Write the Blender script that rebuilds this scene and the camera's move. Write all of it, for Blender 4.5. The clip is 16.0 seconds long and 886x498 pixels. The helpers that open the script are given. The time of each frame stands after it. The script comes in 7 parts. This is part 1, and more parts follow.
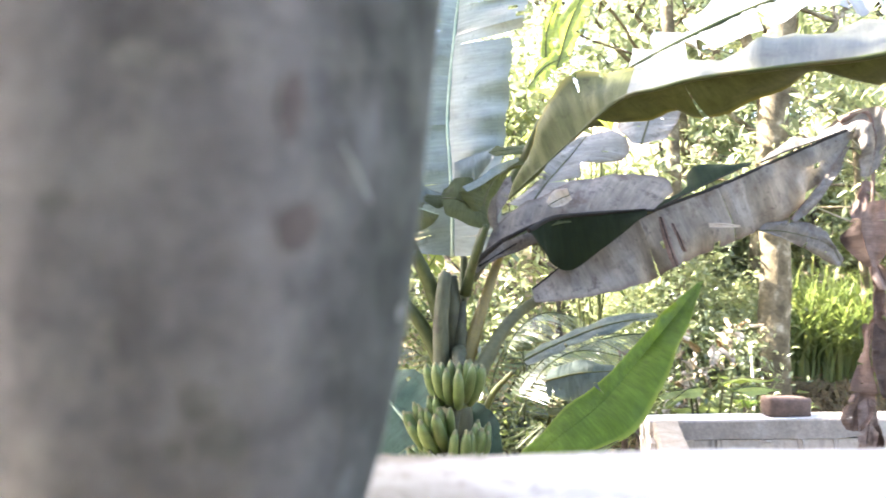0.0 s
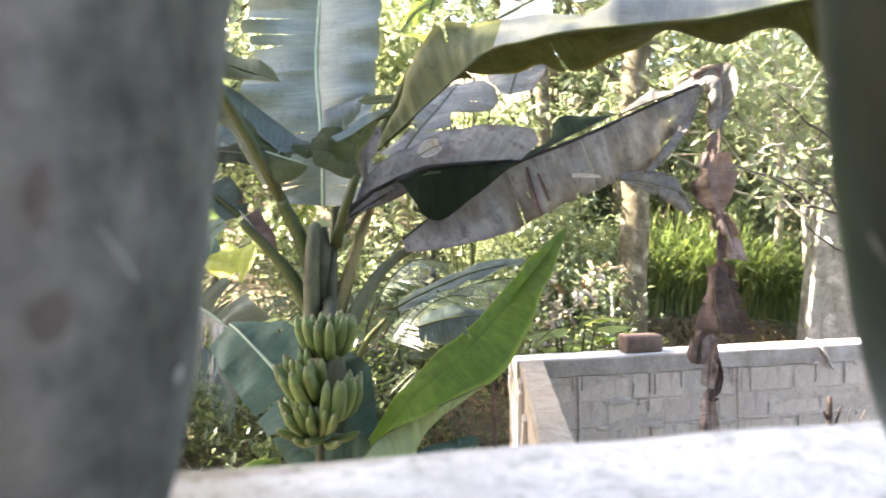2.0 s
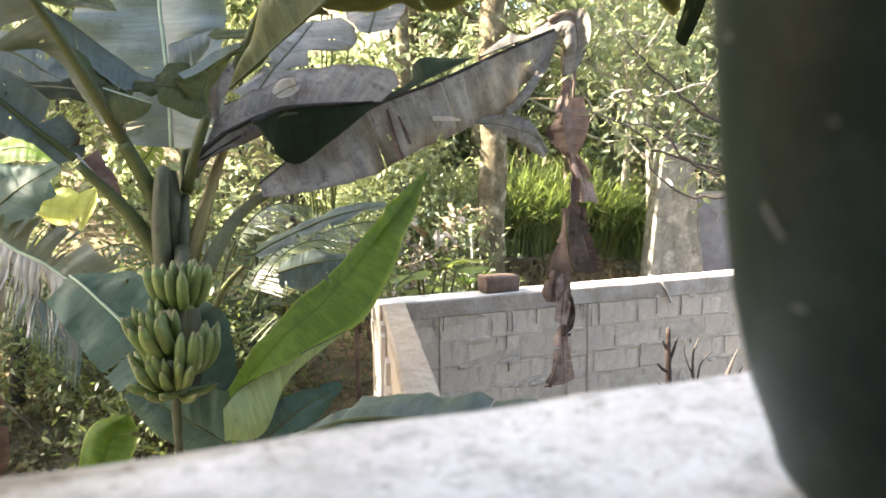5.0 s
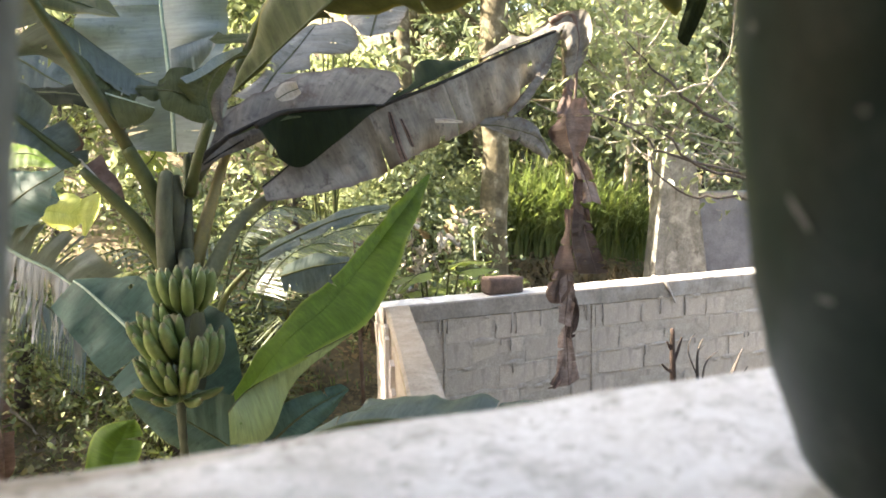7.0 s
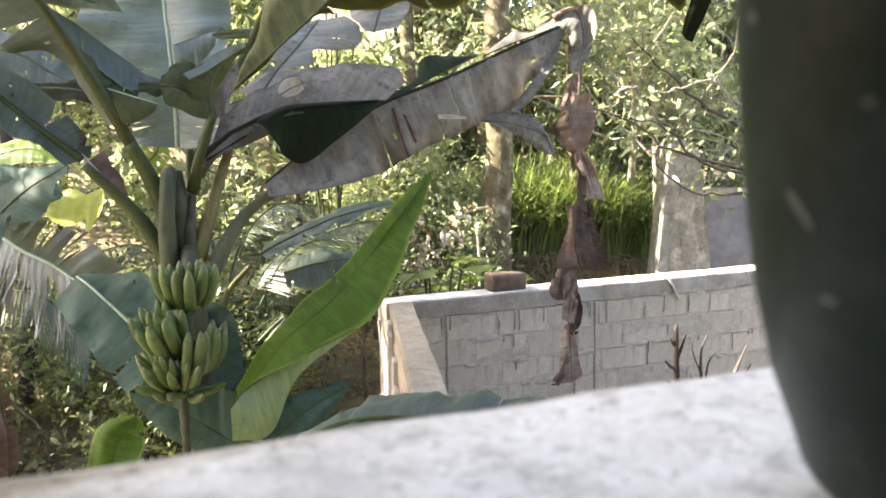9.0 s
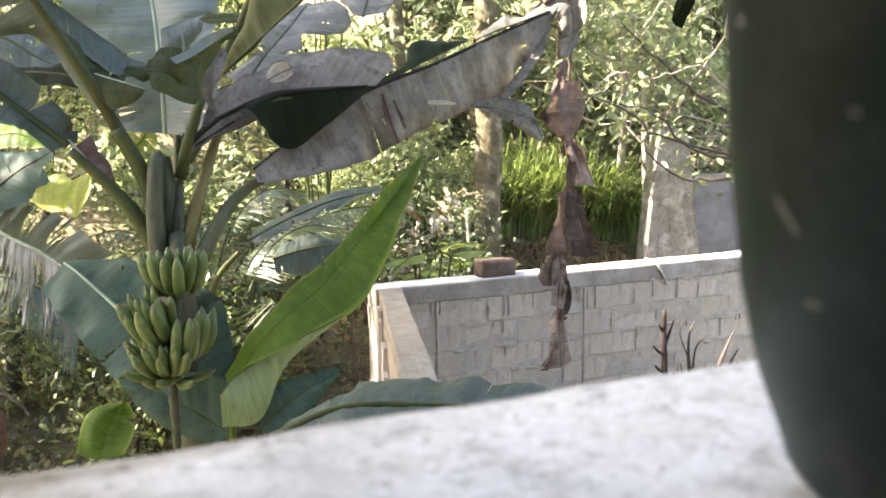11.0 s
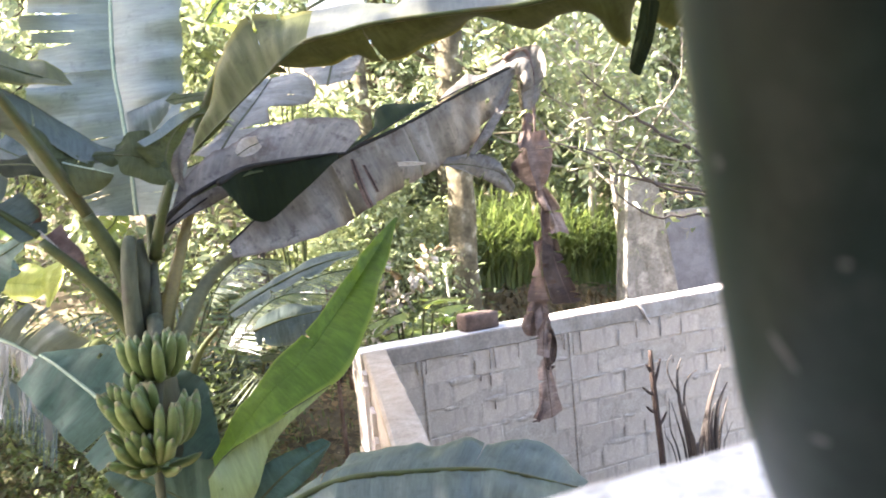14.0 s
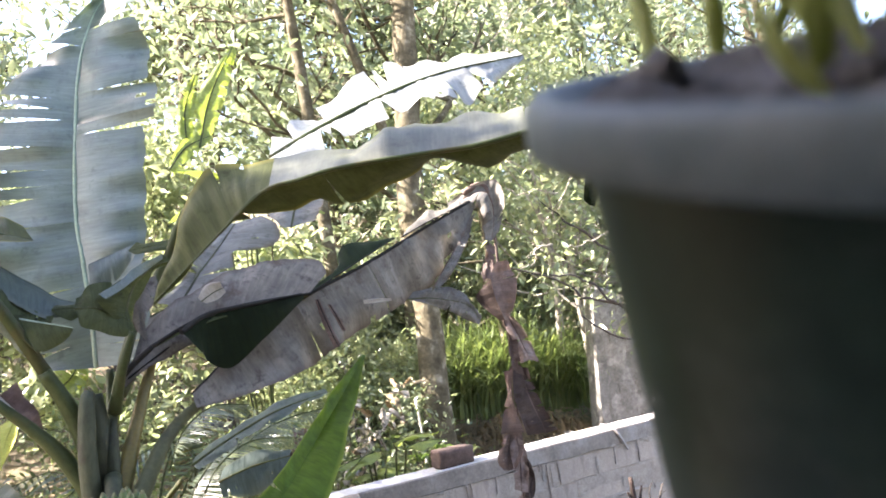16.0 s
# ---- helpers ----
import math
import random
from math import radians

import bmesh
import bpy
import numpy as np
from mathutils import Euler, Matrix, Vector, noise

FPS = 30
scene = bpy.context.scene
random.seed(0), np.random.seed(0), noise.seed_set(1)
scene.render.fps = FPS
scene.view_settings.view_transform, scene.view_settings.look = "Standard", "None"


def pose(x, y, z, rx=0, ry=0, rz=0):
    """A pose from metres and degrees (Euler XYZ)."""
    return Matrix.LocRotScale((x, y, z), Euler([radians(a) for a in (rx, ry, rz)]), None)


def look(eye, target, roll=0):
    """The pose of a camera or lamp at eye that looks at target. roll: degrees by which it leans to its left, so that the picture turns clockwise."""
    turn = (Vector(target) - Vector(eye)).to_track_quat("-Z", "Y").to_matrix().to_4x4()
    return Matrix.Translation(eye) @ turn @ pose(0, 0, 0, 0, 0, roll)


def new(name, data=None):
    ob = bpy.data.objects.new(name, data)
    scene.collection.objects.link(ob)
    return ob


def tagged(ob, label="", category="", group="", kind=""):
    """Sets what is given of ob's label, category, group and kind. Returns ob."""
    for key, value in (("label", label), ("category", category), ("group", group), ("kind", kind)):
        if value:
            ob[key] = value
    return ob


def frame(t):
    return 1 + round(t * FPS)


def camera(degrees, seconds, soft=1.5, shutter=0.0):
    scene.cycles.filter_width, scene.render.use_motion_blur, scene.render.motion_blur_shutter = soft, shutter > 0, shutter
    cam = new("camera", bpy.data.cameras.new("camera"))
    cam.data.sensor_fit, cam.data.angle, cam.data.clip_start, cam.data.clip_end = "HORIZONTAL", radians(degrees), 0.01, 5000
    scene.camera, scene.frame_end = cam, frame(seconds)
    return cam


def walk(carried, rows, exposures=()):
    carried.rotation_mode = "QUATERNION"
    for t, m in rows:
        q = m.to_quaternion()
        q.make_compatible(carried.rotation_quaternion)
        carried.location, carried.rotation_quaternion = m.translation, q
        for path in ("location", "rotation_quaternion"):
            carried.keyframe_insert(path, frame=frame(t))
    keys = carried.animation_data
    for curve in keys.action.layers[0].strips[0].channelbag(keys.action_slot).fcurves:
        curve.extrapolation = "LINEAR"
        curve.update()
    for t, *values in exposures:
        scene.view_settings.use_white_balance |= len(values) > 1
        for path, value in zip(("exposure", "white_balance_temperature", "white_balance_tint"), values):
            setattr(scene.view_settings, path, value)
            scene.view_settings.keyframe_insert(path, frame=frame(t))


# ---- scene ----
cam = camera(60.9, 16.0, 1.75, 0.35)


PATH = [
    (0, (0.012, 0.049, 2.576), (-0.004, 2.048, 2.613), -0.4),
    (0.5, (0.021, 0.054, 2.586), (0.171, 2.048, 2.561), 0.9),
    (1, (0.036, 0.036, 2.593), (0.325, 2.01, 2.458), 1.0),
    (1.5, (0.028, 0.058, 2.583), (0.176, 2.044, 2.39), 1.5),
    (2, (0.039, 0.039, 2.608), (0.345, 2.012, 2.491), -0.7),
    (2.5, (0.038, 0.056, 2.616), (0.451, 2.008, 2.48), -1.3),
    (3, (0.044, 0.055, 2.612), (0.554, 1.979, 2.413), -0.4),
    (3.5, (0.05, 0.058, 2.613), (0.634, 1.958, 2.391), -0.4),
    (4, (0.048, 0.067, 2.614), (0.653, 1.958, 2.372), -0.9),
    (4.2, (0.047, 0.068, 2.614), (0.7, 1.94, 2.352), -0.2),
    (6.3, (0.047, 0.077, 2.612), (0.696, 1.948, 2.334), -0.8),
    (6.5, (0.046, 0.076, 2.611), (0.695, 1.947, 2.335), -0.9),
    (7, (0.042, 0.074, 2.612), (0.692, 1.946, 2.346), -0.9),
    (7.5, (0.046, 0.077, 2.611), (0.69, 1.952, 2.349), -1.0),
    (8, (0.047, 0.079, 2.612), (0.691, 1.954, 2.343), -1.0),
    (8.2, (0.048, 0.079, 2.611), (0.691, 1.953, 2.34), -1.0),
    (10.3, (0.048, 0.079, 2.612), (0.683, 1.954, 2.324), -0.5),
    (10.5, (0.048, 0.078, 2.612), (0.682, 1.952, 2.319), -0.5),
    (11, (0.048, 0.079, 2.616), (0.712, 1.94, 2.301), -0.7),
    (11.5, (0.052, 0.08, 2.617), (0.747, 1.934, 2.335), -0.5),
    (12, (0.048, 0.072, 2.62), (0.684, 1.955, 2.397), -0.6),
    (12.5, (0.048, 0.073, 2.621), (0.68, 1.959, 2.416), -1.0),
    (13, (0.049, 0.072, 2.625), (0.651, 1.969, 2.427), -1.9),
    (13.5, (0.047, 0.073, 2.631), (0.66, 1.969, 2.453), -3.2),
    (14, (0.05, 0.087, 2.641), (0.779, 1.941, 2.463), -5.1),
    (14.5, (0.052, 0.088, 2.65), (0.877, 1.907, 2.548), -7.0),
    (15, (0.052, 0.091, 2.65), (0.925, 1.89, 2.606), -6.9),
    (15.5, (0.055, 0.087, 2.65), (0.936, 1.878, 2.772), -6.5),
    (16, (0.058, 0.082, 2.668), (0.901, 1.89, 2.818), -8.0),
]
walk(cam, [(t, look(eye, target, roll)) for t, eye, target, roll in PATH],
     [(0.0, 4.40, 6700, 18), (0.6, 4.22, 6700, 18), (1.0, 3.70, 6900, 17), (1.5, 3.68, 6900, 16), (2.5, 3.97, 6900, 16), (3.2, 3.86, 6900, 15), (4.2, 3.72, 7100, 14), (6.5, 3.49, 7500, 13), (8.0, 3.49, 7350, 13), (11.0, 3.55, 7250, 14), (13.0, 3.84, 6700, 18), (14.0, 3.97, 6650, 19), (14.5, 4.14, 6600, 20), (15.2, 4.06, 6500, 20), (16.0, 3.46, 6500, 20)])

# ---- light ----
world = bpy.data.worlds.new("sky")
scene.world = world
world.use_nodes = True
wn = world.node_tree
sky = wn.nodes.new("ShaderNodeTexSky")
sky.sky_type, sky.sun_disc = "NISHITA", False
TO_SUN = Vector((-0.80, 0.24, 0.74)).normalized()
sky.sun_elevation, sky.sun_rotation = math.asin(TO_SUN.z), math.atan2(TO_SUN.x, TO_SUN.y)
sky.air_density, sky.dust_density = 1.0, 2.5
wn.links.new(sky.outputs[0], wn.nodes["Background"].inputs[0])
wn.nodes["Background"].inputs[1].default_value = 0.09
sun = new("sun", bpy.data.lights.new("sun", "SUN"))
sun.data.energy, sun.data.angle, sun.data.color = 5.0, radians(0.6), (1.0, 0.95, 0.86)
sun.matrix_world = look(TO_SUN * 40, (0, 0, 0))

cam.data.dof.use_dof, cam.data.dof.focus_distance, cam.data.dof.aperture_fstop = True, 4.5, 9.0


# ---- materials ----
def nodes_of(name):
    m = bpy.data.materials.new(name)
    m.use_nodes = True
    t = m.node_tree
    return m, t, t.nodes, t.links, t.nodes["Principled BSDF"]


def ramp(t, src, stops):
    r = t.nodes.new("ShaderNodeValToRGB")
    e = r.color_ramp.elements
    while len(e) < len(stops):
        e.new(0.5)
    for el, (p, c) in zip(e, stops):
        el.position, el.color = p, (*c, 1)
    t.links.new(src, r.inputs[0])
    return r.outputs[0]


def noise_of(t, scale, detail=5, rough=0.6, coord=None, stretch=None):
    n = t.nodes.new("ShaderNodeTexNoise")
    n.inputs["Scale"].default_value, n.inputs["Detail"].default_value, n.inputs["Roughness"].default_value = scale, detail, rough
    tc = t.nodes.new("ShaderNodeTexCoord")
    src = tc.outputs[coord or "Object"]
    if stretch:
        mp = t.nodes.new("ShaderNodeMapping")
        mp.inputs["Scale"].default_value = stretch
        t.links.new(src, mp.inputs[0])
        src = mp.outputs[0]
    t.links.new(src, n.inputs["Vector"])
    return n.outputs["Fac"]


def mixed(t, fac, a, b, kind="MIX"):
    m = t.nodes.new("ShaderNodeMix")
    m.data_type, m.blend_type = "RGBA", kind
    for sock, v in ((0, fac), (6, a), (7, b)):
        if isinstance(v, (int, float)):
            m.inputs[sock].default_value = v
        elif isinstance(v, tuple):
            m.inputs[sock].default_value = (*v, 1)
        else:
            t.links.new(v, m.inputs[sock])
    return m.outputs[2]


def bumped(t, p, height, strength, dist):
    b = t.nodes.new("ShaderNodeBump")
    b.inputs["Strength"].default_value, b.inputs["Distance"].default_value = strength, dist
    t.links.new(height, b.inputs["Height"])
    t.links.new(b.outputs[0], p.inputs["Normal"])
    return b.outputs[0]


def rand_of(t, island=False):
    if island:
        return t.nodes.new("ShaderNodeNewGeometry").outputs["Random Per Island"]
    return t.nodes.new("ShaderNodeObjectInfo").outputs["Random"]


def surface(name, stops, scale=6, rough=0.85, bump=0.3, dist=0.01, fine=60, spec=0.3, stain=None, stain_scale=1.3, vary=0.0, stretch=None, drip=None, specks=None):
    """A rough solid: colour by noise at two scales, with relief; stain: a second colour in large patches."""
    m, t, n, l, p = nodes_of(name)
    big, small = noise_of(t, scale, stretch=stretch), noise_of(t, fine, 4, 0.7, stretch=stretch)
    c = ramp(t, big, stops)
    c = mixed(t, 0.35, c, ramp(t, small, [(0.3, (0.25, 0.25, 0.25)), (0.7, (0.8, 0.8, 0.8))]), "OVERLAY")
    if stain:
        s = noise_of(t, stain_scale, 8, 0.7)
        c = mixed(t, ramp(t, s, [(0.5, (0, 0, 0)), (0.68, (0.85, 0.85, 0.85))]), c, stain)
    if drip:
        s = noise_of(t, 1.0, 6, 0.65, stretch=(16, 16, 3.5))
        c = mixed(t, ramp(t, s, [(0.56, (0, 0, 0)), (0.70, (0.8, 0.8, 0.8))]), c, drip)
    if specks:
        s = noise_of(t, 150, 3, 0.6)
        c = mixed(t, ramp(t, s, [(0.60, (0, 0, 0)), (0.66, (0.8, 0.8, 0.8))]), c, specks)
        s = noise_of(t, 9, 6, 0.7)
        c = mixed(t, ramp(t, s, [(0.52, (0, 0, 0)), (0.75, (0.55, 0.55, 0.55))]), c, specks)
    if vary:
        c = mixed(t, vary, c, ramp(t, rand_of(t), [(0.0, (0.2, 0.2, 0.2)), (1.0, (0.85, 0.82, 0.8))]), "OVERLAY")
    l.new(c, p.inputs["Base Color"])
    p.inputs["Roughness"].default_value, p.inputs["Specular IOR Level"].default_value = rough, spec
    bumped(t, p, mixed(t, 0.5, big, small), bump, dist)
    return m


def leafy(name, stops, trans, through_share=0.35, rough=0.45, spec=0.4, veins=0.0, patch=None, patch_at=0.55, island=True, scale=3.0, edge=None, spots=None):
    """A leaf: gloss over colour, with light let through; veins: fine cross ribs by the blade's own coordinates."""
    m, t, n, l, p = nodes_of(name)
    big = noise_of(t, scale, 5, 0.65)
    c = ramp(t, big, stops)
    if island:
        c = mixed(t, 0.45, c, ramp(t, rand_of(t, True), [(0.0, (0.20, 0.30, 0.24)), (0.5, (0.46, 0.52, 0.44)), (0.8, (0.72, 0.72, 0.60)), (1.0, (0.86, 0.80, 0.66))]), "OVERLAY")
    if veins:
        v = noise_of(t, 1.0, 4, 0.7, "UV", (150, 2.2, 1))
        w = noise_of(t, 1.0, 3, 0.6, "UV", (26, 1.2, 1))
        c = mixed(t, 0.55, c, ramp(t, v, [(0.3, (0.3, 0.3, 0.3)), (0.7, (0.7, 0.7, 0.7))]), "OVERLAY")
        c = mixed(t, 0.4, c, ramp(t, w, [(0.35, (0.3, 0.3, 0.3)), (0.65, (0.7, 0.7, 0.7))]), "OVERLAY")
        bumped(t, p, mixed(t, 0.5, v, w), veins, 0.006)
    if patch:
        s = noise_of(t, 5.0, 7, 0.7)
        c = mixed(t, ramp(t, s, [(patch_at, (0, 0, 0)), (patch_at + 0.1, (0.9, 0.9, 0.9))]), c, patch)
    if spots:
        s = noise_of(t, 16.0, 6, 0.75)
        c = mixed(t, ramp(t, s, [(0.56, (0, 0, 0)), (0.66, (0.75, 0.75, 0.75))]), c, spots)
        s = noise_of(t, 1.0, 5, 0.7, "UV", (9, 3.0, 1))
        c = mixed(t, ramp(t, s, [(0.55, (0, 0, 0)), (0.75, (0.6, 0.6, 0.6))]), c, tuple(0.55 * q for q in spots))
    if edge:
        sep = n.new("ShaderNodeSeparateXYZ")
        l.new(n.new("ShaderNodeTexCoord").outputs["UV"], sep.inputs[0])
        e = n.new("ShaderNodeMath")
        e.operation = "ABSOLUTE"
        l.new(sep.outputs[1], e.inputs[0])
        c = mixed(t, ramp(t, e.outputs[0], [(0.86, (0, 0, 0)), (1.0, (0.7, 0.7, 0.7))]), c, edge)
    l.new(c, p.inputs["Base Color"])
    p.inputs["Roughness"].default_value, p.inputs["Specular IOR Level"].default_value = rough, spec
    tr = n.new("ShaderNodeBsdfTranslucent")
    l.new(mixed(t, 1.0, c, trans, "MULTIPLY"), tr.inputs[0])
    mx = n.new("ShaderNodeMixShader")
    mx.inputs[0].default_value = through_share
    l.new(p.outputs[0], mx.inputs[1]), l.new(tr.outputs[0], mx.inputs[2])
    l.new(mx.outputs[0], n["Material Output"].inputs[0])
    return m


PAINT = surface("worn_white_paint", [(0.25, (0.46, 0.455, 0.435)), (0.5, (0.51, 0.508, 0.49)), (0.7, (0.56, 0.562, 0.545))], 26, 0.8, 0.4, 0.004, 220, 0.25, (0.23, 0.22, 0.19), 60.0, specks=(0.25, 0.24, 0.205))


def add_stain_shade(mat, at, size, colour):
    """A ragged tint patch: edge dirt, pot shade with dirt, a darker pot side."""
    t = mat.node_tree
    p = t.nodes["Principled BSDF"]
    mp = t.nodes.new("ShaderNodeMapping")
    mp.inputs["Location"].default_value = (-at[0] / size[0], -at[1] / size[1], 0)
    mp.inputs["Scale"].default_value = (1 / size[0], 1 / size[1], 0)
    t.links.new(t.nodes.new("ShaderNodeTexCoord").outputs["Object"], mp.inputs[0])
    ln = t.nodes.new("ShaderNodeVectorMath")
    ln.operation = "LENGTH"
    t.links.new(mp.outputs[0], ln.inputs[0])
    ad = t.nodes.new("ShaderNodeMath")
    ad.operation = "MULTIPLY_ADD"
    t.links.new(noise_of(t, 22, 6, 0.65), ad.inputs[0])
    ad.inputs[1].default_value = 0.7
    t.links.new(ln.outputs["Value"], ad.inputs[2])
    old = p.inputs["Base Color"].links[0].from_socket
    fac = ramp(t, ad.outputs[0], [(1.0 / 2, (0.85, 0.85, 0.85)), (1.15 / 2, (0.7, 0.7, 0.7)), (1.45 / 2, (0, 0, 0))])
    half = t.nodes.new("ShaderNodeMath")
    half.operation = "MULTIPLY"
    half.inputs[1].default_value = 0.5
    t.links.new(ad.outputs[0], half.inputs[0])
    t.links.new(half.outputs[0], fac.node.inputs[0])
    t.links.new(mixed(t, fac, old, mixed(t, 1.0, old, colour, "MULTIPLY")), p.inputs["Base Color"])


add_stain_shade(PAINT, (0.0, 0.378), (0.11, 0.020), (0.60, 0.54, 0.45))
# Soft shade of the left pot painted onto the parapet, with tan dirt.
add_stain_shade(PAINT, (-0.065, 0.28), (0.108, 0.17), (0.50, 0.45, 0.38))
EDGE = surface("grimy_paint_edge", [(0.3, (0.20, 0.18, 0.145)), (0.5, (0.34, 0.32, 0.28)), (0.75, (0.58, 0.57, 0.55))], 30, 0.85, 0.5, 0.004, 140, 0.2)
# Plaster tones of the unseen balcony enclosure, picked for its bounced light.
HOUSE = surface("house_plaster", [(0.3, (0.19, 0.197, 0.195)), (0.7, (0.26, 0.268, 0.265))], 2, 0.9)
BALCONY = surface("pale_balcony_plaster", [(0.3, (0.50, 0.50, 0.485)), (0.7, (0.62, 0.62, 0.60))], 2, 0.9)
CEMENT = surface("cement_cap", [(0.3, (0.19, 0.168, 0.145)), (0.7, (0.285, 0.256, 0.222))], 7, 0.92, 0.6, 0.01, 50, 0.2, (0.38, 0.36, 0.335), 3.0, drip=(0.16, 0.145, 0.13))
BLOCK = surface("cement_block", [(0.3, (0.35, 0.306, 0.258)), (0.7, (0.465, 0.406, 0.342))], 8, 0.95, 0.6, 0.008, 90, 0.15, (0.31, 0.268, 0.24), 6.0, vary=0.14, drip=(0.26, 0.226, 0.20))
MORTAR = surface("mortar", [(0.3, (0.30, 0.265, 0.224)), (0.7, (0.41, 0.365, 0.312))], 12, 0.95, 0.9, 0.015, 60, 0.15)
# Sunlight on the wall cap put into a paler cement colour.
SUN_CAP_TOP = surface("sun_toned_cap_cement", [(0.3, (0.40, 0.385, 0.36)), (0.7, (0.55, 0.535, 0.51))], 9, 0.92, 0.5, 0.006, 60, 0.2, (0.33, 0.31, 0.28), 5.0)
# Darker than MORTAR: the trickles' thin shadows put into their colour.
TRICKLE = surface("shadow_toned_mortar_trickle", [(0.3, (0.25, 0.22, 0.192)), (0.7, (0.35, 0.31, 0.275))], 14, 0.95, 0.7, 0.006, 70, 0.15)
RETURN_TOP = surface("sandy_mortar", [(0.3, (0.24, 0.198, 0.155)), (0.7, (0.36, 0.312, 0.255))], 10, 0.95, 0.7, 0.01, 70, 0.15)
MOSSY = surface("old_plaster", [(0.3, (0.13, 0.122, 0.105)), (0.7, (0.24, 0.228, 0.20))], 5, 0.9, 0.7, 0.012, 40, 0.2, (0.40, 0.38, 0.33), 6.0, drip=(0.075, 0.062, 0.04))
DARK_PANEL = surface("weathered_sheet", [(0.3, (0.10, 0.103, 0.115)), (0.7, (0.17, 0.172, 0.185))], 5, 0.7, 0.3)
BRICK = surface("red_brown_brick", [(0.3, (0.075, 0.052, 0.042)), (0.7, (0.13, 0.09, 0.072))], 14, 0.95, 0.8, 0.008, 60)
BOARD = surface("grey_board", [(0.3, (0.30, 0.27, 0.25)), (0.7, (0.45, 0.42, 0.39))], 6, 0.85, 0.4, 0.004, 60, 0.2, stretch=(12, 12, 1))
EARTH = surface("leaf_strewn_earth", [(0.25, (0.075, 0.062, 0.04)), (0.5, (0.14, 0.112, 0.073)), (0.75, (0.21, 0.175, 0.12))], 2.2, 0.95, 0.9, 0.05, 18, 0.2, (0.10, 0.12, 0.045), 0.9)
BARK = surface("pale_bark", [(0.28, (0.040, 0.033, 0.019)), (0.44, (0.082, 0.069, 0.041)), (0.57, (0.125, 0.108, 0.069)), (0.68, (0.27, 0.245, 0.18))], 6, 0.9, 1.0, 0.02, 35, 0.2, (0.045, 0.037, 0.022), 9.0)
DARK_BARK = surface("dark_bark", [(0.3, (0.035, 0.029, 0.025)), (0.7, (0.075, 0.062, 0.054))], 7, 0.9, 0.6, 0.01)
RED_BARK = surface("red_brown_bark", [(0.3, (0.035, 0.023, 0.018)), (0.7, (0.075, 0.052, 0.042))], 9, 0.9, 0.6, 0.008)
PALE_WOOD = surface("sunbleached_stem", [(0.3, (0.34, 0.31, 0.26)), (0.7, (0.52, 0.49, 0.42))], 5, 0.8, 0.4, 0.006)
STEM = surface("banana_stem_sheath", [(0.25, (0.023, 0.027, 0.013)), (0.55, (0.050, 0.056, 0.028)), (0.8, (0.090, 0.094, 0.056))], 7, 0.6, 0.5, 0.006, 40, 0.3, (0.028, 0.022, 0.014), 8.0, stretch=(3, 3, 0.8))
PETIOLE = surface("green_leaf_stalk", [(0.3, (0.025, 0.035, 0.009)), (0.7, (0.050, 0.060, 0.018))], 6, 0.5, 0.15, 0.003, 50, 0.22, (0.07, 0.054, 0.018), 5.0)
DRY_STALK = surface("drying_leaf_stalk", [(0.3, (0.050, 0.054, 0.026)), (0.7, (0.094, 0.098, 0.050))], 6, 0.65, 0.2, 0.004, 50, 0.2, (0.043, 0.042, 0.026), 4.0)
DARK_STALK = surface("blackened_leaf_stalk", [(0.3, (0.010, 0.0095, 0.008)), (0.7, (0.026, 0.024, 0.021))], 6, 0.7, 0.2, 0.003, 60, 0.1)
OCHRE_STALK = surface("yellowing_leaf_stalk", [(0.3, (0.085, 0.078, 0.02)), (0.7, (0.18, 0.13, 0.03))], 6, 0.5, 0.2, 0.003, 50, 0.4, (0.07, 0.05, 0.02), 5.0)
RIB = surface("pale_midrib", [(0.3, (0.20, 0.27, 0.18)), (0.7, (0.27, 0.33, 0.235))], 6, 0.45, 0.1, 0.002, 40, 0.4)
FRUIT = surface("green_banana_skin", [(0.3, (0.058, 0.092, 0.024)), (0.7, (0.098, 0.138, 0.040))], 9, 0.42, 0.15, 0.002, 60, 0.4, (0.060, 0.080, 0.025), 10.0, vary=0.30)
FRUIT_TIP = surface("dry_flower_end", [(0.3, (0.075, 0.078, 0.032)), (0.7, (0.17, 0.165, 0.09))], 20, 0.9)
POT = surface("dark_plastic", [(0.3, (0.0055, 0.012, 0.0085)), (0.55, (0.012, 0.0215, 0.0165)), (0.75, (0.024, 0.035, 0.029))], 18, 0.42, 0.10, 0.001, 120, 0.15, (0.030, 0.038, 0.033), 40.0, drip=(0.005, 0.008, 0.006))
DUSTY_POT = surface("dusty_grey_plastic", [(0.3, (0.29, 0.28, 0.262)), (0.5, (0.45, 0.435, 0.41)), (0.7, (0.60, 0.58, 0.545))], 46, 0.9, 0.3, 0.002, 120, 0.1, (0.66, 0.64, 0.57), 48.0, drip=(0.17, 0.16, 0.142))
# Darker, greenish patch on the pot's right side.
add_stain_shade(DUSTY_POT, (0.026, 0.275), (0.052, 0.09), (0.20, 0.22, 0.18))
TWIG = surface("grey_tan_twig", [(0.3, (0.13, 0.112, 0.085)), (0.5, (0.24, 0.215, 0.17)), (0.7, (0.38, 0.35, 0.29))], 9, 0.85, 0.7, 0.006, 60)
LICHEN = surface("pale_lichen", [(0.3, (0.40, 0.39, 0.34)), (0.7, (0.56, 0.55, 0.48))], 60, 0.9)
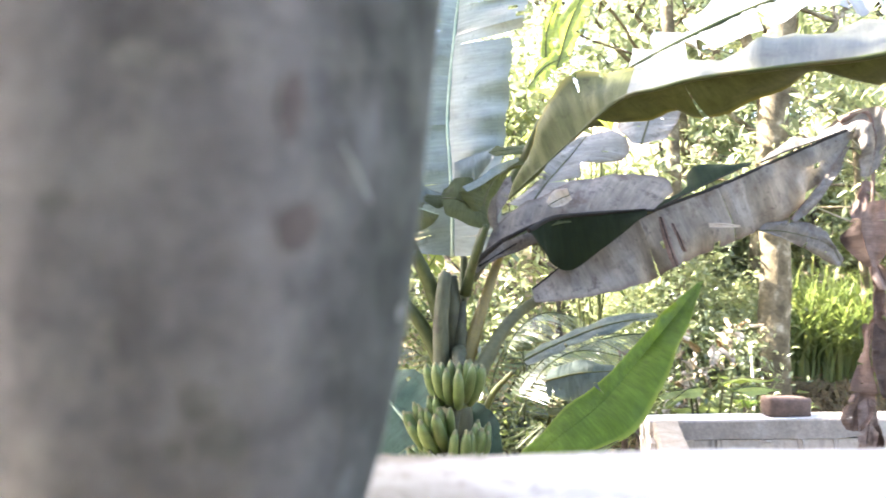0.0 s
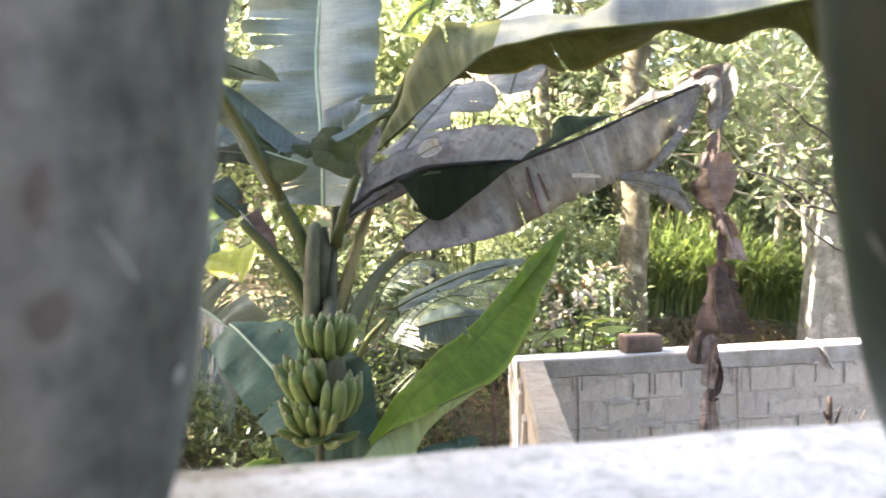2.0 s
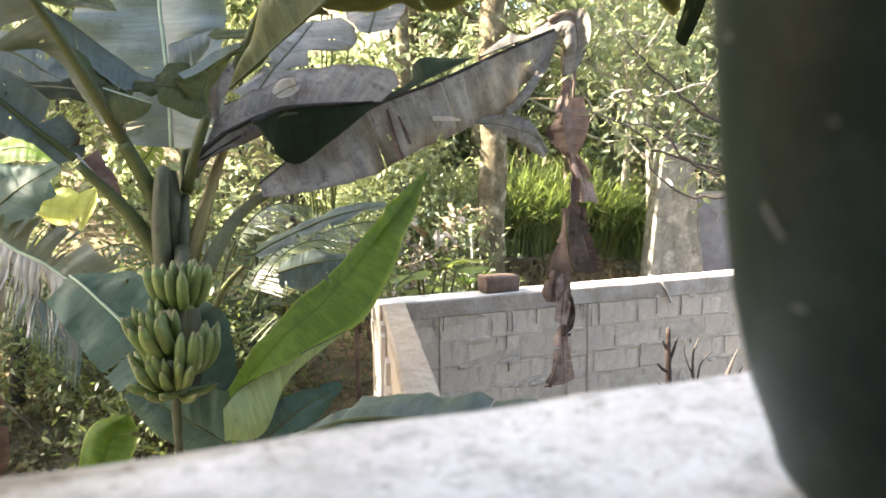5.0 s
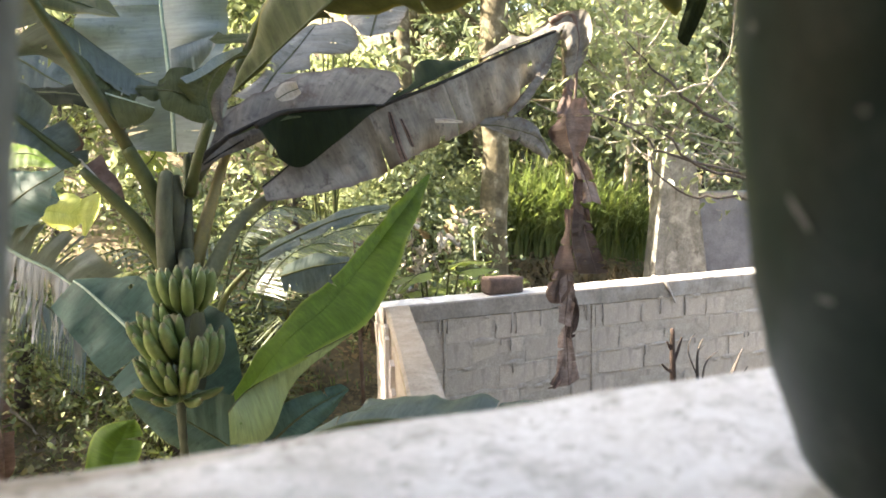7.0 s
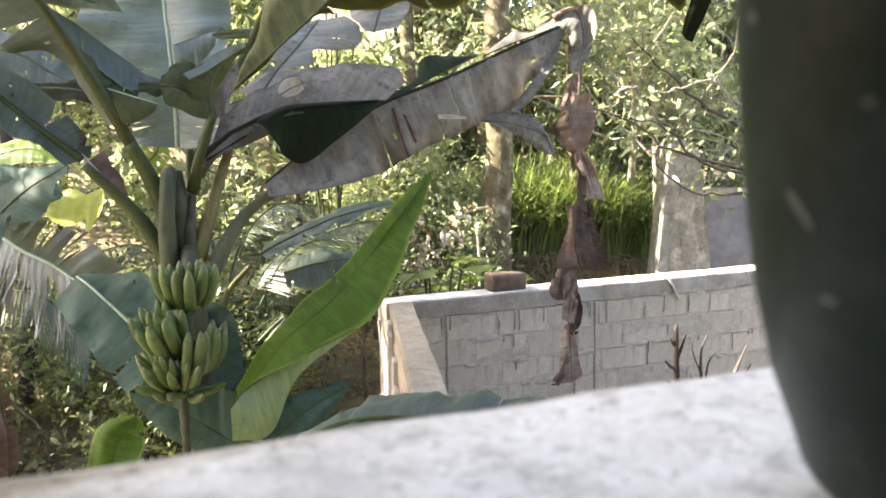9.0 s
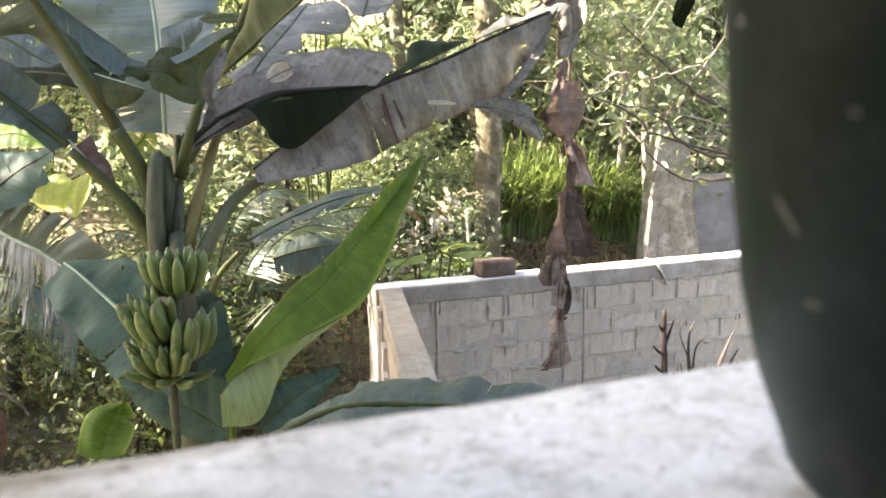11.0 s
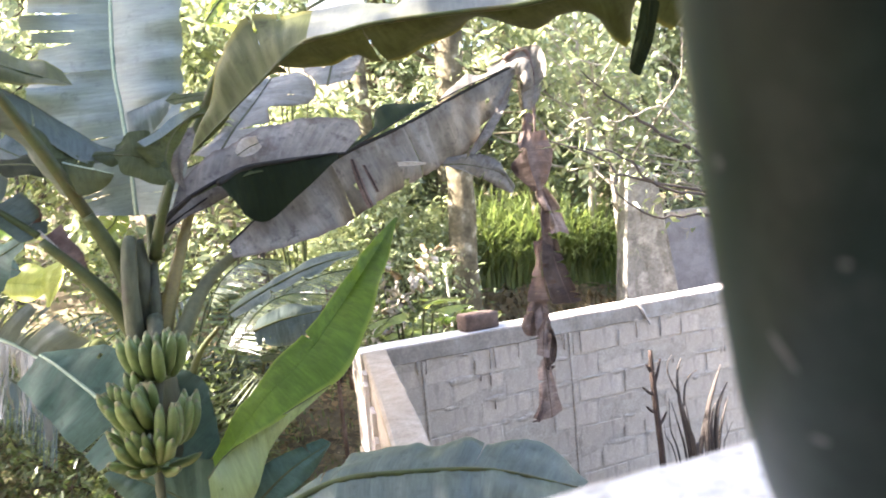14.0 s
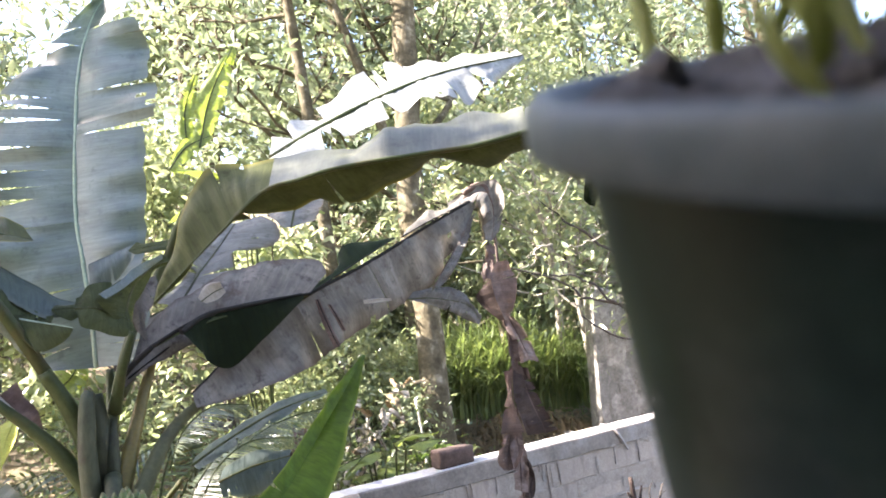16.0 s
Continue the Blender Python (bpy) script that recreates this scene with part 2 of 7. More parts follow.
SCUFF = surface("pale_scuff", [(0.3, (0.13, 0.13, 0.12)), (0.7, (0.21, 0.205, 0.19))], 60, 0.9)
SCUFF_TAN = surface("tan_scuff", [(0.3, (0.33, 0.285, 0.255)), (0.7, (0.43, 0.375, 0.34))], 60, 0.9)
RIM_MAT = surface("dusty_grey_plastic_rim", [(0.3, (0.050, 0.067, 0.074)), (0.7, (0.078, 0.098, 0.106))], 22, 0.55, 0.2, 0.002, 120, 0.3, (0.10, 0.11, 0.115), 40.0)
SOIL = surface("potting_soil", [(0.3, (0.028, 0.026, 0.024)), (0.7, (0.10, 0.098, 0.098))], 40, 0.95, 1.0, 0.01, 120)

GREEN = leafy("fresh_banana_leaf", [(0.3, (0.047, 0.090, 0.009)), (0.7, (0.077, 0.130, 0.015))], (1.0, 1.0, 0.35), 0.38, 0.5, 0.18, 0.5, None, island=False, edge=(0.2, 0.25, 0.05))
OLIVE = leafy("olive_banana_leaf", [(0.3, (0.042, 0.049, 0.016)), (0.7, (0.074, 0.082, 0.032))], (1.0, 0.95, 0.5), 0.22, 0.5, 0.12, 0.4, (0.10, 0.085, 0.025), 0.66, island=False, edge=(0.19, 0.17, 0.04), spots=(0.03, 0.035, 0.010))
# Gloss, plus the upper half's sheen put into a paler, greyer olive.
SHEEN_TONE = leafy("sheen_toned_olive_leaf_face", [(0.3, (0.06, 0.063, 0.042)), (0.7, (0.10, 0.102, 0.074))], (1.0, 0.95, 0.4), 0.15, 0.36, 0.55, 0.4, island=False, spots=(0.05, 0.05, 0.036))
# Sun glare on the arching leaf put into a pale base colour.
GLARE_TONE = leafy("glare_toned_leaf_face", [(0.3, (0.20, 0.205, 0.185)), (0.7, (0.30, 0.305, 0.28))], (1.0, 1.0, 0.7), 0.2, 0.3, 0.7, 0.5, island=False, spots=(0.10, 0.11, 0.09))
RIBBON = leafy("silvery_torn_leaf", [(0.3, (0.035, 0.040, 0.036)), (0.7, (0.15, 0.16, 0.15))], (0.9, 1.0, 0.7), 0.15, 0.25, 1.0, 1.2, island=False)
BLUE = leafy("waxy_blue_green_leaf", [(0.3, (0.085, 0.110, 0.090)), (0.7, (0.135, 0.162, 0.138))], (0.8, 1.0, 0.5), 0.18, 0.30, 0.7, 0.6, island=False, edge=(0.15, 0.165, 0.115), spots=(0.058, 0.078, 0.062))
TEAL = leafy("dull_teal_leaf", [(0.3, (0.024, 0.050, 0.037)), (0.7, (0.047, 0.084, 0.063))], (0.8, 1.0, 0.5), 0.14, 0.5, 0.15, 0.4, island=False, spots=(0.018, 0.034, 0.022))
DULL = leafy("dull_grey_green_leaf", [(0.3, (0.042, 0.058, 0.045)), (0.7, (0.075, 0.095, 0.078))], (0.8, 1.0, 0.5), 0.14, 0.45, 0.3, 0.5, island=False, edge=(0.10, 0.11, 0.07), spots=(0.035, 0.046, 0.034))
PALE_GREEN = leafy("pale_leaf_underside", [(0.3, (0.13, 0.18, 0.065)), (0.7, (0.20, 0.25, 0.11))], (1.0, 1.0, 0.5), 0.2, 0.4, 0.4, 0.5, island=False)
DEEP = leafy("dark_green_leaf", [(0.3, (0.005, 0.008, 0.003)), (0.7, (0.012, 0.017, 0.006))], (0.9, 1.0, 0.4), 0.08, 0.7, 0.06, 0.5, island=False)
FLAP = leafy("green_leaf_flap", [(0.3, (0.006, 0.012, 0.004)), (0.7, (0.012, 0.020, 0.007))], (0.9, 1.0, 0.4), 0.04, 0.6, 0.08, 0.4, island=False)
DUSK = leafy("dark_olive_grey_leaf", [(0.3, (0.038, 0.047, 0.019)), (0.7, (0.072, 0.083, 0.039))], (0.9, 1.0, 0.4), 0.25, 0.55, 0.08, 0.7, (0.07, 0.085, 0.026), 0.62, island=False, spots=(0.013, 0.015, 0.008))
GREY = leafy("withered_grey_leaf", [(0.25, (0.084, 0.077, 0.064)), (0.5, (0.145, 0.135, 0.116)), (0.75, (0.226, 0.212, 0.186))], (1.0, 0.9, 0.7), 0.12, 0.6, 0.25, 1.0, (0.075, 0.056, 0.042), 0.57, island=False, scale=5.5, edge=(0.085, 0.062, 0.045), spots=(0.042, 0.037, 0.031))
ASH = leafy("pale_withered_leaf", [(0.25, (0.13, 0.13, 0.112)), (0.5, (0.19, 0.19, 0.168)), (0.75, (0.26, 0.258, 0.232))], (1.0, 0.95, 0.75), 0.15, 0.5, 0.3, 0.9, (0.13, 0.105, 0.075), 0.62, island=False, scale=5, edge=(0.13, 0.10, 0.07), spots=(0.09, 0.086, 0.072))
BROWN = leafy("dead_brown_leaf", [(0.25, (0.055, 0.038, 0.030)), (0.5, (0.125, 0.088, 0.072)), (0.8, (0.25, 0.195, 0.170))], (1.0, 0.76, 0.52), 0.15, 0.75, 0.25, 1.0, (0.055, 0.038, 0.029), 0.57, island=False, scale=7)
# BROWN at half strength; on the creased fold it stands in for shade.
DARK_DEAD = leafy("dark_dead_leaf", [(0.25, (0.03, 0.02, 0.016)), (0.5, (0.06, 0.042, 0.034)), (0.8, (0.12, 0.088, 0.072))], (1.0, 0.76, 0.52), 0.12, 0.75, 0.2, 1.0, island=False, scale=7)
DEAD_PINK = leafy("pinkish_dead_leaf", [(0.25, (0.13, 0.095, 0.08)), (0.5, (0.24, 0.185, 0.16)), (0.8, (0.36, 0.30, 0.265))], (1.0, 0.8, 0.6), 0.15, 0.75, 0.2, 1.0, (0.08, 0.055, 0.043), 0.6, island=False, scale=7)
DRY_PALE = leafy("bleached_dead_leaf", [(0.25, (0.24, 0.21, 0.165)), (0.5, (0.38, 0.345, 0.285)), (0.8, (0.52, 0.49, 0.43))], (1.0, 0.9, 0.7), 0.3, 0.7, 0.25, 0.8, island=False, scale=7)
# Base colour raised to stand in for sunlight on the hanging leaves.
YELLOW = leafy("sunlit_yellow_leaf", [(0.3, (0.50, 0.54, 0.16)), (0.7, (0.68, 0.70, 0.33))], (1.0, 1.0, 0.6), 0.5, 0.5, 0.3, 0.1, (0.6, 0.42, 0.14), 0.70, island=False)
SUNLEAF = leafy("light_yellow_green_leaf", [(0.3, (0.15, 0.20, 0.055)), (0.7, (0.25, 0.30, 0.10))], (1.0, 1.0, 0.45), 0.5, 0.4, 0.4, 0.1, None, island=False)
BUSH = leafy("bush_leaf", [(0.3, (0.203, 0.23, 0.13)), (0.7, (0.376, 0.40, 0.27))], (1.0, 1.0, 0.78), 0.6, 0.25, 0.9, 0)
CANOPY = leafy("tree_leaf", [(0.3, (0.149, 0.185, 0.116)), (0.7, (0.272, 0.30, 0.21))], (1.0, 1.0, 0.78), 0.5, 0.4, 0.5, 0)
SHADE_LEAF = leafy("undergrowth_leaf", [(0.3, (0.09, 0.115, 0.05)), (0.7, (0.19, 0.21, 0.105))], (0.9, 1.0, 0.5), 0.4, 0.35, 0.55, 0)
MOSS = leafy("dry_ground_cover_leaf", [(0.3, (0.11, 0.102, 0.055)), (0.7, (0.22, 0.20, 0.12))], (1.0, 0.95, 0.5), 0.25, 0.7, 0.2, 0)
BLADE = leafy("grass_blade", [(0.3, (0.13, 0.175, 0.07)), (0.7, (0.24, 0.29, 0.14))], (1.0, 1.0, 0.6), 0.55, 0.4, 0.5, 0)
LITTER = leafy("leaf_litter", [(0.25, (0.13, 0.09, 0.055)), (0.6, (0.24, 0.18, 0.115)), (0.8, (0.34, 0.28, 0.2))], (1.0, 0.8, 0.5), 0.15, 0.8, 0.2, 0, scale=6)
SEEDLING = leafy("yellow_green_seedling", [(0.3, (0.20, 0.23, 0.06)), (0.7, (0.30, 0.33, 0.10))], (1.0, 1.0, 0.4), 0.5, 0.45, 0.4, 0, island=False)
FROND = leafy("grey_green_frond", [(0.3, (0.042, 0.055, 0.034)), (0.7, (0.10, 0.115, 0.082))], (0.9, 1.0, 0.6), 0.15, 0.3, 0.6, 0, scale=6)


# ---- building helpers ----
PLACE, UP = {}, Vector((0, 0, 1))


def thing(name, at, label, category, group="", kind=""):
    e = new(name)
    e.location = at
    PLACE[e] = Matrix.Translation(at)
    return tagged(e, label, category, group, kind)


def link_mesh(name, me, mat, parent=None, label=""):
    ob = new(name, me)
    if mat and not me.materials:
        me.materials.append(mat)
    if parent:
        ob.parent = parent
        ob.matrix_parent_inverse = PLACE.get(parent, Matrix()).inverted()
    return tagged(ob, label)


def part(name, bm, mat, parent=None, label="", smooth=True):
    me = bpy.data.meshes.new(name)
    bm.to_mesh(me)
    bm.free()
    for f in me.polygons:
        f.use_smooth = smooth
    return link_mesh(name, me, mat, parent, label)


def from_lists(name, verts, faces, mat, parent=None, label="", smooth=True, uvs=None):
    me = bpy.data.meshes.new(name)
    me.from_pydata([tuple(v) for v in verts], [], faces)
    if uvs is not None:
        layer = me.uv_layers.new(name="blade")
        for lp in me.loops:
            layer.data[lp.index].uv = uvs[lp.vertex_index]
    if smooth:
        me.polygons.foreach_set("use_smooth", [True] * len(me.polygons))
    me.update()
    return link_mesh(name, me, mat, parent, label)


def curve_through(points, n):
    """n + 1 points on a smooth line through the given ones."""
    p = [Vector(q) for q in points]
    p = [p[0] * 2 - p[1]] + p + [p[-1] * 2 - p[-2]]
    out, k = [], len(p) - 3
    for i in range(n + 1):
        s = i / n * k
        j = min(int(s), k - 1)
        f = s - j
        a, b, c, d = p[j:j + 4]
        out.append(0.5 * ((2 * b) + (c - a) * f + (2 * a - 5 * b + 4 * c - d) * f * f + (3 * b - a - 3 * c + d) * f ** 3))
    return out


def tube_lists(points, radii, sides=8, flat=1.0, rough=0.0, seed=0, cap=True):
    rng = random.Random(seed)
    verts, faces, n = [], [], len(points)
    up = Vector((0.31, 0.2, 0.93))
    u = None
    for i, p in enumerate(points):
        t = (points[min(i + 1, n - 1)] - points[max(i - 1, 0)]).normalized()
        u = (up.cross(t) if u is None else u - t * u.dot(t))
        u = u.normalized()
        v = t.cross(u)
        r = radii[i] if isinstance(radii, (list, tuple)) else radii
        for k in range(sides):
            a = 2 * math.pi * k / sides
            rr = r * (1 + rough * rng.uniform(-1, 1))
            verts.append(p + u * math.cos(a) * rr + v * math.sin(a) * rr * flat)
    for i in range(n - 1):
        for k in range(sides):
            a, b = i * sides + k, i * sides + (k + 1) % sides
            faces.append((a, b, b + sides, a + sides))
    if cap:
        faces += [tuple(range(sides - 1, -1, -1)), tuple((n - 1) * sides + k for k in range(sides))]
    return verts, faces


def tube(name, points, radii, mat, parent=None, sides=8, label="", flat=1.0, rough=0.0, seed=0):
    v, f = tube_lists(points, radii, sides, flat, rough, seed)
    return from_lists(name, v, f, mat, parent, label)


def lerp_list(values, n):
    out = []
    for i in range(n + 1):
        s = i / n * (len(values) - 1)
        j = min(int(s), len(values) - 2)
        out.append(values[j] + (values[j + 1] - values[j]) * (s - j))
    return out


def box_bm(sx, sy, sz, bevel=0.0, cuts=0):
    bm = bmesh.new()
    bmesh.ops.create_cube(bm, size=1)
    bmesh.ops.scale(bm, vec=(sx, sy, sz), verts=bm.verts)
    if bevel:
        bmesh.ops.bevel(bm, geom=bm.edges[:], offset=bevel, segments=1, affect="EDGES", profile=0.7)
    if cuts:
        bmesh.ops.subdivide_edges(bm, edges=bm.edges[:], cuts=cuts, use_grid_fill=True)
    return bm


def lathe(name, profile, mat, parent, m, sides=48, label="", wobble=0.0, seed=0):
    rng = random.Random(seed)
    ph = [rng.uniform(0, 6.28) for _ in range(4)]
    verts, faces = [], []
    for r, z in profile:
        for k in range(sides):
            a = 2 * math.pi * k / sides
            rr = r * (1 + wobble * (math.sin(2 * a + ph[0] + z * 20) + 0.6 * math.sin(5 * a + ph[1] - z * 31)))
            verts.append(m @ Vector((rr * math.cos(a), rr * math.sin(a), z)))
    n = len(profile)
    for i in range(n - 1):
        for k in range(sides):
            a, b = i * sides + k, i * sides + (k + 1) % sides
            faces.append((a, b, b + sides, a + sides))
    return from_lists(name, verts, faces, mat, parent, label)


def blade_width(s, base=0.14, tip=0.3):
    return min(1.0, (s / base) ** 0.6) * min(1.0, ((1 - s) / tip) ** 0.75) if 0 < s < 1 else 0.0


def even_points(points, n):
    """n + 1 points evenly along a smooth line."""
    line = curve_through(points, 80)
    run = [0.0]
    for a, c in zip(line, line[1:]):
        run.append(run[-1] + (c - a).length)
    out, j = [], 0
    for i in range(n + 1):
        want = run[-1] * i / n
        while j < 79 and run[j + 1] < want:
            j += 1
        f = (want - run[j]) / max(1e-9, run[j + 1] - run[j])
        out.append(line[j].lerp(line[j + 1], min(1, f)))
    return out


def sheet_leaf(parent, mid, edge_a, edge_b, mat, rib, seed, tears=(3, 3), gap=0.03, bulge=(0.06, 0.06), wave=0.012, radii=(0.012, 0.010, 0.003), jag=0.02, label="", name="leaf",
               stalk=(), stalk_r=(0.03, 0.02), n=72, m=8):
    """A large leaf under its plant: a blade swung between its midrib and its two margins, rippled, bulged and torn along the veins, with the midrib and stalk."""
    rng = random.Random(seed)
    line = even_points(mid, n)
    verts, faces, uvs = [], [], []
    long = sum((b - a).length for a, b in zip(line, line[1:])) / n
    pleat = [rng.uniform(-1, 1) for _ in range(n // 5 + 3)]
    for h, edge in ((0, edge_a), (1, edge_b)):
        if not edge:
            continue
        rim = even_points(edge, n)
        cuts = sorted(rng.sample(range(4, n - 4), tears[h])) if tears[h] else []
        bounds = [0] + cuts + [n]
        for a, b in zip(bounds, bounds[1:]):
            lift, depth = rng.uniform(-jag, jag), rng.uniform(0.05, 0.6)
            g0, g1 = (0 if a == 0 else rng.uniform(0.2, 1) * gap), (0 if b == n else rng.uniform(0.2, 1) * gap)
            short = rng.uniform(0.94 - (0.16 if jag > 0.03 else 0), 1.02) if cuts else 1.0
            first = len(verts)
            for k in range(a, b + 1):
                p, q = line[k], rim[k]
                t = (line[min(k + 1, n)] - line[max(k - 1, 0)]).normalized()
                w = q - p
                nn = t.cross(w)
                nn = nn.normalized() if nn.length > 1e-8 else UP
                if nn.y > 0:
                    nn = -nn
                f = (k - a) / max(1, b - a)
                fade = min(1.0, 6 * k / n, 6 * (n - k) / n)
                for j in range(m + 1):
                    v = j / m
                    e = max(0.0, (v - depth) / (1 - depth))
                    z = noise.noise(Vector((k * long * 7 + seed * 3.1, v * 1.3, h * 7.0))) * wave * (0.25 + 2 * v)
                    z += noise.noise(Vector((k * long * 34 + seed, v * 0.6, h * 3.0))) * wave * 0.28
                    z += (pleat[k // 5] * (1 - k % 5 / 5) + pleat[k // 5 + 1] * (k % 5 / 5)) * wave * (0.15 + 0.9 * v) * min(1.0, long * n / 1.1) ** 2
                    z -= abs(noise.noise(Vector((k * long * 4.5 + seed * 1.7, v * 0.5, h * 5.0)))) * wave * 1.6 * v
                    z += bulge[h] * w.length * 4 * v * (1 - v) + lift * e * fade
                    ragged = 1.0 - (0.035 * rng.random() if j == m and jag > 0.012 else 0.0)
                    verts.append(p + w * v * short * ragged + nn * z * fade + t * (g0 * (1 - f) - g1 * f) * e)
                    uvs.append((k / n, v))
            for k in range(b - a):
                for j in range(m):
                    if tears[h] and 1 < j and noise.noise(Vector(((k + a) * 0.9 + seed * 5.3, j * 0.35, h * 11.0))) > 0.66:
                        continue
                    c = first + k * (m + 1) + j
                    faces.append((c, c + 1, c + m + 2, c + m + 1))
    leaf = from_lists(name, verts, faces, mat, parent, label, True, uvs)
    tube("midrib", line, lerp_list(radii, n), rib, leaf, 8)
    if stalk:
        tube("stalk", curve_through(stalk, 16), lerp_list(stalk_r, 16), PETIOLE if rib is RIB else rib, leaf, 10, rough=0.03)
    return leaf


def banana_leaf(parent, mid, start, widths, side, droops, mat, stalk, seed, tears=(6, 6), gap=0.05, jag=0.25, curl=(0.3, 0.3), wave=0.015,
                radii=(0.02, 0.016, 0.010, 0.003), base=0.14, tip=0.3, n=64, m=7, label="", name="leaf", rib=None):
    """A banana leaf under its plant: blade in torn strips either side of a midrib. widths, droops, tears, curl: for the two halves,
    the first on the side vector's side; a droop turns a half away from the upper face."""
    rng = random.Random(seed)
    line = curve_through(mid, n)
    i0 = int(start * n)
    verts, faces, uvs = [], [], []
    frames = []
    for i, p in enumerate(line):
        t = (line[min(i + 1, n)] - line[max(i - 1, 0)]).normalized()
        s = Vector(side)
        s = (s - t * s.dot(t)).normalized()
        nn = s.cross(t)
        if nn.z < -0.2 or (abs(nn.z) <= 0.2 and nn.y > 0):
            nn = -nn
        frames.append((p, t, s, nn))
    count = n - i0
    for h, sign in ((0, 1), (1, -1)):
        if widths[h] <= 0:
            continue
        cuts = sorted(rng.sample(range(3, count - 3), min(tears[h], count - 6))) if tears[h] else []
        bounds = [0] + cuts + [count]
        for a, b in zip(bounds, bounds[1:]):
            extra = rng.uniform(-jag, jag)
            wide = rng.uniform(0.92, 1.04)
            g0, g1 = (0 if a == 0 else rng.uniform(0.2, 1) * gap), (0 if b == count else rng.uniform(0.2, 1) * gap)
            depth = rng.uniform(0.05, 0.5)
            first = len(verts)
            for k in range(a, b + 1):
                p, t, s, nn = frames[i0 + k]
                w = widths[h] * max(0.02, blade_width(k / count, base, tip)) * wide
                f = (k - a) / max(1, b - a)
                pos, ang = p.copy(), droops[h] * 1.0
                for j in range(m + 1):
                    v = j / m
                    e = max(0.0, (v - depth) / (1 - depth))
                    shift = (g0 * (1 - f) - g1 * f) * e
                    z = noise.noise(Vector((k * 0.23 + seed, v * 1.5, h * 7.0))) * wave * (0.3 + v * 2)
                    verts.append(pos + t * shift + nn * z)
                    uvs.append((k / count * (1 + 0.0 * sign), v))
                    ang2 = ang + extra * e + curl[h] * v
                    pos = pos + (s * sign * math.cos(ang2) - nn * math.sin(ang2)) * (w / m)
            for k in range(b - a):
                for j in range(m):
                    q = first + k * (m + 1) + j
                    faces.append((q, q + 1, q + m + 2, q + m + 1))
    leaf = from_lists(name, verts, faces, mat, parent, label, True, uvs)
    tube("midrib", line, lerp_list(radii, n), stalk, leaf, 8)
    return leaf


# ---- ground and setting ----
def ground_z(x, y):
    d = max(0.0, y - 5.0)
    z = 0.30 * d if d < 32 else 9.6 + 0.02 * (d - 32)
    z *= min(1.0, 0.75 + 0.25 * (d / 4))
    z += 0.32 * math.exp(-((x - 4.4) / 1.4) ** 2 - ((y - 8.6) / 0.9) ** 2)
    return z + noise.noise(Vector((x * 0.5, y * 0.5, 0))) * 0.12 * min(1, abs(y) / 3) + noise.noise(Vector((x * 1.7, y * 1.7, 4))) * 0.04


def build_ground():
    xs = sorted(set([-400, -200, -100, -60, -40, 60, 100, 200, 400] + [i * 0.5 - 28 for i in range(130)]))
    ys = sorted(set([-200, -80, -30, -10, 70, 100, 160, 300, 500] + [i * 0.4 - 4 for i in range(140)]))
    verts = [(x, y, ground_z(x, y)) for y in ys for x in xs]
    w = len(xs)
    faces = [(r * w + c, r * w + c + 1, (r + 1) * w + c + 1, (r + 1) * w + c) for r in range(len(ys) - 1) for c in range(w - 1)]
    ob = from_lists("ground", verts, faces, EARTH)
    tagged(ob, "brown sloping earth strewn with dry leaves", "ground", kind="structure")


build_ground()


def slab(name, sx, sy, sz, at, mat, label, category, rz=0.0, bevel=0.006, cuts=0, uneven=0.0):
    bm = box_bm(sx, sy, sz, bevel, cuts)
    for v in bm.verts:
        q = v.co * 9
        v.co += Vector((noise.noise(q), noise.noise(q + Vector((9, 0, 0))), noise.noise(q + Vector((0, 9, 0))))) * uneven
    ob = part(name, bm, mat, None, smooth=False)
    ob.location, ob.rotation_euler = at, (0, 0, rz)
    return tagged(ob, label, category, kind="structure")


# the balcony that the camera is on: a low parapet, unseen floor, house wall and eaves
def build_parapet():
    """Parapet with a worn, slightly rounded top edge on its far side."""
    prof = [(0.225, -2.4), (0.229, -0.012), (0.226, -0.006), (0.219, -0.0015), (0.213, 0.0), (0.10, 0.001), (0.015, 0.0), (0.004, -0.004), (0.0, -0.014), (0.0, -1.0), (0.0, -2.4)]
    n, verts, faces = 240, [], []
    for i in range(n + 1):
        x = -3.2 + 7.4 * i / n
        for k, (py, pz) in enumerate(prof):
            edge = 1.0 if 1 <= k <= 4 else 0.3
            dz = noise.noise(Vector((x * 13, py * 20, 1))) * 0.0016 * edge + noise.noise(Vector((x * 47, py * 60, 5))) * 0.0010 * edge
            dy = noise.noise(Vector((x * 17, pz * 20, 8))) * 0.0022 * edge
            verts.append((x, 0.156 + 0.03 * x + py + dy, 2.495 + pz + dz))
    m = len(prof)
    for i in range(n):
        for k in range(m - 1):
            a = i * m + k
            faces.append((a, a + 1, a + m + 1, a + m))
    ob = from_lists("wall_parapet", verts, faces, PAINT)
    ob.data.materials.append(EDGE)
    for i, p in enumerate(ob.data.polygons):
        if i % (m - 1) <= 3:
            p.material_index = 1
    tagged(ob, "white-painted concrete parapet with a worn speckled top", "parapet", kind="structure")


build_parapet()
# Unseen enclosure, added to bounce and block light around the pots.
slab("floor", 7.4, 3.2, 0.14, (0.5, -1.4, 1.42), BALCONY, "unseen balcony floor, added pale for bounced light", "floor")
slab("wall_house", 7.4, 0.16, 3.2, (0.5, -3.05, 3.0), HOUSE, "unseen plain house wall added behind the balcony", "wall")
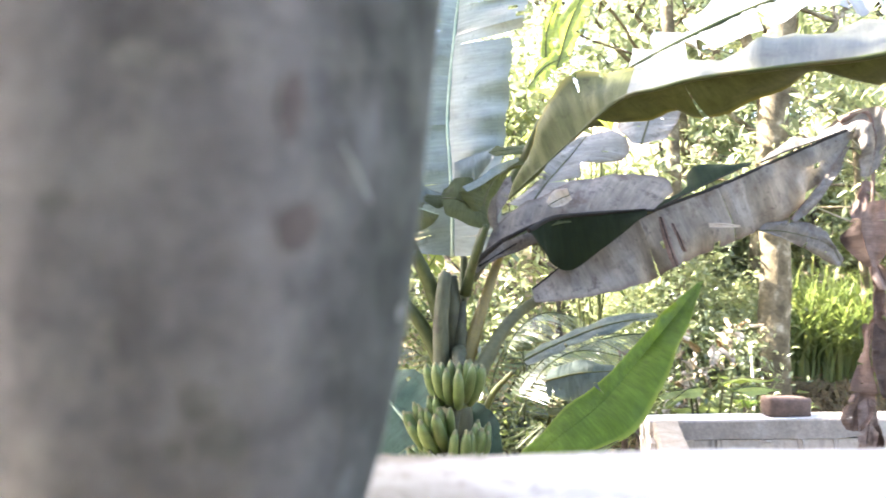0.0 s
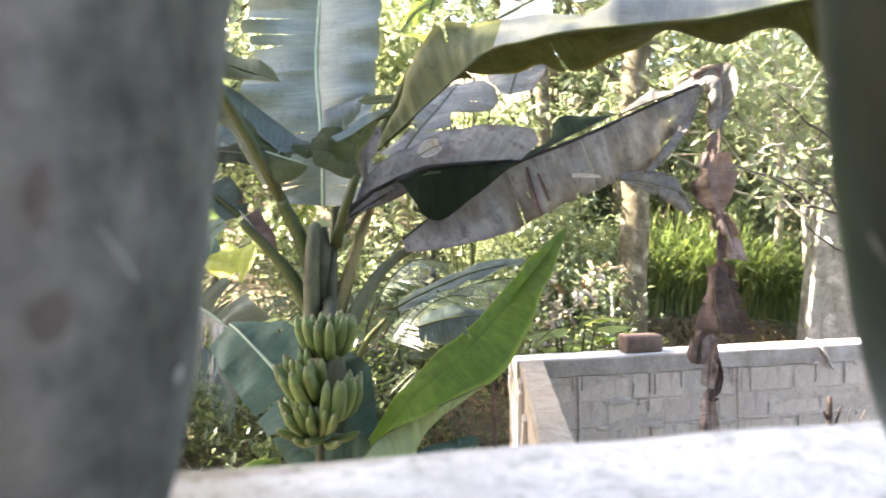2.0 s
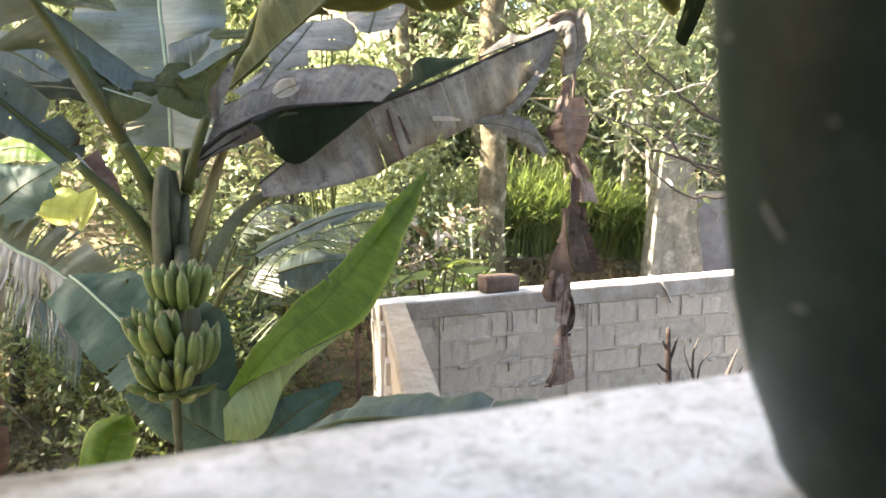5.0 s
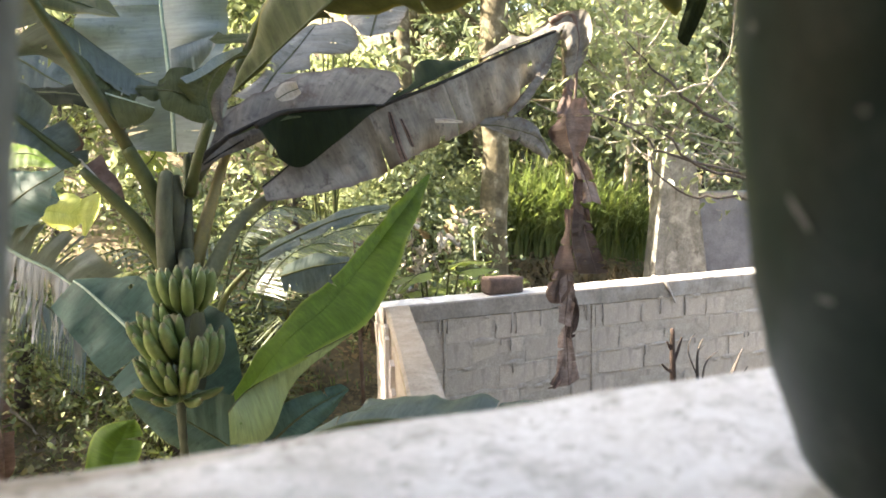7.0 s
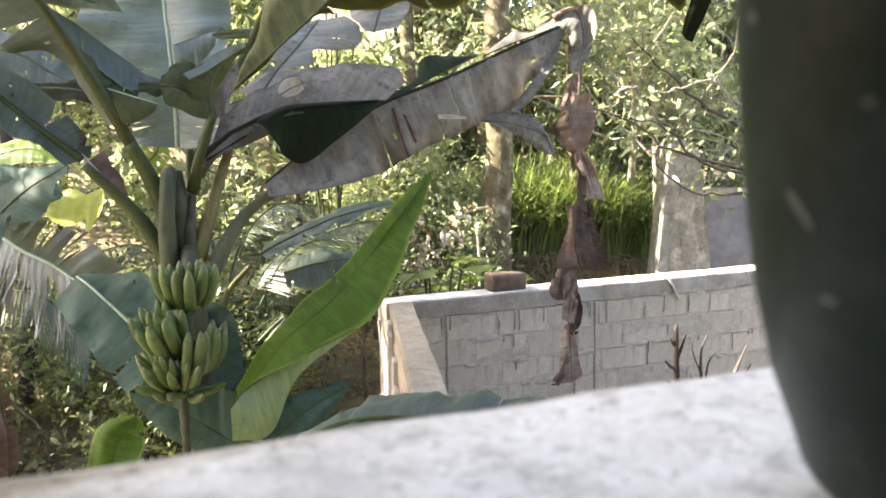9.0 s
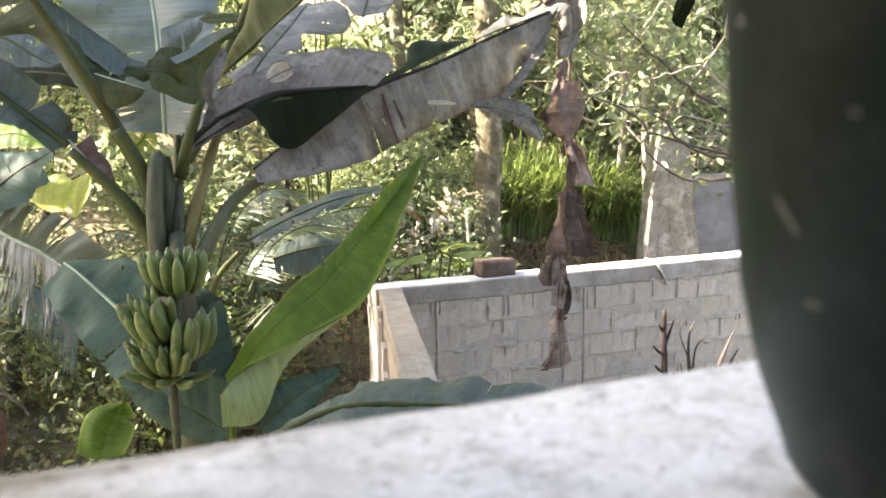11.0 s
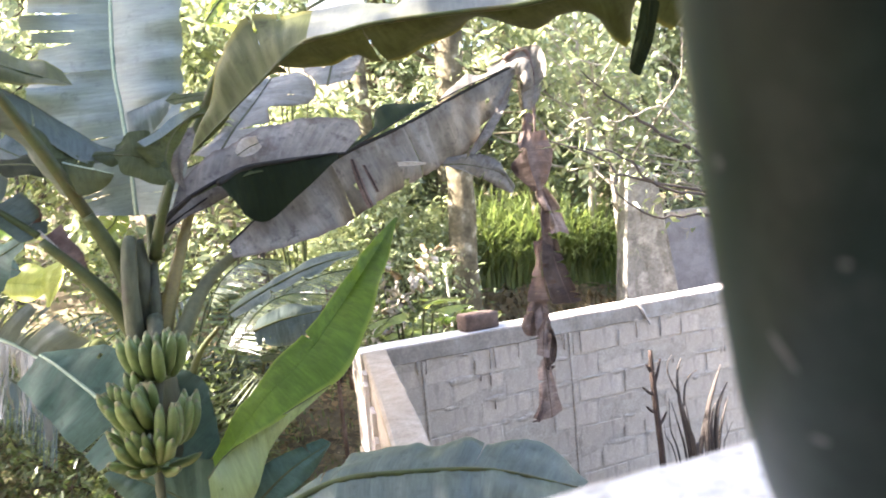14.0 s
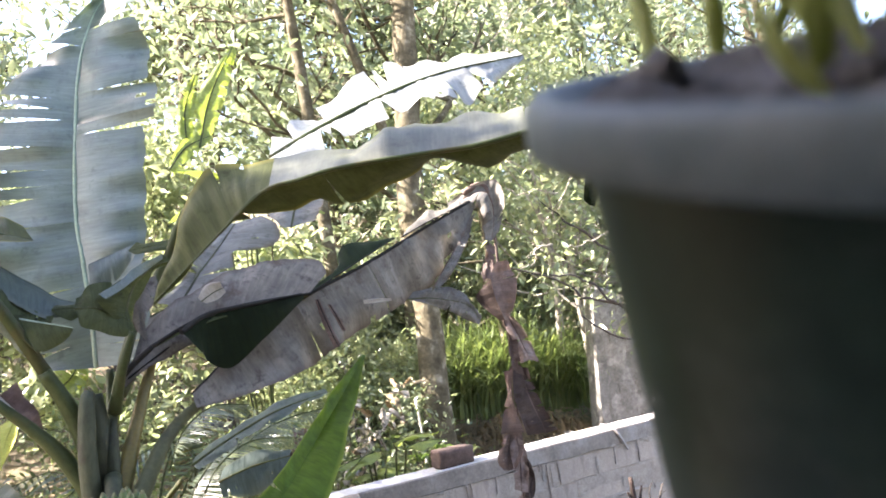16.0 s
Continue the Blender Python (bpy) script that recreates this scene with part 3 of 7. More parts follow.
slab("wall_side_west", 0.16, 3.1, 3.0, (-3.3, -1.45, 3.0), HOUSE, "unseen plain side wall added to close the balcony", "wall")
slab("wall_side_east", 0.16, 3.1, 3.0, (4.3, -1.45, 3.0), HOUSE, "unseen plain side wall added to close the balcony", "wall")
slab("ceiling", 7.8, 3.4, 0.12, (0.5, -1.65, 4.62), BALCONY, "unseen balcony ceiling, added pale for bounced light", "ceiling")


def build_pot(at, tilt, seed, label, sprouts, body, lip, mat, scuffs=()):
    """A tapered nursery pot with a thick overhanging rim, soil and seedlings. body: radius and height up the wall; lip: the rim's radius, foot and top."""
    a = Vector((tilt[0], tilt[1], 1)).normalized()
    m = Matrix.Translation(at) @ Vector((0, 0, 1)).rotation_difference(a).to_matrix().to_4x4()
    e = thing("plant_pot", at, label, "plant pot", "pots on the parapet")
    (r0, z0_), (r9, z9) = body[0], body[-1]
    wall_line = [(0.0, 0.0), (r0 - 0.004, 0.0), (r0 - 0.001, 0.0015)] + [(r, z + (0.005 if k == 0 else 0)) for k, (r, z) in enumerate(body)]
    lathe("body", wall_line, mat, e, m, 64, wobble=0.004, seed=seed)
    R, za, zb = lip
    rim = [(r9 - 0.002, za), (R - 0.004, za), (R - 0.001, za + 0.0012), (R, za + 0.004), (R, zb - 0.005), (R - 0.001, zb - 0.0018), (R - 0.0032, zb), (R - 0.0062, zb - 0.001), (R - 0.008, zb - 0.004), (R - 0.011, zb - 0.013)]
    lathe("rim", rim, RIM_MAT if mat is POT else mat, e, m, 64, "thick grey plastic rim", wobble=0.003, seed=seed + 1)
    rng = random.Random(seed)
    zs = zb - 0.007
    verts, faces, rings, sides = [m @ Vector((0, 0, zs))], [], 9, 48
    for i in range(1, rings + 1):
        for k in range(sides):
            ang, r = 2 * math.pi * k / sides, (R - 0.0075) * i / rings
            verts.append(m @ Vector((r * math.cos(ang), r * math.sin(ang), zs + (0.010 * (1 - (i / rings) ** 2) + rng.uniform(-1, 1) * 0.006) * (i < rings))))
    for k in range(sides):
        faces.append((0, 1 + k, 1 + (k + 1) % sides))
        for i in range(rings - 1):
            p, q = 1 + i * sides + k, 1 + i * sides + (k + 1) % sides
            faces.append((p, p + sides, q + sides, q))
    from_lists("soil", verts, faces, SOIL, e)
    for i in range(16):
        ang, r, q = rng.uniform(0, 6.28), (R - 0.02) * math.sqrt(rng.random()), rng.uniform(0.004, 0.010)
        c = m @ Vector((r * math.cos(ang), r * math.sin(ang), zs + 0.010 * (1 - (r / R) ** 2)))
        bm = bmesh.new()
        bmesh.ops.create_icosphere(bm, subdivisions=2, radius=q)
        for v in bm.verts:
            v.co = c + v.co * (1 + 0.45 * noise.noise(v.co * 160 + Vector((i, 0, 0))))
        part("clod", bm, SOIL, e)
    for i in range(sprouts):
        ang, r = rng.uniform(0, 6.28), 0.085 * math.sqrt(rng.uniform(0.05, 1))
        p = m @ Vector((r * math.cos(ang), r * math.sin(ang), zs + 0.006 * (1 - (r / R) ** 2)))
        lean = Vector((rng.uniform(-1, 1), rng.uniform(-1, 1), 0)) * 0.014
        top = p + lean + Vector((0, 0, rng.uniform(0.02, 0.055)))
        line = curve_through([p, p.lerp(top, 0.5) + lean * 0.15, top], 8)
        tube("sprout", line, lerp_list([0.0018, 0.0026, 0.0032, 0.0026, 0.0008], 8), SEEDLING, e, 7, flat=0.4)
    for point, length, width, turn, scuff_mat in scuffs:
        q = m.inverted() @ Vector(point)
        ang, h = math.atan2(q.y, q.x), q.z
        verts, k = [], 7
        for i in range(k + 1):
            f = i / k - 0.5
            hh, aa = h + f * length * math.sin(turn), ang + f * length * math.cos(turn) / 0.06
            for sgn in (-1, 1):
                w = width * 0.5 * math.sqrt(max(0.02, 1 - (2 * f) ** 2)) * rng.uniform(0.7, 1.2) * sgn
                hz, az = hh + w * math.cos(turn), aa - w * math.sin(turn) / 0.06
                r = np.interp(hz, [z for _, z in body], [r for r, _ in body]) + 0.0006
                verts.append(m @ Vector((r * math.cos(az), r * math.sin(az), hz)))
        from_lists("scuff", verts, [(2 * i, 2 * i + 1, 2 * i + 3, 2 * i + 2) for i in range(k)], scuff_mat, e, "pale scuff mark")
    return e


build_pot((0.2665, 0.2403, 2.509), (-0.133, -0.308), 3, "dark plastic pot with a thick grey rim and yellow-green sprouts", 18,
          [(0.0429, 0.0), (0.0536, 0.03), (0.0629, 0.06), (0.0715, 0.10), (0.0770, 0.13), (0.0830, 0.165), (0.0880, 0.196)], (0.1015, 0.196, 0.2115), POT,
          [((0.200, 0.216, 2.597), 0.010, 0.0022, -0.8, SCUFF), ((0.189, 0.220, 2.64), 0.003, 0.003, 0, SCUFF), ((0.214, 0.198, 2.625), 0.002, 0.0015, 0.4, SCUFF), ((0.2, 0.215, 2.575), 0.005, 0.0016, 0.3, SCUFF)])
build_pot((-0.060, 0.260, 2.497), (-0.02, 0.079), 8, "scuffed dusty plastic pot with soil, standing on the parapet", 10,
          [(0.046, 0.0), (0.0541, 0.03), (0.0612, 0.06), (0.0665, 0.10), (0.0713, 0.14), (0.0775, 0.185), (0.085, 0.225), (0.0895, 0.240)], (0.104, 0.240, 0.262), DUSTY_POT,
          [((-0.013, 0.201, 2.612), 0.016, 0.005, 1.5, SCUFF_TAN), ((-0.015, 0.208, 2.585), 0.012, 0.009, 1.2, SCUFF_TAN), ((-0.005, 0.250, 2.563), 0.006, 0.004, 1.0, LICHEN),
           ((-0.008, 0.225, 2.598), 0.018, 0.0016, -0.9, LICHEN), ((-0.07, 0.19, 2.59), 0.008, 0.005, 0.2, LICHEN), ((-0.03, 0.195, 2.54), 0.012, 0.009, 0.5, LICHEN), ((-0.05, 0.19, 2.62), 0.010, 0.006, 0.2, LICHEN), ((-0.035, 0.192, 2.548), 0.010, 0.008, -0.4, LICHEN), ((-0.026, 0.198, 2.536), 0.008, 0.006, 0.9, LICHEN), ((-0.042, 0.19, 2.538), 0.006, 0.005, 0.1, LICHEN)])


# ---- block wall ----
def block_mesh(name, sx, sy, sz, mat, bevel=0.007, seed=0, uneven=0.003):
    bm = box_bm(sx, sy, sz, bevel)
    rng = random.Random(seed)
    for v in bm.verts:
        v.co += Vector([rng.uniform(-1, 1) * uneven for _ in range(3)])
    me = bpy.data.meshes.new(name)
    bm.to_mesh(me)
    bm.free()
    me.materials.append(mat)
    return me


WALL_TOP, COURSE = 1.60, 0.176


def build_block_wall(name, corner, way, length, cap_mat, label, thick=0.145, posts=(), cap=0.125, top_mat=None):
    """A run of cement blocks with recessed mortar under a cast cap; way: unit direction of the run along its face's foot."""
    top = WALL_TOP
    ang = math.atan2(way[1], way[0])
    turn = Matrix.Translation((*corner, 0)) @ Matrix.Rotation(ang, 4, "Z")
    e = thing(name, (*corner, 0), label, "wall", kind="structure")
    bm = box_bm(length, thick - 0.008, top - cap + 0.3)
    bmesh.ops.translate(bm, verts=bm.verts, vec=(length / 2, thick / 2, (top - cap - 0.3) / 2))
    bmesh.ops.transform(bm, matrix=turn, verts=bm.verts)
    part("mortar", bm, MORTAR, e, smooth=False)
    n, verts, faces = int(length / 0.06), [], []
    prof = [(0.004, top - cap), (-0.006, top - cap + 0.006), (-0.004, top - 0.012), (0.004, top - 0.002), (0.05, top), (thick - 0.01, top), (thick + 0.004, top - 0.01), (thick + 0.004, top - cap)]
    for i in range(n + 1):
        x = length * i / n
        for k, (y, z) in enumerate(prof):
            q = Vector((x * 5, y * 9, z * 9))
            verts.append(turn @ Vector((x, y + noise.noise(q) * 0.006, z + noise.noise(q + Vector((5, 5, 5))) * (0.014 if k in (0, 1) else 0.005))))
    w = len(prof)
    for i in range(n):
        for k in range(w - 1):
            a = i * w + k
            faces.append((a, a + w, a + w + 1, a + 1))
    faces += [tuple(range(w)), tuple(n * w + k for k in range(w - 1, -1, -1))]
    ob = from_lists("cap", verts, faces, cap_mat, e, smooth=False)
    # Top faces take the paler colour that stands in for sun.
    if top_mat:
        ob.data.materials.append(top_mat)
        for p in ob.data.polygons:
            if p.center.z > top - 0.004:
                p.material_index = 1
    for x in posts:
        bm = box_bm(0.022, 0.02, top - cap + 0.3, 0.004, 2)
        for v in bm.verts:
            v.co += Vector((noise.noise(v.co * 7), 0, 0)) * 0.008
        bmesh.ops.translate(bm, verts=bm.verts, vec=(x, 0.001, (top - cap - 0.3) / 2))
        bmesh.ops.transform(bm, matrix=turn, verts=bm.verts)
        part("mortar_strip", bm, MORTAR, e, smooth=False)
    return e, turn, length, thick, top - cap


wall_a = build_block_wall("wall_block_long", (1.235, 4.70), (0.9993, 0.037), 6.4, CEMENT, "unplastered grey cement block wall, sunlight put into its cap top colour", 0.19, (0.42, 1.57, 3.4), 0.125, SUN_CAP_TOP)
wall_b = build_block_wall("wall_block_return", (0.684, 1.29), (0.207, 0.978), 3.48, RETURN_TOP, "short return of the block wall with a sandy mortar top", 0.147, (), 0.05)


def build_boards():
    for i, (y, lean, top) in enumerate(((4.50, 0.02, 1.53), (4.30, -0.03, 1.50), (4.02, 0.04, 1.44), (3.72, -0.02, 1.36))):
        x = 0.684 + 0.2117 * (y - 1.29) - 0.185
        e = thing("board", (x, y, 0.0), "grey weathered board leaning on the block wall", "board", "boards on the wall")
        bm = box_bm(0.026, 0.12, top + 0.05, 0.003, 2)
        for v in bm.verts:
            v.co.x += noise.noise(v.co * 3 + Vector((i * 5, 0, 0))) * 0.006
        bmesh.ops.transform(bm, matrix=Matrix.Translation((x, y, (top - 0.05) / 2)) @ Matrix.Rotation(lean, 4, "X") @ Matrix.Rotation(-0.2, 4, "Z") @ Matrix.Rotation(0.02, 4, "Y"), verts=bm.verts)
        part("plank", bm, BOARD, e, smooth=False)


build_boards()


def build_brick_on_wall():
    bm = box_bm(0.27, 0.13, 0.118, 0.012, 2)
    for v in bm.verts:
        v.co += v.co.normalized() * noise.noise(v.co * 20) * 0.009
    ob = part("brick", bm, BRICK)
    ob.location, ob.rotation_euler = (2.13, 4.84, 1.657), (0.0, 0.03, 0.10)
    tagged(ob, "weathered red-brown brick lying on the wall cap", "brick")


build_brick_on_wall()


def build_pillar():
    e = thing("pillar", (5.38, 7.35, 0), "stained plaster pillar with a sloping broken top", "pillar")
    bm = box_bm(0.74, 0.30, 2.6, 0.03, 3)
    for v in bm.verts:
        z = v.co.z + 1.3
        k = 1.0 - 0.56 * max(0.0, (z - 1.0) / 1.6)
        v.co.x = v.co.x * k - 0.02 * (z - 1)
        if z > 2.5:
            v.co.z += 0.07 * math.cos((v.co.x + 0.08) * 9) - 0.05 * v.co.x / 0.2
        v.co += Vector((noise.noise(v.co * 5), noise.noise(v.co * 5 + Vector((3, 0, 0))), 0)) * 0.03
    bmesh.ops.transform(bm, matrix=Matrix.Translation((5.42, 7.35, 1.25)) @ Matrix.Rotation(-0.25, 4, "Z"), verts=bm.verts)
    part("shaft", bm, MOSSY, e, smooth=False)
    e = thing("low_wall", (6.4, 7.0, 0), "low plastered wall with a dark weathered panel", "wall")
    bm = box_bm(1.5, 0.16, 1.5, 0.01)
    bmesh.ops.transform(bm, matrix=Matrix.Translation((6.35, 7.08, 1.25)) @ Matrix.Rotation(-0.25, 4, "Z"), verts=bm.verts)
    part("panel", bm, DARK_PANEL, e, "dark weathered panel", False)
    bm = box_bm(1.5, 0.22, 0.07, 0.012)
    bmesh.ops.transform(bm, matrix=Matrix.Translation((6.35, 7.08, 2.035)) @ Matrix.Rotation(-0.25, 4, "Z"), verts=bm.verts)
    part("coping", bm, CEMENT, e, smooth=False)


build_pillar()

# ---- the fruiting banana plant ----
UPV = Vector((0, 0, 1))
plant = thing("banana_plant", (0.12, 3.2, 0), "fruiting banana plant with torn, partly withered leaves", "banana plant", "banana plants")
stem_line = curve_through([(0.14, 3.30, -0.1), (0.11, 3.30, 0.8), (0.07, 3.30, 1.5), (0.04, 3.30, 1.95), (0.02, 3.29, 2.3), (0.01, 3.29, 2.52)], 40)
tube("pseudostem", stem_line, lerp_list([0.10, 0.09, 0.076, 0.068, 0.056, 0.036], 40), STEM, plant, 14, rough=0.05, seed=2)
# sheath stub and stalk bases that wrap the crown
for i, (pts_, r0, r1, mat_) in enumerate((
        ([(-0.02, 3.20, 2.06), (-0.025, 3.19, 2.3), (-0.01, 3.21, 2.49), (0.0, 3.23, 2.53)], 0.038, 0.022, STEM),
        ([(0.05, 3.23, 2.05), (0.06, 3.25, 2.28), (0.075, 3.29, 2.42)], 0.03, 0.012, STEM))):
    tube("sheath", curve_through(pts_, 12), lerp_list([r0, r0 * 0.85, r1], 12), mat_, plant, 10, rough=0.04, seed=i)

sheet_leaf(plant, [(0.03, 3.86, 2.61), (0.03, 3.90, 2.85), (0.02, 3.94, 3.10), (0.01, 3.97, 3.34), (0.04, 3.98, 3.70), (0.09, 3.99, 4.06), (0.17, 3.99, 4.30), (0.24, 4.00, 4.42)],
           [(0.24, 3.70, 2.61), (0.28, 3.72, 2.71), (0.29, 3.75, 2.86), (0.32, 3.76, 3.17), (0.37, 3.76, 3.49), (0.40, 3.77, 3.76), (0.41, 3.79, 4.05), (0.39, 3.82, 4.32), (0.28, 3.91, 4.42)],
           [(-0.20, 3.88, 2.63), (-0.31, 3.98, 2.68), (-0.37, 4.04, 2.81), (-0.39, 4.07, 3.13), (-0.36, 4.07, 3.52), (-0.33, 4.08, 3.82), (-0.27, 4.09, 3.98), (-0.07, 4.03, 4.15), (0.17, 3.94, 4.37)],
           BLUE, RIB, 11, (8, 16), 0.02, (0.05, 0.05), 0.022, (0.011, 0.010, 0.008, 0.004), 0.055, "upright blue-green leaf with a pale midrib and frayed edges", "leaf", [(0.06, 3.33, 2.30), (0.07, 3.42, 2.42), (0.08, 3.49, 2.60)], (0.026, 0.016))
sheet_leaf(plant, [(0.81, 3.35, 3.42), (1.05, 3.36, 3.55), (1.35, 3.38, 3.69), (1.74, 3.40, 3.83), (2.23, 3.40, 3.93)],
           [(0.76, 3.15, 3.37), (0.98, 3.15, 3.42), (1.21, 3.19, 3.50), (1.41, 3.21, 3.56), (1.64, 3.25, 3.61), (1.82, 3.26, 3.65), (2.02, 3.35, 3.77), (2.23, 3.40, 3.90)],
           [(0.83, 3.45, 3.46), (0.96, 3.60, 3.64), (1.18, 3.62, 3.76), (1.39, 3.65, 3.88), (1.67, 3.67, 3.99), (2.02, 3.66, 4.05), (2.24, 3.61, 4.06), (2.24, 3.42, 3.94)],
           GLARE_TONE, PETIOLE, 12, (5, 6), 0.05, (0.05, 0.03), 0.025, (0.014, 0.010, 0.003), 0.05, "arching leaf with sun glare put into its pale colour", "leaf", [(0.13, 3.30, 2.62), (0.18, 3.41, 2.75), (0.25, 3.50, 2.88), (0.35, 3.52, 3.04), (0.48, 3.45, 3.27), (0.80, 3.30, 3.36)], (0.022, 0.014))
sheet_leaf(plant, [(0.37, 3.32, 2.46), (0.56, 3.42, 2.59), (0.76, 3.50, 2.70), (0.96, 3.55, 2.81), (1.32, 3.70, 2.94), (1.71, 3.88, 3.10), (2.14, 4.04, 3.27)],
           [(0.38, 3.28, 2.40), (0.59, 3.32, 2.41), (0.77, 3.38, 2.43), (0.97, 3.46, 2.50), (1.22, 3.58, 2.60), (1.48, 3.72, 2.68), (1.75, 3.86, 2.78), (1.88, 3.91, 2.89), (2.03, 3.98, 3.07), (2.15, 4.03, 3.23)],
           (),
           GREY, DARK_STALK, 13, (2, 0), 0.006, (0.05, 0.05), 0.040, (0.004, 0.006, 0.008, 0.009, 0.008, 0.006), 0.02, "withered grey leaf folded down along its dark stalk", "leaf")
sheet_leaf(plant, [(0.24, 3.28, 2.67), (0.39, 3.31, 2.74), (0.54, 3.37, 2.78), (0.74, 3.45, 2.80), (0.96, 3.52, 2.81)],
           [(0.24, 3.28, 2.66), (0.40, 3.30, 2.72), (0.55, 3.36, 2.75), (0.75, 3.44, 2.77), (0.95, 3.53, 2.80)],
           (),
           DUSK, DARK_STALK, 50, (0, 0), 0.012, (0.03, 0.0), 0.006, (0.009, 0.009, 0.008), 0.004, "dark shrunken blade beside the stalk", "leaf", [(0.09, 3.27, 2.51), (0.13, 3.29, 2.58), (0.24, 3.28, 2.67)], (0.018, 0.010))
sheet_leaf(plant, [(0.14, 3.30, 2.56), (0.39, 3.38, 2.70), (0.66, 3.46, 2.78), (0.95, 3.53, 2.81)],
           (),
           [(0.21, 3.42, 2.73), (0.31, 3.50, 2.81), (0.46, 3.56, 2.88), (0.60, 3.62, 2.95), (0.84, 3.68, 2.99), (1.05, 3.70, 2.98), (1.08, 3.62, 2.91)],
           GREY, DARK_STALK, 24, (0, 0), 0.02, (0.0, 0.03), 0.008, (0.004, 0.004, 0.002), 0.02, "withered grey upper half of the folded leaf", "leaf")
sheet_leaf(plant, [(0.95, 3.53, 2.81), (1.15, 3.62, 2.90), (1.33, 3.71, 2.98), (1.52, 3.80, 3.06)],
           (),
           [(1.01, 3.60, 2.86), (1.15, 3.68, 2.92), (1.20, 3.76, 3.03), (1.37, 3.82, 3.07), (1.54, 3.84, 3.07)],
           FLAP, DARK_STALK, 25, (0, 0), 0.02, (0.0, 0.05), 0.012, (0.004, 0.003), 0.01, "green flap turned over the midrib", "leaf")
sheet_leaf(plant, [(1.55, 3.78, 3.06), (1.75, 3.86, 3.14), (1.93, 3.95, 3.20), (2.12, 4.04, 3.27)],
           (),
           [(1.64, 3.88, 3.12), (1.77, 3.99, 3.21), (1.95, 4.08, 3.24), (2.19, 4.15, 3.35)],
           GREY, DARK_STALK, 26, (0, 1), 0.02, (0.0, 0.03), 0.01, (0.004, 0.003), 0.01, "withered grey leaf end", "leaf")
sheet_leaf(plant, [(1.73, 3.85, 2.78), (1.84, 3.90, 2.89), (1.97, 3.96, 3.02), (2.11, 4.02, 3.17)],
           [(1.76, 3.84, 2.77), (1.90, 3.88, 2.89), (2.02, 3.94, 3.03), (2.13, 4.01, 3.19)],
           (),
           GREY, BROWN, 52, (0, 0), 0.01, (0.12, 0), 0.012, (0.004, 0.003, 0.002), 0.008, "rolled tan margin at the withered leaf's end", "leaf")
# Two thin brown strips laid along veins of the blade.
sheet_leaf(plant, [(1.04, 3.52, 2.75), (1.06, 3.49, 2.69), (1.08, 3.47, 2.62)],
           [(1.03, 3.52, 2.75), (1.05, 3.49, 2.69), (1.07, 3.47, 2.62)],
           [(1.05, 3.52, 2.75), (1.07, 3.49, 2.69), (1.09, 3.47, 2.62)],
           BROWN, DARK_STALK, 55, (0, 0), 0.01, (0.1, 0.1), 0.003, (0.003, 0.003, 0.002), 0.002, "narrow dark strip along a vein of the withered leaf", "leaf")
sheet_leaf(plant, [(0.98, 3.50, 2.78), (1.00, 3.45, 2.66), (1.03, 3.42, 2.55)],
           [(0.97, 3.50, 2.78), (0.98, 3.45, 2.66), (1.01, 3.42, 2.55)],
           [(0.99, 3.50, 2.78), (1.01, 3.45, 2.67), (1.04, 3.42, 2.56)],
           BROWN, DARK_STALK, 54, (0, 0), 0.01, (0.1, 0.1), 0.003, (0.003, 0.003, 0.002), 0.002, "narrow dark strip along a vein of the withered leaf", "leaf")
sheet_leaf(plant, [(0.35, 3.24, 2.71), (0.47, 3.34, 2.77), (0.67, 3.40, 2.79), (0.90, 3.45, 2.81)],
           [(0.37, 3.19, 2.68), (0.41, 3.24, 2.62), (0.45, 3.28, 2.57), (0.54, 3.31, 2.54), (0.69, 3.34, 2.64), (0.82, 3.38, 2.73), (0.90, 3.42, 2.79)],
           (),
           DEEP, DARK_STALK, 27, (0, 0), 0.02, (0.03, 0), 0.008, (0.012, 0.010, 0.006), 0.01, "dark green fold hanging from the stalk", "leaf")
sheet_leaf(plant, [(0.10, 3.31, 2.54), (0.18, 3.35, 2.63), (0.31, 3.36, 2.70), (0.43, 3.38, 2.74)],
           [(0.13, 3.30, 2.53), (0.23, 3.32, 2.59), (0.33, 3.35, 2.63), (0.42, 3.37, 2.67)],
           (),
           GREY, DARK_STALK, 28, (0, 0), 0.02, (0.04, 0), 0.006, (0.006, 0.004), 0.005, "narrow grey strip of blade along the stalk", "leaf")
sheet_leaf(plant, [(0.39, 3.62, 2.83), (0.48, 3.72, 2.95), (0.60, 3.83, 3.08), (0.73, 3.95, 3.23)],
           [(0.47, 3.60, 2.82), (0.60, 3.66, 2.93), (0.65, 3.72, 3.00), (0.68, 3.78, 3.07), (0.90, 3.84, 3.11), (0.94, 3.90, 3.20), (0.87, 3.95, 3.26)],
           [(0.29, 3.66, 2.86), (0.41, 3.70, 2.95), (0.47, 3.72, 3.00), (0.44, 3.74, 3.02), (0.50, 3.80, 3.08), (0.49, 3.82, 3.10), (0.64, 3.90, 3.19), (0.70, 3.95, 3.23)],
           ASH, DRY_STALK, 14, (2, 3), 0.03, (0.04, 0.03), 0.016, (0.006, 0.005, 0.003), 0.02, "withered grey leaf rising behind the crown", "leaf", [(0.11, 3.33, 2.50), (0.22, 3.44, 2.64), (0.33, 3.55, 2.72)], (0.02, 0.008))
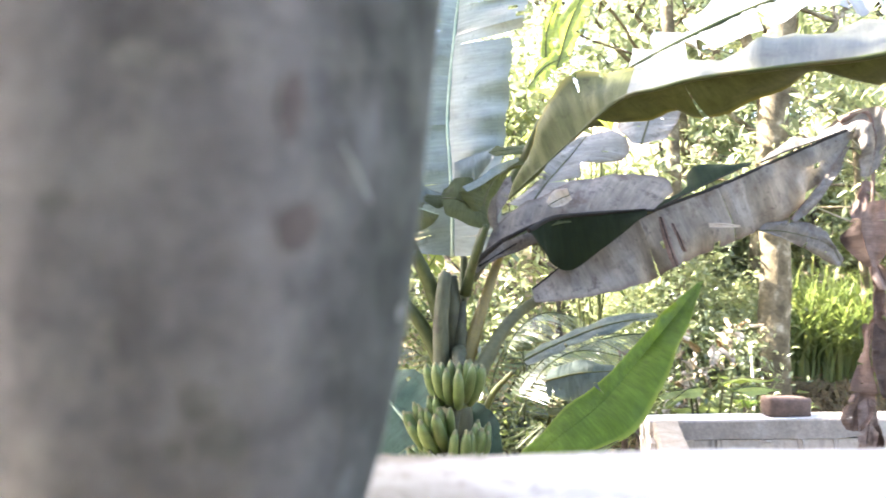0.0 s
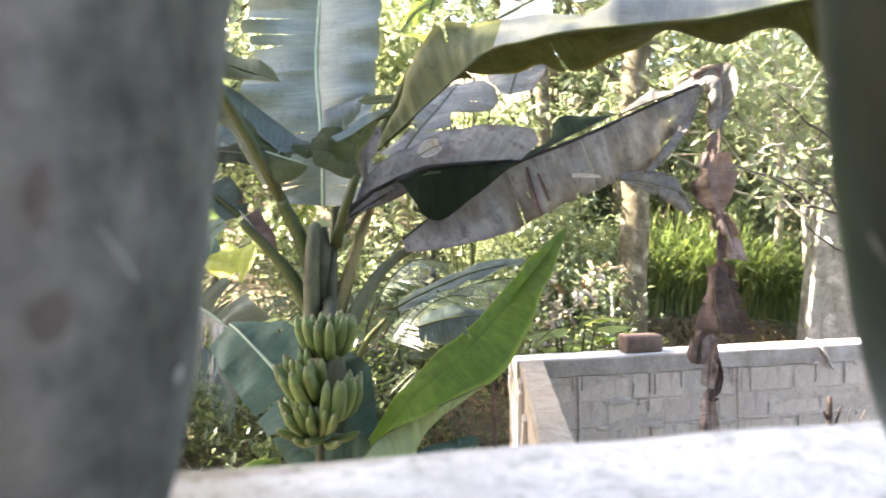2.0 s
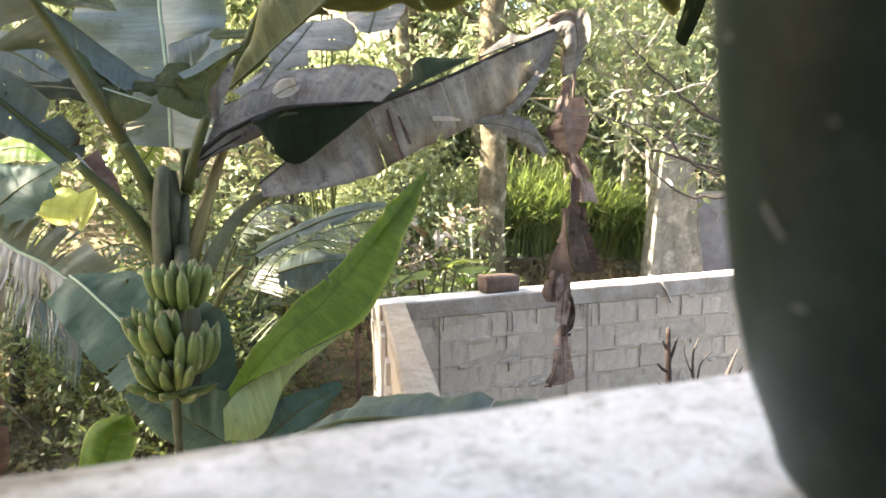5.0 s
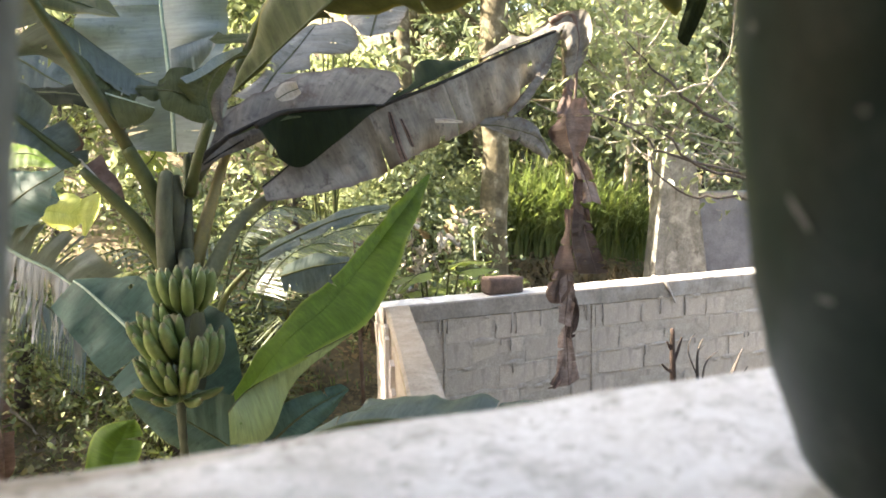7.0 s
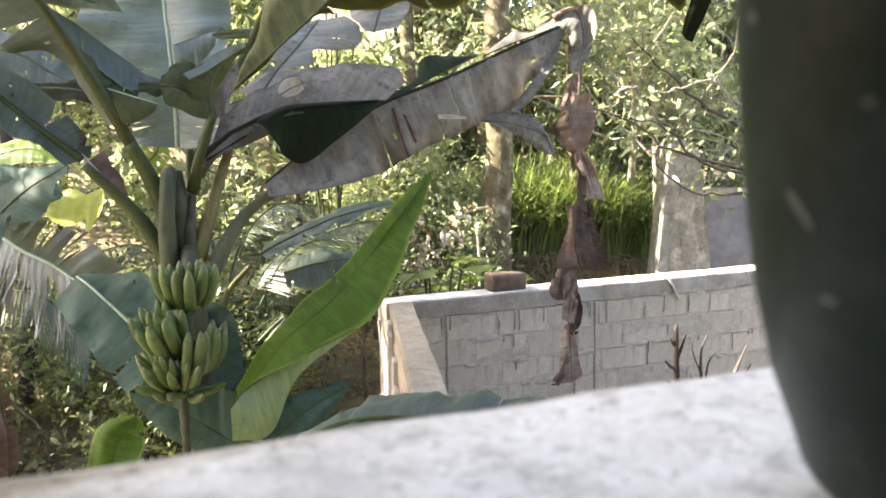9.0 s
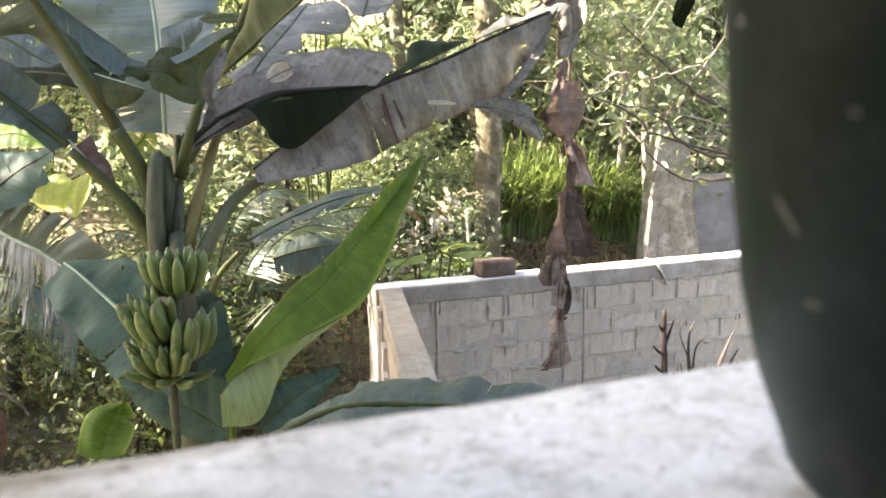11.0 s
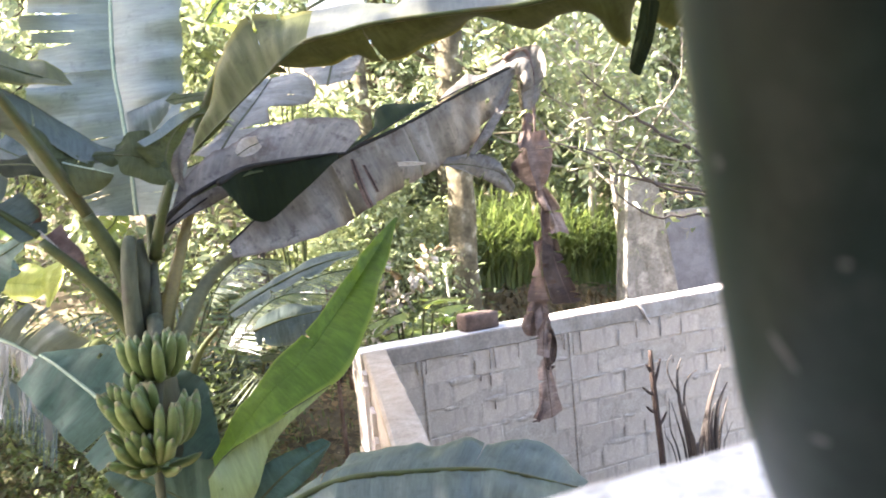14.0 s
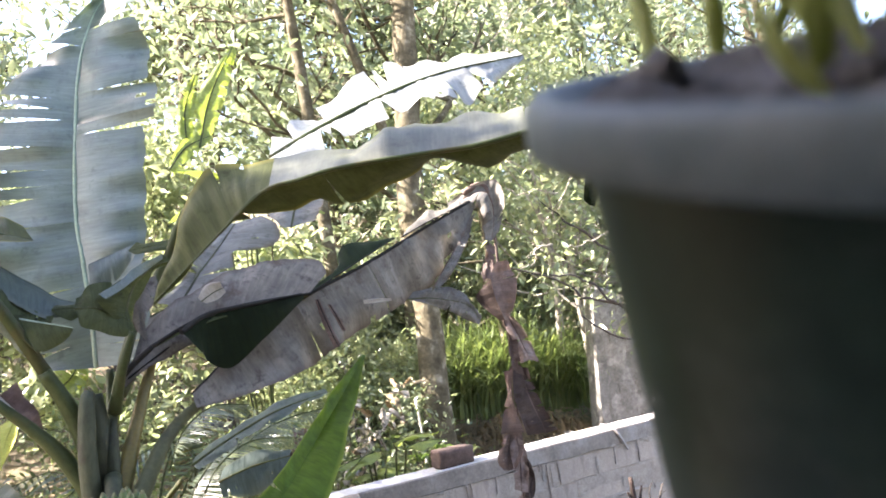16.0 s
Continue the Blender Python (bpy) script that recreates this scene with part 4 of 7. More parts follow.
sheet_leaf(plant, [(0.26, 3.60, 2.80), (0.37, 3.60, 2.83), (0.48, 3.58, 2.78)],
           [(0.18, 3.56, 2.61), (0.29, 3.56, 2.67), (0.47, 3.56, 2.77)],
           (),
           ASH, DRY_STALK, 80, (2, 0), 0.02, (0.05, 0), 0.012, (0.003, 0.003, 0.002), 0.02, "torn lower lobe of the withered grey leaf", "leaf")
sheet_leaf(plant, [(-0.51, 3.45, 3.22), (-0.40, 3.45, 3.15), (-0.32, 3.45, 3.10), (-0.22, 3.45, 3.02), (-0.14, 3.44, 2.96), (-0.08, 3.42, 2.91), (-0.01, 3.38, 2.88)],
           [(-0.42, 3.26, 3.09), (-0.35, 3.27, 3.02), (-0.28, 3.28, 2.95), (-0.20, 3.28, 2.87), (-0.13, 3.28, 2.83), (-0.06, 3.29, 2.83), (-0.01, 3.31, 2.84)],
           (),
           DULL, DULL, 81, (1, 0), 0.006, (0.06, 0), 0.008, (0.003, 0.003, 0.002), 0.006, "blue-grey upper face of the drooping leaf", "leaf")
sheet_leaf(plant, [(-0.10, 3.31, 2.86), (-0.05, 3.31, 2.86), (-0.01, 3.31, 2.86)],
           [(-0.09, 3.35, 2.88), (-0.05, 3.35, 2.88), (-0.01, 3.34, 2.88)],
           [(-0.09, 3.29, 2.84), (-0.04, 3.28, 2.81), (-0.01, 3.29, 2.82)],
           DUSK, DUSK, 82, (0, 0), 0.02, (0.08, 0.08), 0.006, (0.003, 0.002), 0.004, "dark rounded end of the drooping leaf", "leaf")
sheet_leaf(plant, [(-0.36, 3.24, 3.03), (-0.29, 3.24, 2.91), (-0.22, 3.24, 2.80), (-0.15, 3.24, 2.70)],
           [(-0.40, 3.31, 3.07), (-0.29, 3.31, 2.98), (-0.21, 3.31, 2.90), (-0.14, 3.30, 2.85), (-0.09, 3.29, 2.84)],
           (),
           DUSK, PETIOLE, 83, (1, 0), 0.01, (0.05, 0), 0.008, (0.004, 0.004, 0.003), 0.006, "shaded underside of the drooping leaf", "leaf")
sheet_leaf(plant, [(-0.21, 3.27, 2.84), (-0.12, 3.24, 2.81), (-0.03, 3.21, 2.78)],
           [(-0.16, 3.22, 2.71), (-0.12, 3.21, 2.71), (-0.06, 3.20, 2.74), (-0.03, 3.20, 2.77)],
           (),
           DUSK, RIB, 84, (0, 0), 0.01, (0.06, 0), 0.006, (0.004, 0.003, 0.0015), 0.004, "dark pointed lobe with a pale edge", "leaf")
sheet_leaf(plant, [(-0.02, 3.22, 2.85), (0.06, 3.22, 2.84), (0.17, 3.24, 2.78)],
           [(-0.01, 3.25, 2.89), (0.01, 3.26, 2.90), (0.04, 3.28, 2.93), (0.11, 3.30, 2.93), (0.10, 3.30, 2.91), (0.16, 3.28, 2.86)],
           [(-0.01, 3.19, 2.82), (0.00, 3.18, 2.78), (0.05, 3.18, 2.76), (0.11, 3.19, 2.73), (0.17, 3.21, 2.72)],
           DUSK, PETIOLE, 17, (0, 0), 0.02, (0.06, 0.06), 0.01, (0.004, 0.003, 0.002), 0.008, "dark olive lobe turned over the crown", "leaf", [(0.08, 3.28, 2.44), (0.12, 3.22, 2.60), (0.17, 3.20, 2.735)], (0.026, 0.012))
sheet_leaf(plant, [(0.16, 3.25, 2.73), (0.16, 3.26, 2.82), (0.20, 3.30, 2.92), (0.28, 3.34, 2.99), (0.35, 3.36, 3.01)],
           [(0.14, 3.23, 2.75), (0.10, 3.20, 2.82), (0.07, 3.18, 2.88), (0.14, 3.24, 2.93), (0.21, 3.30, 2.98), (0.32, 3.36, 3.04)],
           [(0.18, 3.27, 2.73), (0.19, 3.30, 2.81), (0.23, 3.34, 2.90), (0.28, 3.38, 2.96), (0.36, 3.40, 3.00)],
           DUSK, DRY_STALK, 31, (0, 0), 0.02, (0.08, 0.08), 0.01, (0.005, 0.004, 0.002), 0.008, "olive blade curling up from the crown", "leaf")
sheet_leaf(plant, [(0.07, 3.17, 2.89), (0.14, 3.23, 2.93), (0.21, 3.29, 2.99), (0.32, 3.35, 3.04)],
           [(0.09, 3.17, 2.87), (0.16, 3.23, 2.91), (0.23, 3.29, 2.96), (0.32, 3.35, 3.02)],
           (),
           BLUE, BLUE, 85, (0, 0), 0.02, (0.06, 0), 0.004, (0.002, 0.002, 0.001), 0.003, "blue-grey strip along the edge of the curling blade", "leaf")
sheet_leaf(plant, [(0.29, 3.42, 2.96), (0.22, 3.36, 2.85), (0.22, 3.33, 2.70)],
           [(0.24, 3.40, 2.95), (0.18, 3.35, 2.85), (0.19, 3.33, 2.76), (0.22, 3.33, 2.70)],
           [(0.30, 3.40, 2.90), (0.27, 3.36, 2.84), (0.23, 3.34, 2.78), (0.23, 3.33, 2.70)],
           GREY, GREY, 32, (0, 1), 0.01, (0.1, 0.1), 0.01, (0.003, 0.002), 0.01, "purple-grey withered strip hanging down", "leaf")
sheet_leaf(plant, [(0.20, 3.56, 3.09), (0.28, 3.55, 3.10), (0.42, 3.54, 3.11)],
           [(0.24, 3.60, 3.13), (0.30, 3.60, 3.13), (0.43, 3.60, 3.14)],
           [(0.22, 3.52, 3.07), (0.28, 3.51, 3.07), (0.42, 3.50, 3.07)],
           DUSK, PETIOLE, 86, (0, 0), 0.02, (0.06, 0.06), 0.008, (0.003, 0.002), 0.008, "olive leaf tip behind the crown", "leaf")
sheet_leaf(plant, [(0.04, 3.68, 3.06), (0.15, 3.67, 3.10), (0.26, 3.66, 3.14)],
           (),
           [(0.04, 3.66, 2.92), (0.10, 3.65, 2.94), (0.24, 3.64, 3.09)],
           BLUE, BLUE, 87, (0, 1), 0.01, (0, 0.04), 0.008, (0.002, 0.002, 0.001), 0.01, "pale fold at the foot of the upright leaf", "leaf")
sheet_leaf(plant, [(1.02, 3.98, 3.19), (1.09, 4.08, 3.34), (1.19, 4.18, 3.54)],
           [(1.16, 3.99, 3.22), (1.24, 4.08, 3.32), (1.33, 4.18, 3.51)],
           [(0.97, 3.97, 3.19), (0.92, 4.11, 3.32), (1.03, 4.20, 3.50)],
           ASH, DRY_STALK, 29, (1, 1), 0.03, (0.04, 0.04), 0.015, (0.006, 0.006, 0.004), 0.02, "hanging end of a withered leaf", "leaf", [(0.75, 4.0, 3.45), (0.95, 4.1, 3.55), (1.17, 4.06, 3.52)], (0.005, 0.005))
sheet_leaf(plant, [(-0.14, 3.29, 2.63), (-0.23, 3.25, 2.82), (-0.32, 3.22, 2.99), (-0.41, 3.18, 3.15), (-0.50, 3.13, 3.30)],
           (),
           [(-0.20, 3.43, 2.72), (-0.37, 3.45, 2.97), (-0.44, 3.41, 3.03), (-0.58, 3.38, 3.03), (-0.66, 3.35, 3.14), (-0.63, 3.29, 3.28)],
           DULL, PETIOLE, 15, (2, 1), 0.05, (0.1, 0.06), 0.015, (0.026, 0.024, 0.020, 0.012), 0.03, "drooping blue-green leaf on a thick green stalk", "leaf", [(-0.02, 3.26, 2.32), (-0.07, 3.26, 2.48), (-0.14, 3.25, 2.63)], (0.036, 0.027))
sheet_leaf(plant, [(-0.32, 3.31, 2.57), (-0.47, 3.32, 2.70), (-0.61, 3.33, 2.83), (-0.75, 3.33, 2.93)],
           [(-0.29, 3.35, 2.58), (-0.32, 3.34, 2.70), (-0.46, 3.36, 2.85), (-0.57, 3.37, 2.92), (-0.76, 3.40, 3.02)],
           [(-0.38, 3.28, 2.55), (-0.48, 3.26, 2.64), (-0.60, 3.26, 2.73), (-0.74, 3.26, 2.82)],
           DULL, PETIOLE, 16, (2, 2), 0.03, (0.03, 0.03), 0.015, (0.016, 0.012, 0.006), 0.02, "ragged grey-green leaf with a dried brown edge", "leaf", [(-0.02, 3.25, 2.14), (-0.10, 3.26, 2.30), (-0.19, 3.27, 2.42), (-0.31, 3.28, 2.55)], (0.036, 0.018))
sheet_leaf(plant, [(-0.14, 3.25, 2.36), (-0.34, 3.34, 2.61), (-0.47, 3.39, 2.77), (-0.63, 3.45, 2.91)],
           [(-0.14, 3.31, 2.37), (-0.27, 3.38, 2.57), (-0.37, 3.42, 2.69), (-0.48, 3.46, 2.80), (-0.63, 3.51, 2.93)],
           (),
           BROWN, PALE_WOOD, 30, (6, 0), 0.06, (0.03, 0), 0.02, (0.008, 0.008, 0.007), 0.05, "dried brown blade on a pale bare rib", "leaf")
sheet_leaf(plant, [(0.19, 2.88, 1.67), (0.39, 3.00, 1.86), (0.62, 3.15, 1.99), (0.90, 3.45, 2.18), (1.27, 3.79, 2.48)],
           [(0.16, 2.82, 1.67), (0.24, 2.85, 1.74), (0.41, 2.90, 1.81), (0.60, 2.98, 1.86), (0.75, 3.06, 1.91), (0.89, 3.22, 2.03), (0.99, 3.36, 2.15), (1.10, 3.52, 2.27), (1.27, 3.79, 2.47)],
           [(0.19, 2.94, 1.71), (0.30, 3.05, 1.83), (0.46, 3.15, 1.96), (0.65, 3.26, 2.07), (0.84, 3.42, 2.21), (1.02, 3.59, 2.35), (1.26, 3.80, 2.48)],
           GREEN, GREEN, 18, (0, 1), 0.02, (0.05, 0.05), 0.01, (0.002, 0.0015, 0.001), 0.008, "broad fresh green leaf lit from behind", "leaf", [(0.2, 3.0, 1.2), (0.2, 2.9, 1.45), (0.2, 2.82, 1.63)], (0.02, 0.008))
sheet_leaf(plant, [(0.16, 2.80, 1.68), (0.24, 2.88, 1.73), (0.42, 2.93, 1.80), (0.66, 2.96, 1.89)],
           [(0.16, 2.79, 1.56), (0.30, 2.84, 1.55), (0.42, 2.92, 1.73), (0.65, 2.96, 1.88)],
           (),
           PALE_GREEN, PETIOLE, 33, (0, 0), 0.02, (0.08, 0), 0.008, (0.003, 0.002), 0.004, "paler folded-under half of the fresh leaf", "leaf")
sheet_leaf(plant, [(0.20, 3.10, 1.41), (0.02, 3.27, 1.64), (-0.17, 3.43, 1.85), (-0.35, 3.58, 2.02), (-0.42, 3.68, 2.06)],
           [(0.25, 3.14, 1.41), (0.25, 3.25, 1.81), (0.20, 3.34, 1.95), (-0.03, 3.48, 2.01), (-0.16, 3.59, 2.09), (-0.42, 3.73, 2.06)],
           [(0.03, 3.11, 1.41), (-0.17, 3.27, 1.55), (-0.28, 3.39, 1.66), (-0.42, 3.53, 1.83), (-0.52, 3.65, 1.95)],
           TEAL, RIB, 19, (1, 2), 0.03, (0.04, 0.05), 0.015, (0.012, 0.010, 0.004), 0.015, "dusty blue-green leaf behind the fruit", "leaf", [(0.22, 3.2, 0.9), (0.22, 3.15, 1.2), (0.20, 3.1, 1.41)], (0.03, 0.02))
sheet_leaf(plant, [(-0.27, 2.90, 1.46), (-0.23, 2.94, 1.55), (-0.17, 2.97, 1.64)],
           [(-0.34, 2.93, 1.48), (-0.32, 2.97, 1.58), (-0.27, 2.98, 1.63), (-0.17, 2.97, 1.64)],
           [(-0.18, 2.88, 1.47), (-0.14, 2.92, 1.55), (-0.15, 2.95, 1.62), (-0.16, 2.97, 1.64)],
           GREEN, GREEN, 20, (0, 1), 0.02, (0.10, 0.10), 0.02, (0.003, 0.002, 0.001), 0.005, "small fresh leaf below the fruit", "leaf")
sheet_leaf(plant, [(0.29, 2.87, 1.50), (0.45, 2.91, 1.60), (0.63, 2.94, 1.67)],
           [(0.35, 2.85, 1.48), (0.52, 2.88, 1.58), (0.63, 2.94, 1.66)],
           [(0.28, 2.89, 1.60), (0.41, 2.93, 1.66), (0.60, 2.95, 1.69)],
           TEAL, PETIOLE, 21, (0, 1), 0.02, (0.08, 0.08), 0.012, (0.006, 0.004, 0.002), 0.01, "short green leaf near the stem base", "leaf")
sheet_leaf(plant, [(0.20, 3.01, 1.44), (0.01, 3.12, 1.56), (-0.17, 3.21, 1.65)],
           [(0.13, 3.03, 1.40), (-0.04, 3.11, 1.46), (-0.16, 3.18, 1.56), (-0.20, 3.22, 1.64)],
           [(0.21, 3.04, 1.66), (0.06, 3.11, 1.68), (-0.04, 3.16, 1.68), (-0.19, 3.22, 1.66)],
           TEAL, PETIOLE, 38, (0, 0), 0.02, (0.06, 0.06), 0.012, (0.005, 0.004, 0.002), 0.008, "dark teal leaf in front of the stem", "leaf")
sheet_leaf(plant, [(1.56, 3.84, 2.73), (1.70, 3.84, 2.72), (1.90, 3.83, 2.66), (1.97, 3.82, 2.56)],
           [(1.57, 3.82, 2.72), (1.72, 3.82, 2.68), (1.85, 3.81, 2.60), (1.95, 3.81, 2.54)],
           [(1.61, 3.86, 2.77), (1.79, 3.86, 2.78), (1.91, 3.85, 2.73), (1.94, 3.84, 2.67), (1.98, 3.82, 2.58)],
           GREY, DRY_STALK, 42, (2, 1), 0.02, (0.04, 0.05), 0.018, (0.004, 0.003, 0.002), 0.012, "grey torn piece hanging under the leaf", "leaf")
# Bright light through a slit, drawn as a pale strip on the leaf.
sheet_leaf(plant, [(1.20, 3.50, 2.75), (1.27, 3.51, 2.74), (1.35, 3.52, 2.73)],
           [(1.20, 3.49, 2.73), (1.26, 3.50, 2.73), (1.33, 3.51, 2.73)],
           [(1.20, 3.50, 2.75), (1.27, 3.51, 2.75), (1.35, 3.52, 2.74)],
           DRY_PALE, DRY_PALE, 88, (0, 0), 0.01, (0.1, 0.1), 0.003, (0.002, 0.002, 0.001), 0.003, "pale strip painted for light through a slit in the leaf", "leaf")
sheet_leaf(plant, [(0.46, 3.43, 2.83), (0.51, 3.45, 2.86), (0.56, 3.46, 2.88)],
           [(0.48, 3.42, 2.82), (0.53, 3.44, 2.83), (0.57, 3.45, 2.86)],
           [(0.45, 3.44, 2.85), (0.49, 3.46, 2.90), (0.55, 3.46, 2.91)],
           DRY_PALE, DRY_STALK, 48, (0, 0), 0.02, (0.15, 0.15), 0.01, (0.003, 0.002), 0.004, "small curled cream leaf caught on the withered one", "leaf")
for i, (pts_, mat_) in enumerate((([(0.07, 3.23, 2.12), (0.16, 3.31, 2.40), (0.26, 3.42, 2.66)], OCHRE_STALK), ([(0.12, 3.18, 2.10), (0.28, 3.31, 2.33), (0.53, 3.51, 2.47)], DRY_STALK))):
    tube("stalk", curve_through(pts_, 12), lerp_list([0.036, 0.026, 0.017], 12), mat_, plant, 10, "cut leaf stalk", seed=i)
# sucker with a wide dull leaf in front of the wall
sucker = thing("banana_sucker", (0.35, 2.3, 0), "young banana sucker with a wide dull green leaf", "banana plant", "banana plants")
tube("pseudostem", curve_through([(0.3, 2.3, -0.1), (0.28, 2.3, 0.8), (0.27, 2.3, 1.4)], 14), lerp_list([0.06, 0.05, 0.03], 14), STEM, sucker, 10)
sheet_leaf(sucker, [(0.29, 2.31, 1.70), (0.51, 2.33, 1.75), (0.76, 2.31, 1.73), (1.03, 2.29, 1.68), (1.33, 2.25, 1.56)],
           [(0.24, 2.17, 1.66), (0.47, 2.17, 1.68), (0.71, 2.16, 1.67), (0.97, 2.15, 1.62), (1.24, 2.12, 1.57)],
           [(0.36, 2.45, 1.69), (0.48, 2.45, 1.73), (0.58, 2.46, 1.76), (0.77, 2.44, 1.79), (0.91, 2.43, 1.78), (1.02, 2.43, 1.75), (1.15, 2.42, 1.72), (1.27, 2.41, 1.69), (1.43, 2.37, 1.52)],
           DULL, PETIOLE, 22, (1, 2), 0.02, (0.05, 0.04), 0.02, (0.012, 0.010, 0.004), 0.01, "wide dull blue-green leaf with a wavy edge", "leaf", [(0.27, 2.3, 1.2), (0.27, 2.3, 1.45), (0.30, 2.31, 1.63)], (0.03, 0.02))

# neighbour plant, whose long leaf arches into view
near = thing("banana_plant", (2.95, 1.95, 0), "banana plant beside the house with a long arching leaf", "banana plant", "banana plants")
tube("pseudostem", curve_through([(3.0, 1.9, -0.1), (2.98, 1.92, 1.2), (2.95, 1.95, 2.5)], 24), lerp_list([0.12, 0.10, 0.06], 24), STEM, near, 12, rough=0.05)
sheet_leaf(near, [(2.44, 2.33, 3.38), (2.06, 2.43, 3.36), (1.84, 2.48, 3.33), (1.61, 2.54, 3.29), (1.42, 2.60, 3.26), (1.22, 2.65, 3.25), (0.92, 2.73, 3.23), (0.77, 2.77, 3.20), (0.64, 2.81, 3.17), (0.46, 2.86, 3.02), (0.35, 2.90, 2.92), (0.24, 2.93, 2.82)],
           [(2.52, 2.47, 3.15), (2.14, 2.58, 3.14), (1.97, 2.62, 3.27), (1.93, 2.64, 3.11), (1.86, 2.65, 3.15), (1.80, 2.65, 3.22), (1.66, 2.68, 3.25), (1.54, 2.72, 3.19), (1.38, 2.75, 3.23), (1.22, 2.80, 3.19), (1.09, 2.84, 3.15), (0.97, 2.88, 3.09), (0.86, 2.90, 3.14), (0.68, 2.92, 3.09), (0.55, 2.92, 3.08), (0.37, 2.91, 2.92), (0.24, 2.93, 2.81)],
           (),
           OLIVE, PETIOLE, 23, (3, 0), 0.02, (0.08, 0.05), 0.02, (0.02, 0.012, 0.010, 0.008, 0.003), 0.015, "long olive leaf arching over, its scalloped lower half hanging", "leaf", [(2.95, 1.95, 2.4), (2.9, 2.02, 2.75), (2.72, 2.1, 3.05), (2.42, 2.2, 3.30)], (0.03, 0.02))
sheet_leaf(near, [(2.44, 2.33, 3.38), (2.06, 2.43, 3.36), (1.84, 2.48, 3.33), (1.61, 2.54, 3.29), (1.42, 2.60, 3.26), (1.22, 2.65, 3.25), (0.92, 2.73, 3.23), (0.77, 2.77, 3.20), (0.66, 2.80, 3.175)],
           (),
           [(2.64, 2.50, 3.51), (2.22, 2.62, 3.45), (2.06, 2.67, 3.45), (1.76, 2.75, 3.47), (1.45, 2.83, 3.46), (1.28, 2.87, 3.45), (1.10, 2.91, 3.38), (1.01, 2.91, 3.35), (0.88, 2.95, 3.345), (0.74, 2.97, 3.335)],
           SHEEN_TONE, PETIOLE, 47, (0, 1), 0.015, (0.0, 0.04), 0.02, (0.004, 0.004, 0.002), 0.012, "upper half of the long leaf, sheen put into its colour", "leaf")
sheet_leaf(near, [(0.66, 2.80, 3.175), (0.60, 2.82, 3.15), (0.46, 2.86, 3.02), (0.35, 2.90, 2.92), (0.24, 2.93, 2.82)],
           (),
           [(0.74, 2.97, 3.335), (0.66, 2.98, 3.33), (0.50, 3.01, 3.33), (0.43, 2.99, 3.27), (0.36, 2.97, 3.14), (0.30, 2.96, 2.98), (0.24, 2.94, 2.83)],
           OLIVE, PETIOLE, 49, (0, 1), 0.015, (0.0, 0.04), 0.02, (0.004, 0.004, 0.002), 0.012, "hanging olive end of the long leaf", "leaf")
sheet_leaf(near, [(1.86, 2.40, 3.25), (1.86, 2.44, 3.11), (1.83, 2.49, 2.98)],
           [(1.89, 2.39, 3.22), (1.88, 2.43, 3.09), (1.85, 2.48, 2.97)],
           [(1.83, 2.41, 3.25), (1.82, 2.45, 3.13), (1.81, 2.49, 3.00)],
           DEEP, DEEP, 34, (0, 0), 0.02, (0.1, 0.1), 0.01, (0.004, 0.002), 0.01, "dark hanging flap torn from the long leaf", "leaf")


dead = thing("dead_leaf", (2.21, 4.07, 3.33), "long dead brown leaf hanging in twisted folds", "leaf")
tube("stalk", curve_through([(2.10, 4.07, 3.32), (2.22, 4.06, 3.36), (2.25, 4.03, 3.27), (2.23, 4.00, 2.94), (2.19, 3.97, 2.57), (2.23, 3.95, 2.29), (2.15, 3.92, 1.90), (2.13, 3.90, 1.58), (2.12, 3.86, 1.27)], 50), lerp_list([0.02, 0.02, 0.013, 0.009, 0.008, 0.008, 0.007, 0.006, 0.004], 50), BROWN, dead, 7)
sheet_leaf(dead, [(2.00, 4.08, 3.23), (2.13, 4.06, 3.30), (2.23, 4.03, 3.31), (2.25, 4.00, 3.20), (2.20, 3.98, 3.01)],
           [(1.97, 4.04, 3.16), (2.07, 4.02, 3.18), (2.15, 4.00, 3.23), (2.16, 3.98, 3.13), (2.15, 3.97, 3.01)],
           [(2.00, 4.10, 3.27), (2.15, 4.06, 3.36), (2.30, 4.02, 3.37), (2.32, 3.98, 3.23), (2.25, 3.97, 3.06)],
           GREY, BROWN, 201, (1, 1), 0.02, (0.14, -0.10), 0.016, (0.005, 0.004, 0.002), 0.02, "grey bent end of the leaf", "fold")
sheet_leaf(dead, [(2.13, 3.93, 2.87), (2.13, 3.92, 2.70), (2.17, 3.91, 2.54)],
           [(2.29, 3.99, 2.89), (2.32, 3.99, 2.82), (2.33, 3.98, 2.75), (2.27, 3.96, 2.60), (2.20, 3.93, 2.54)],
           (),
           BROWN, BROWN, 202, (1, 0), 0.006, (0.02, 0), 0.012, (0.004, 0.003, 0.002), 0.012, "flat brown fold of dead leaf, creased lengthwise", "fold")
# Other side of the crease, its shade painted with the darker brown.
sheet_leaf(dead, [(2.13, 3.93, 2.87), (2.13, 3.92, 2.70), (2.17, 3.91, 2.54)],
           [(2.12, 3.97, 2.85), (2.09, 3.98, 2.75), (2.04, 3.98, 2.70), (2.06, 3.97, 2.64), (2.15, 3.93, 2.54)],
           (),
           DARK_DEAD, BROWN, 213, (1, 0), 0.006, (-0.02, 0), 0.012, (0.003, 0.003, 0.002), 0.012, "side of the creased fold, shade put into its dark brown", "fold")
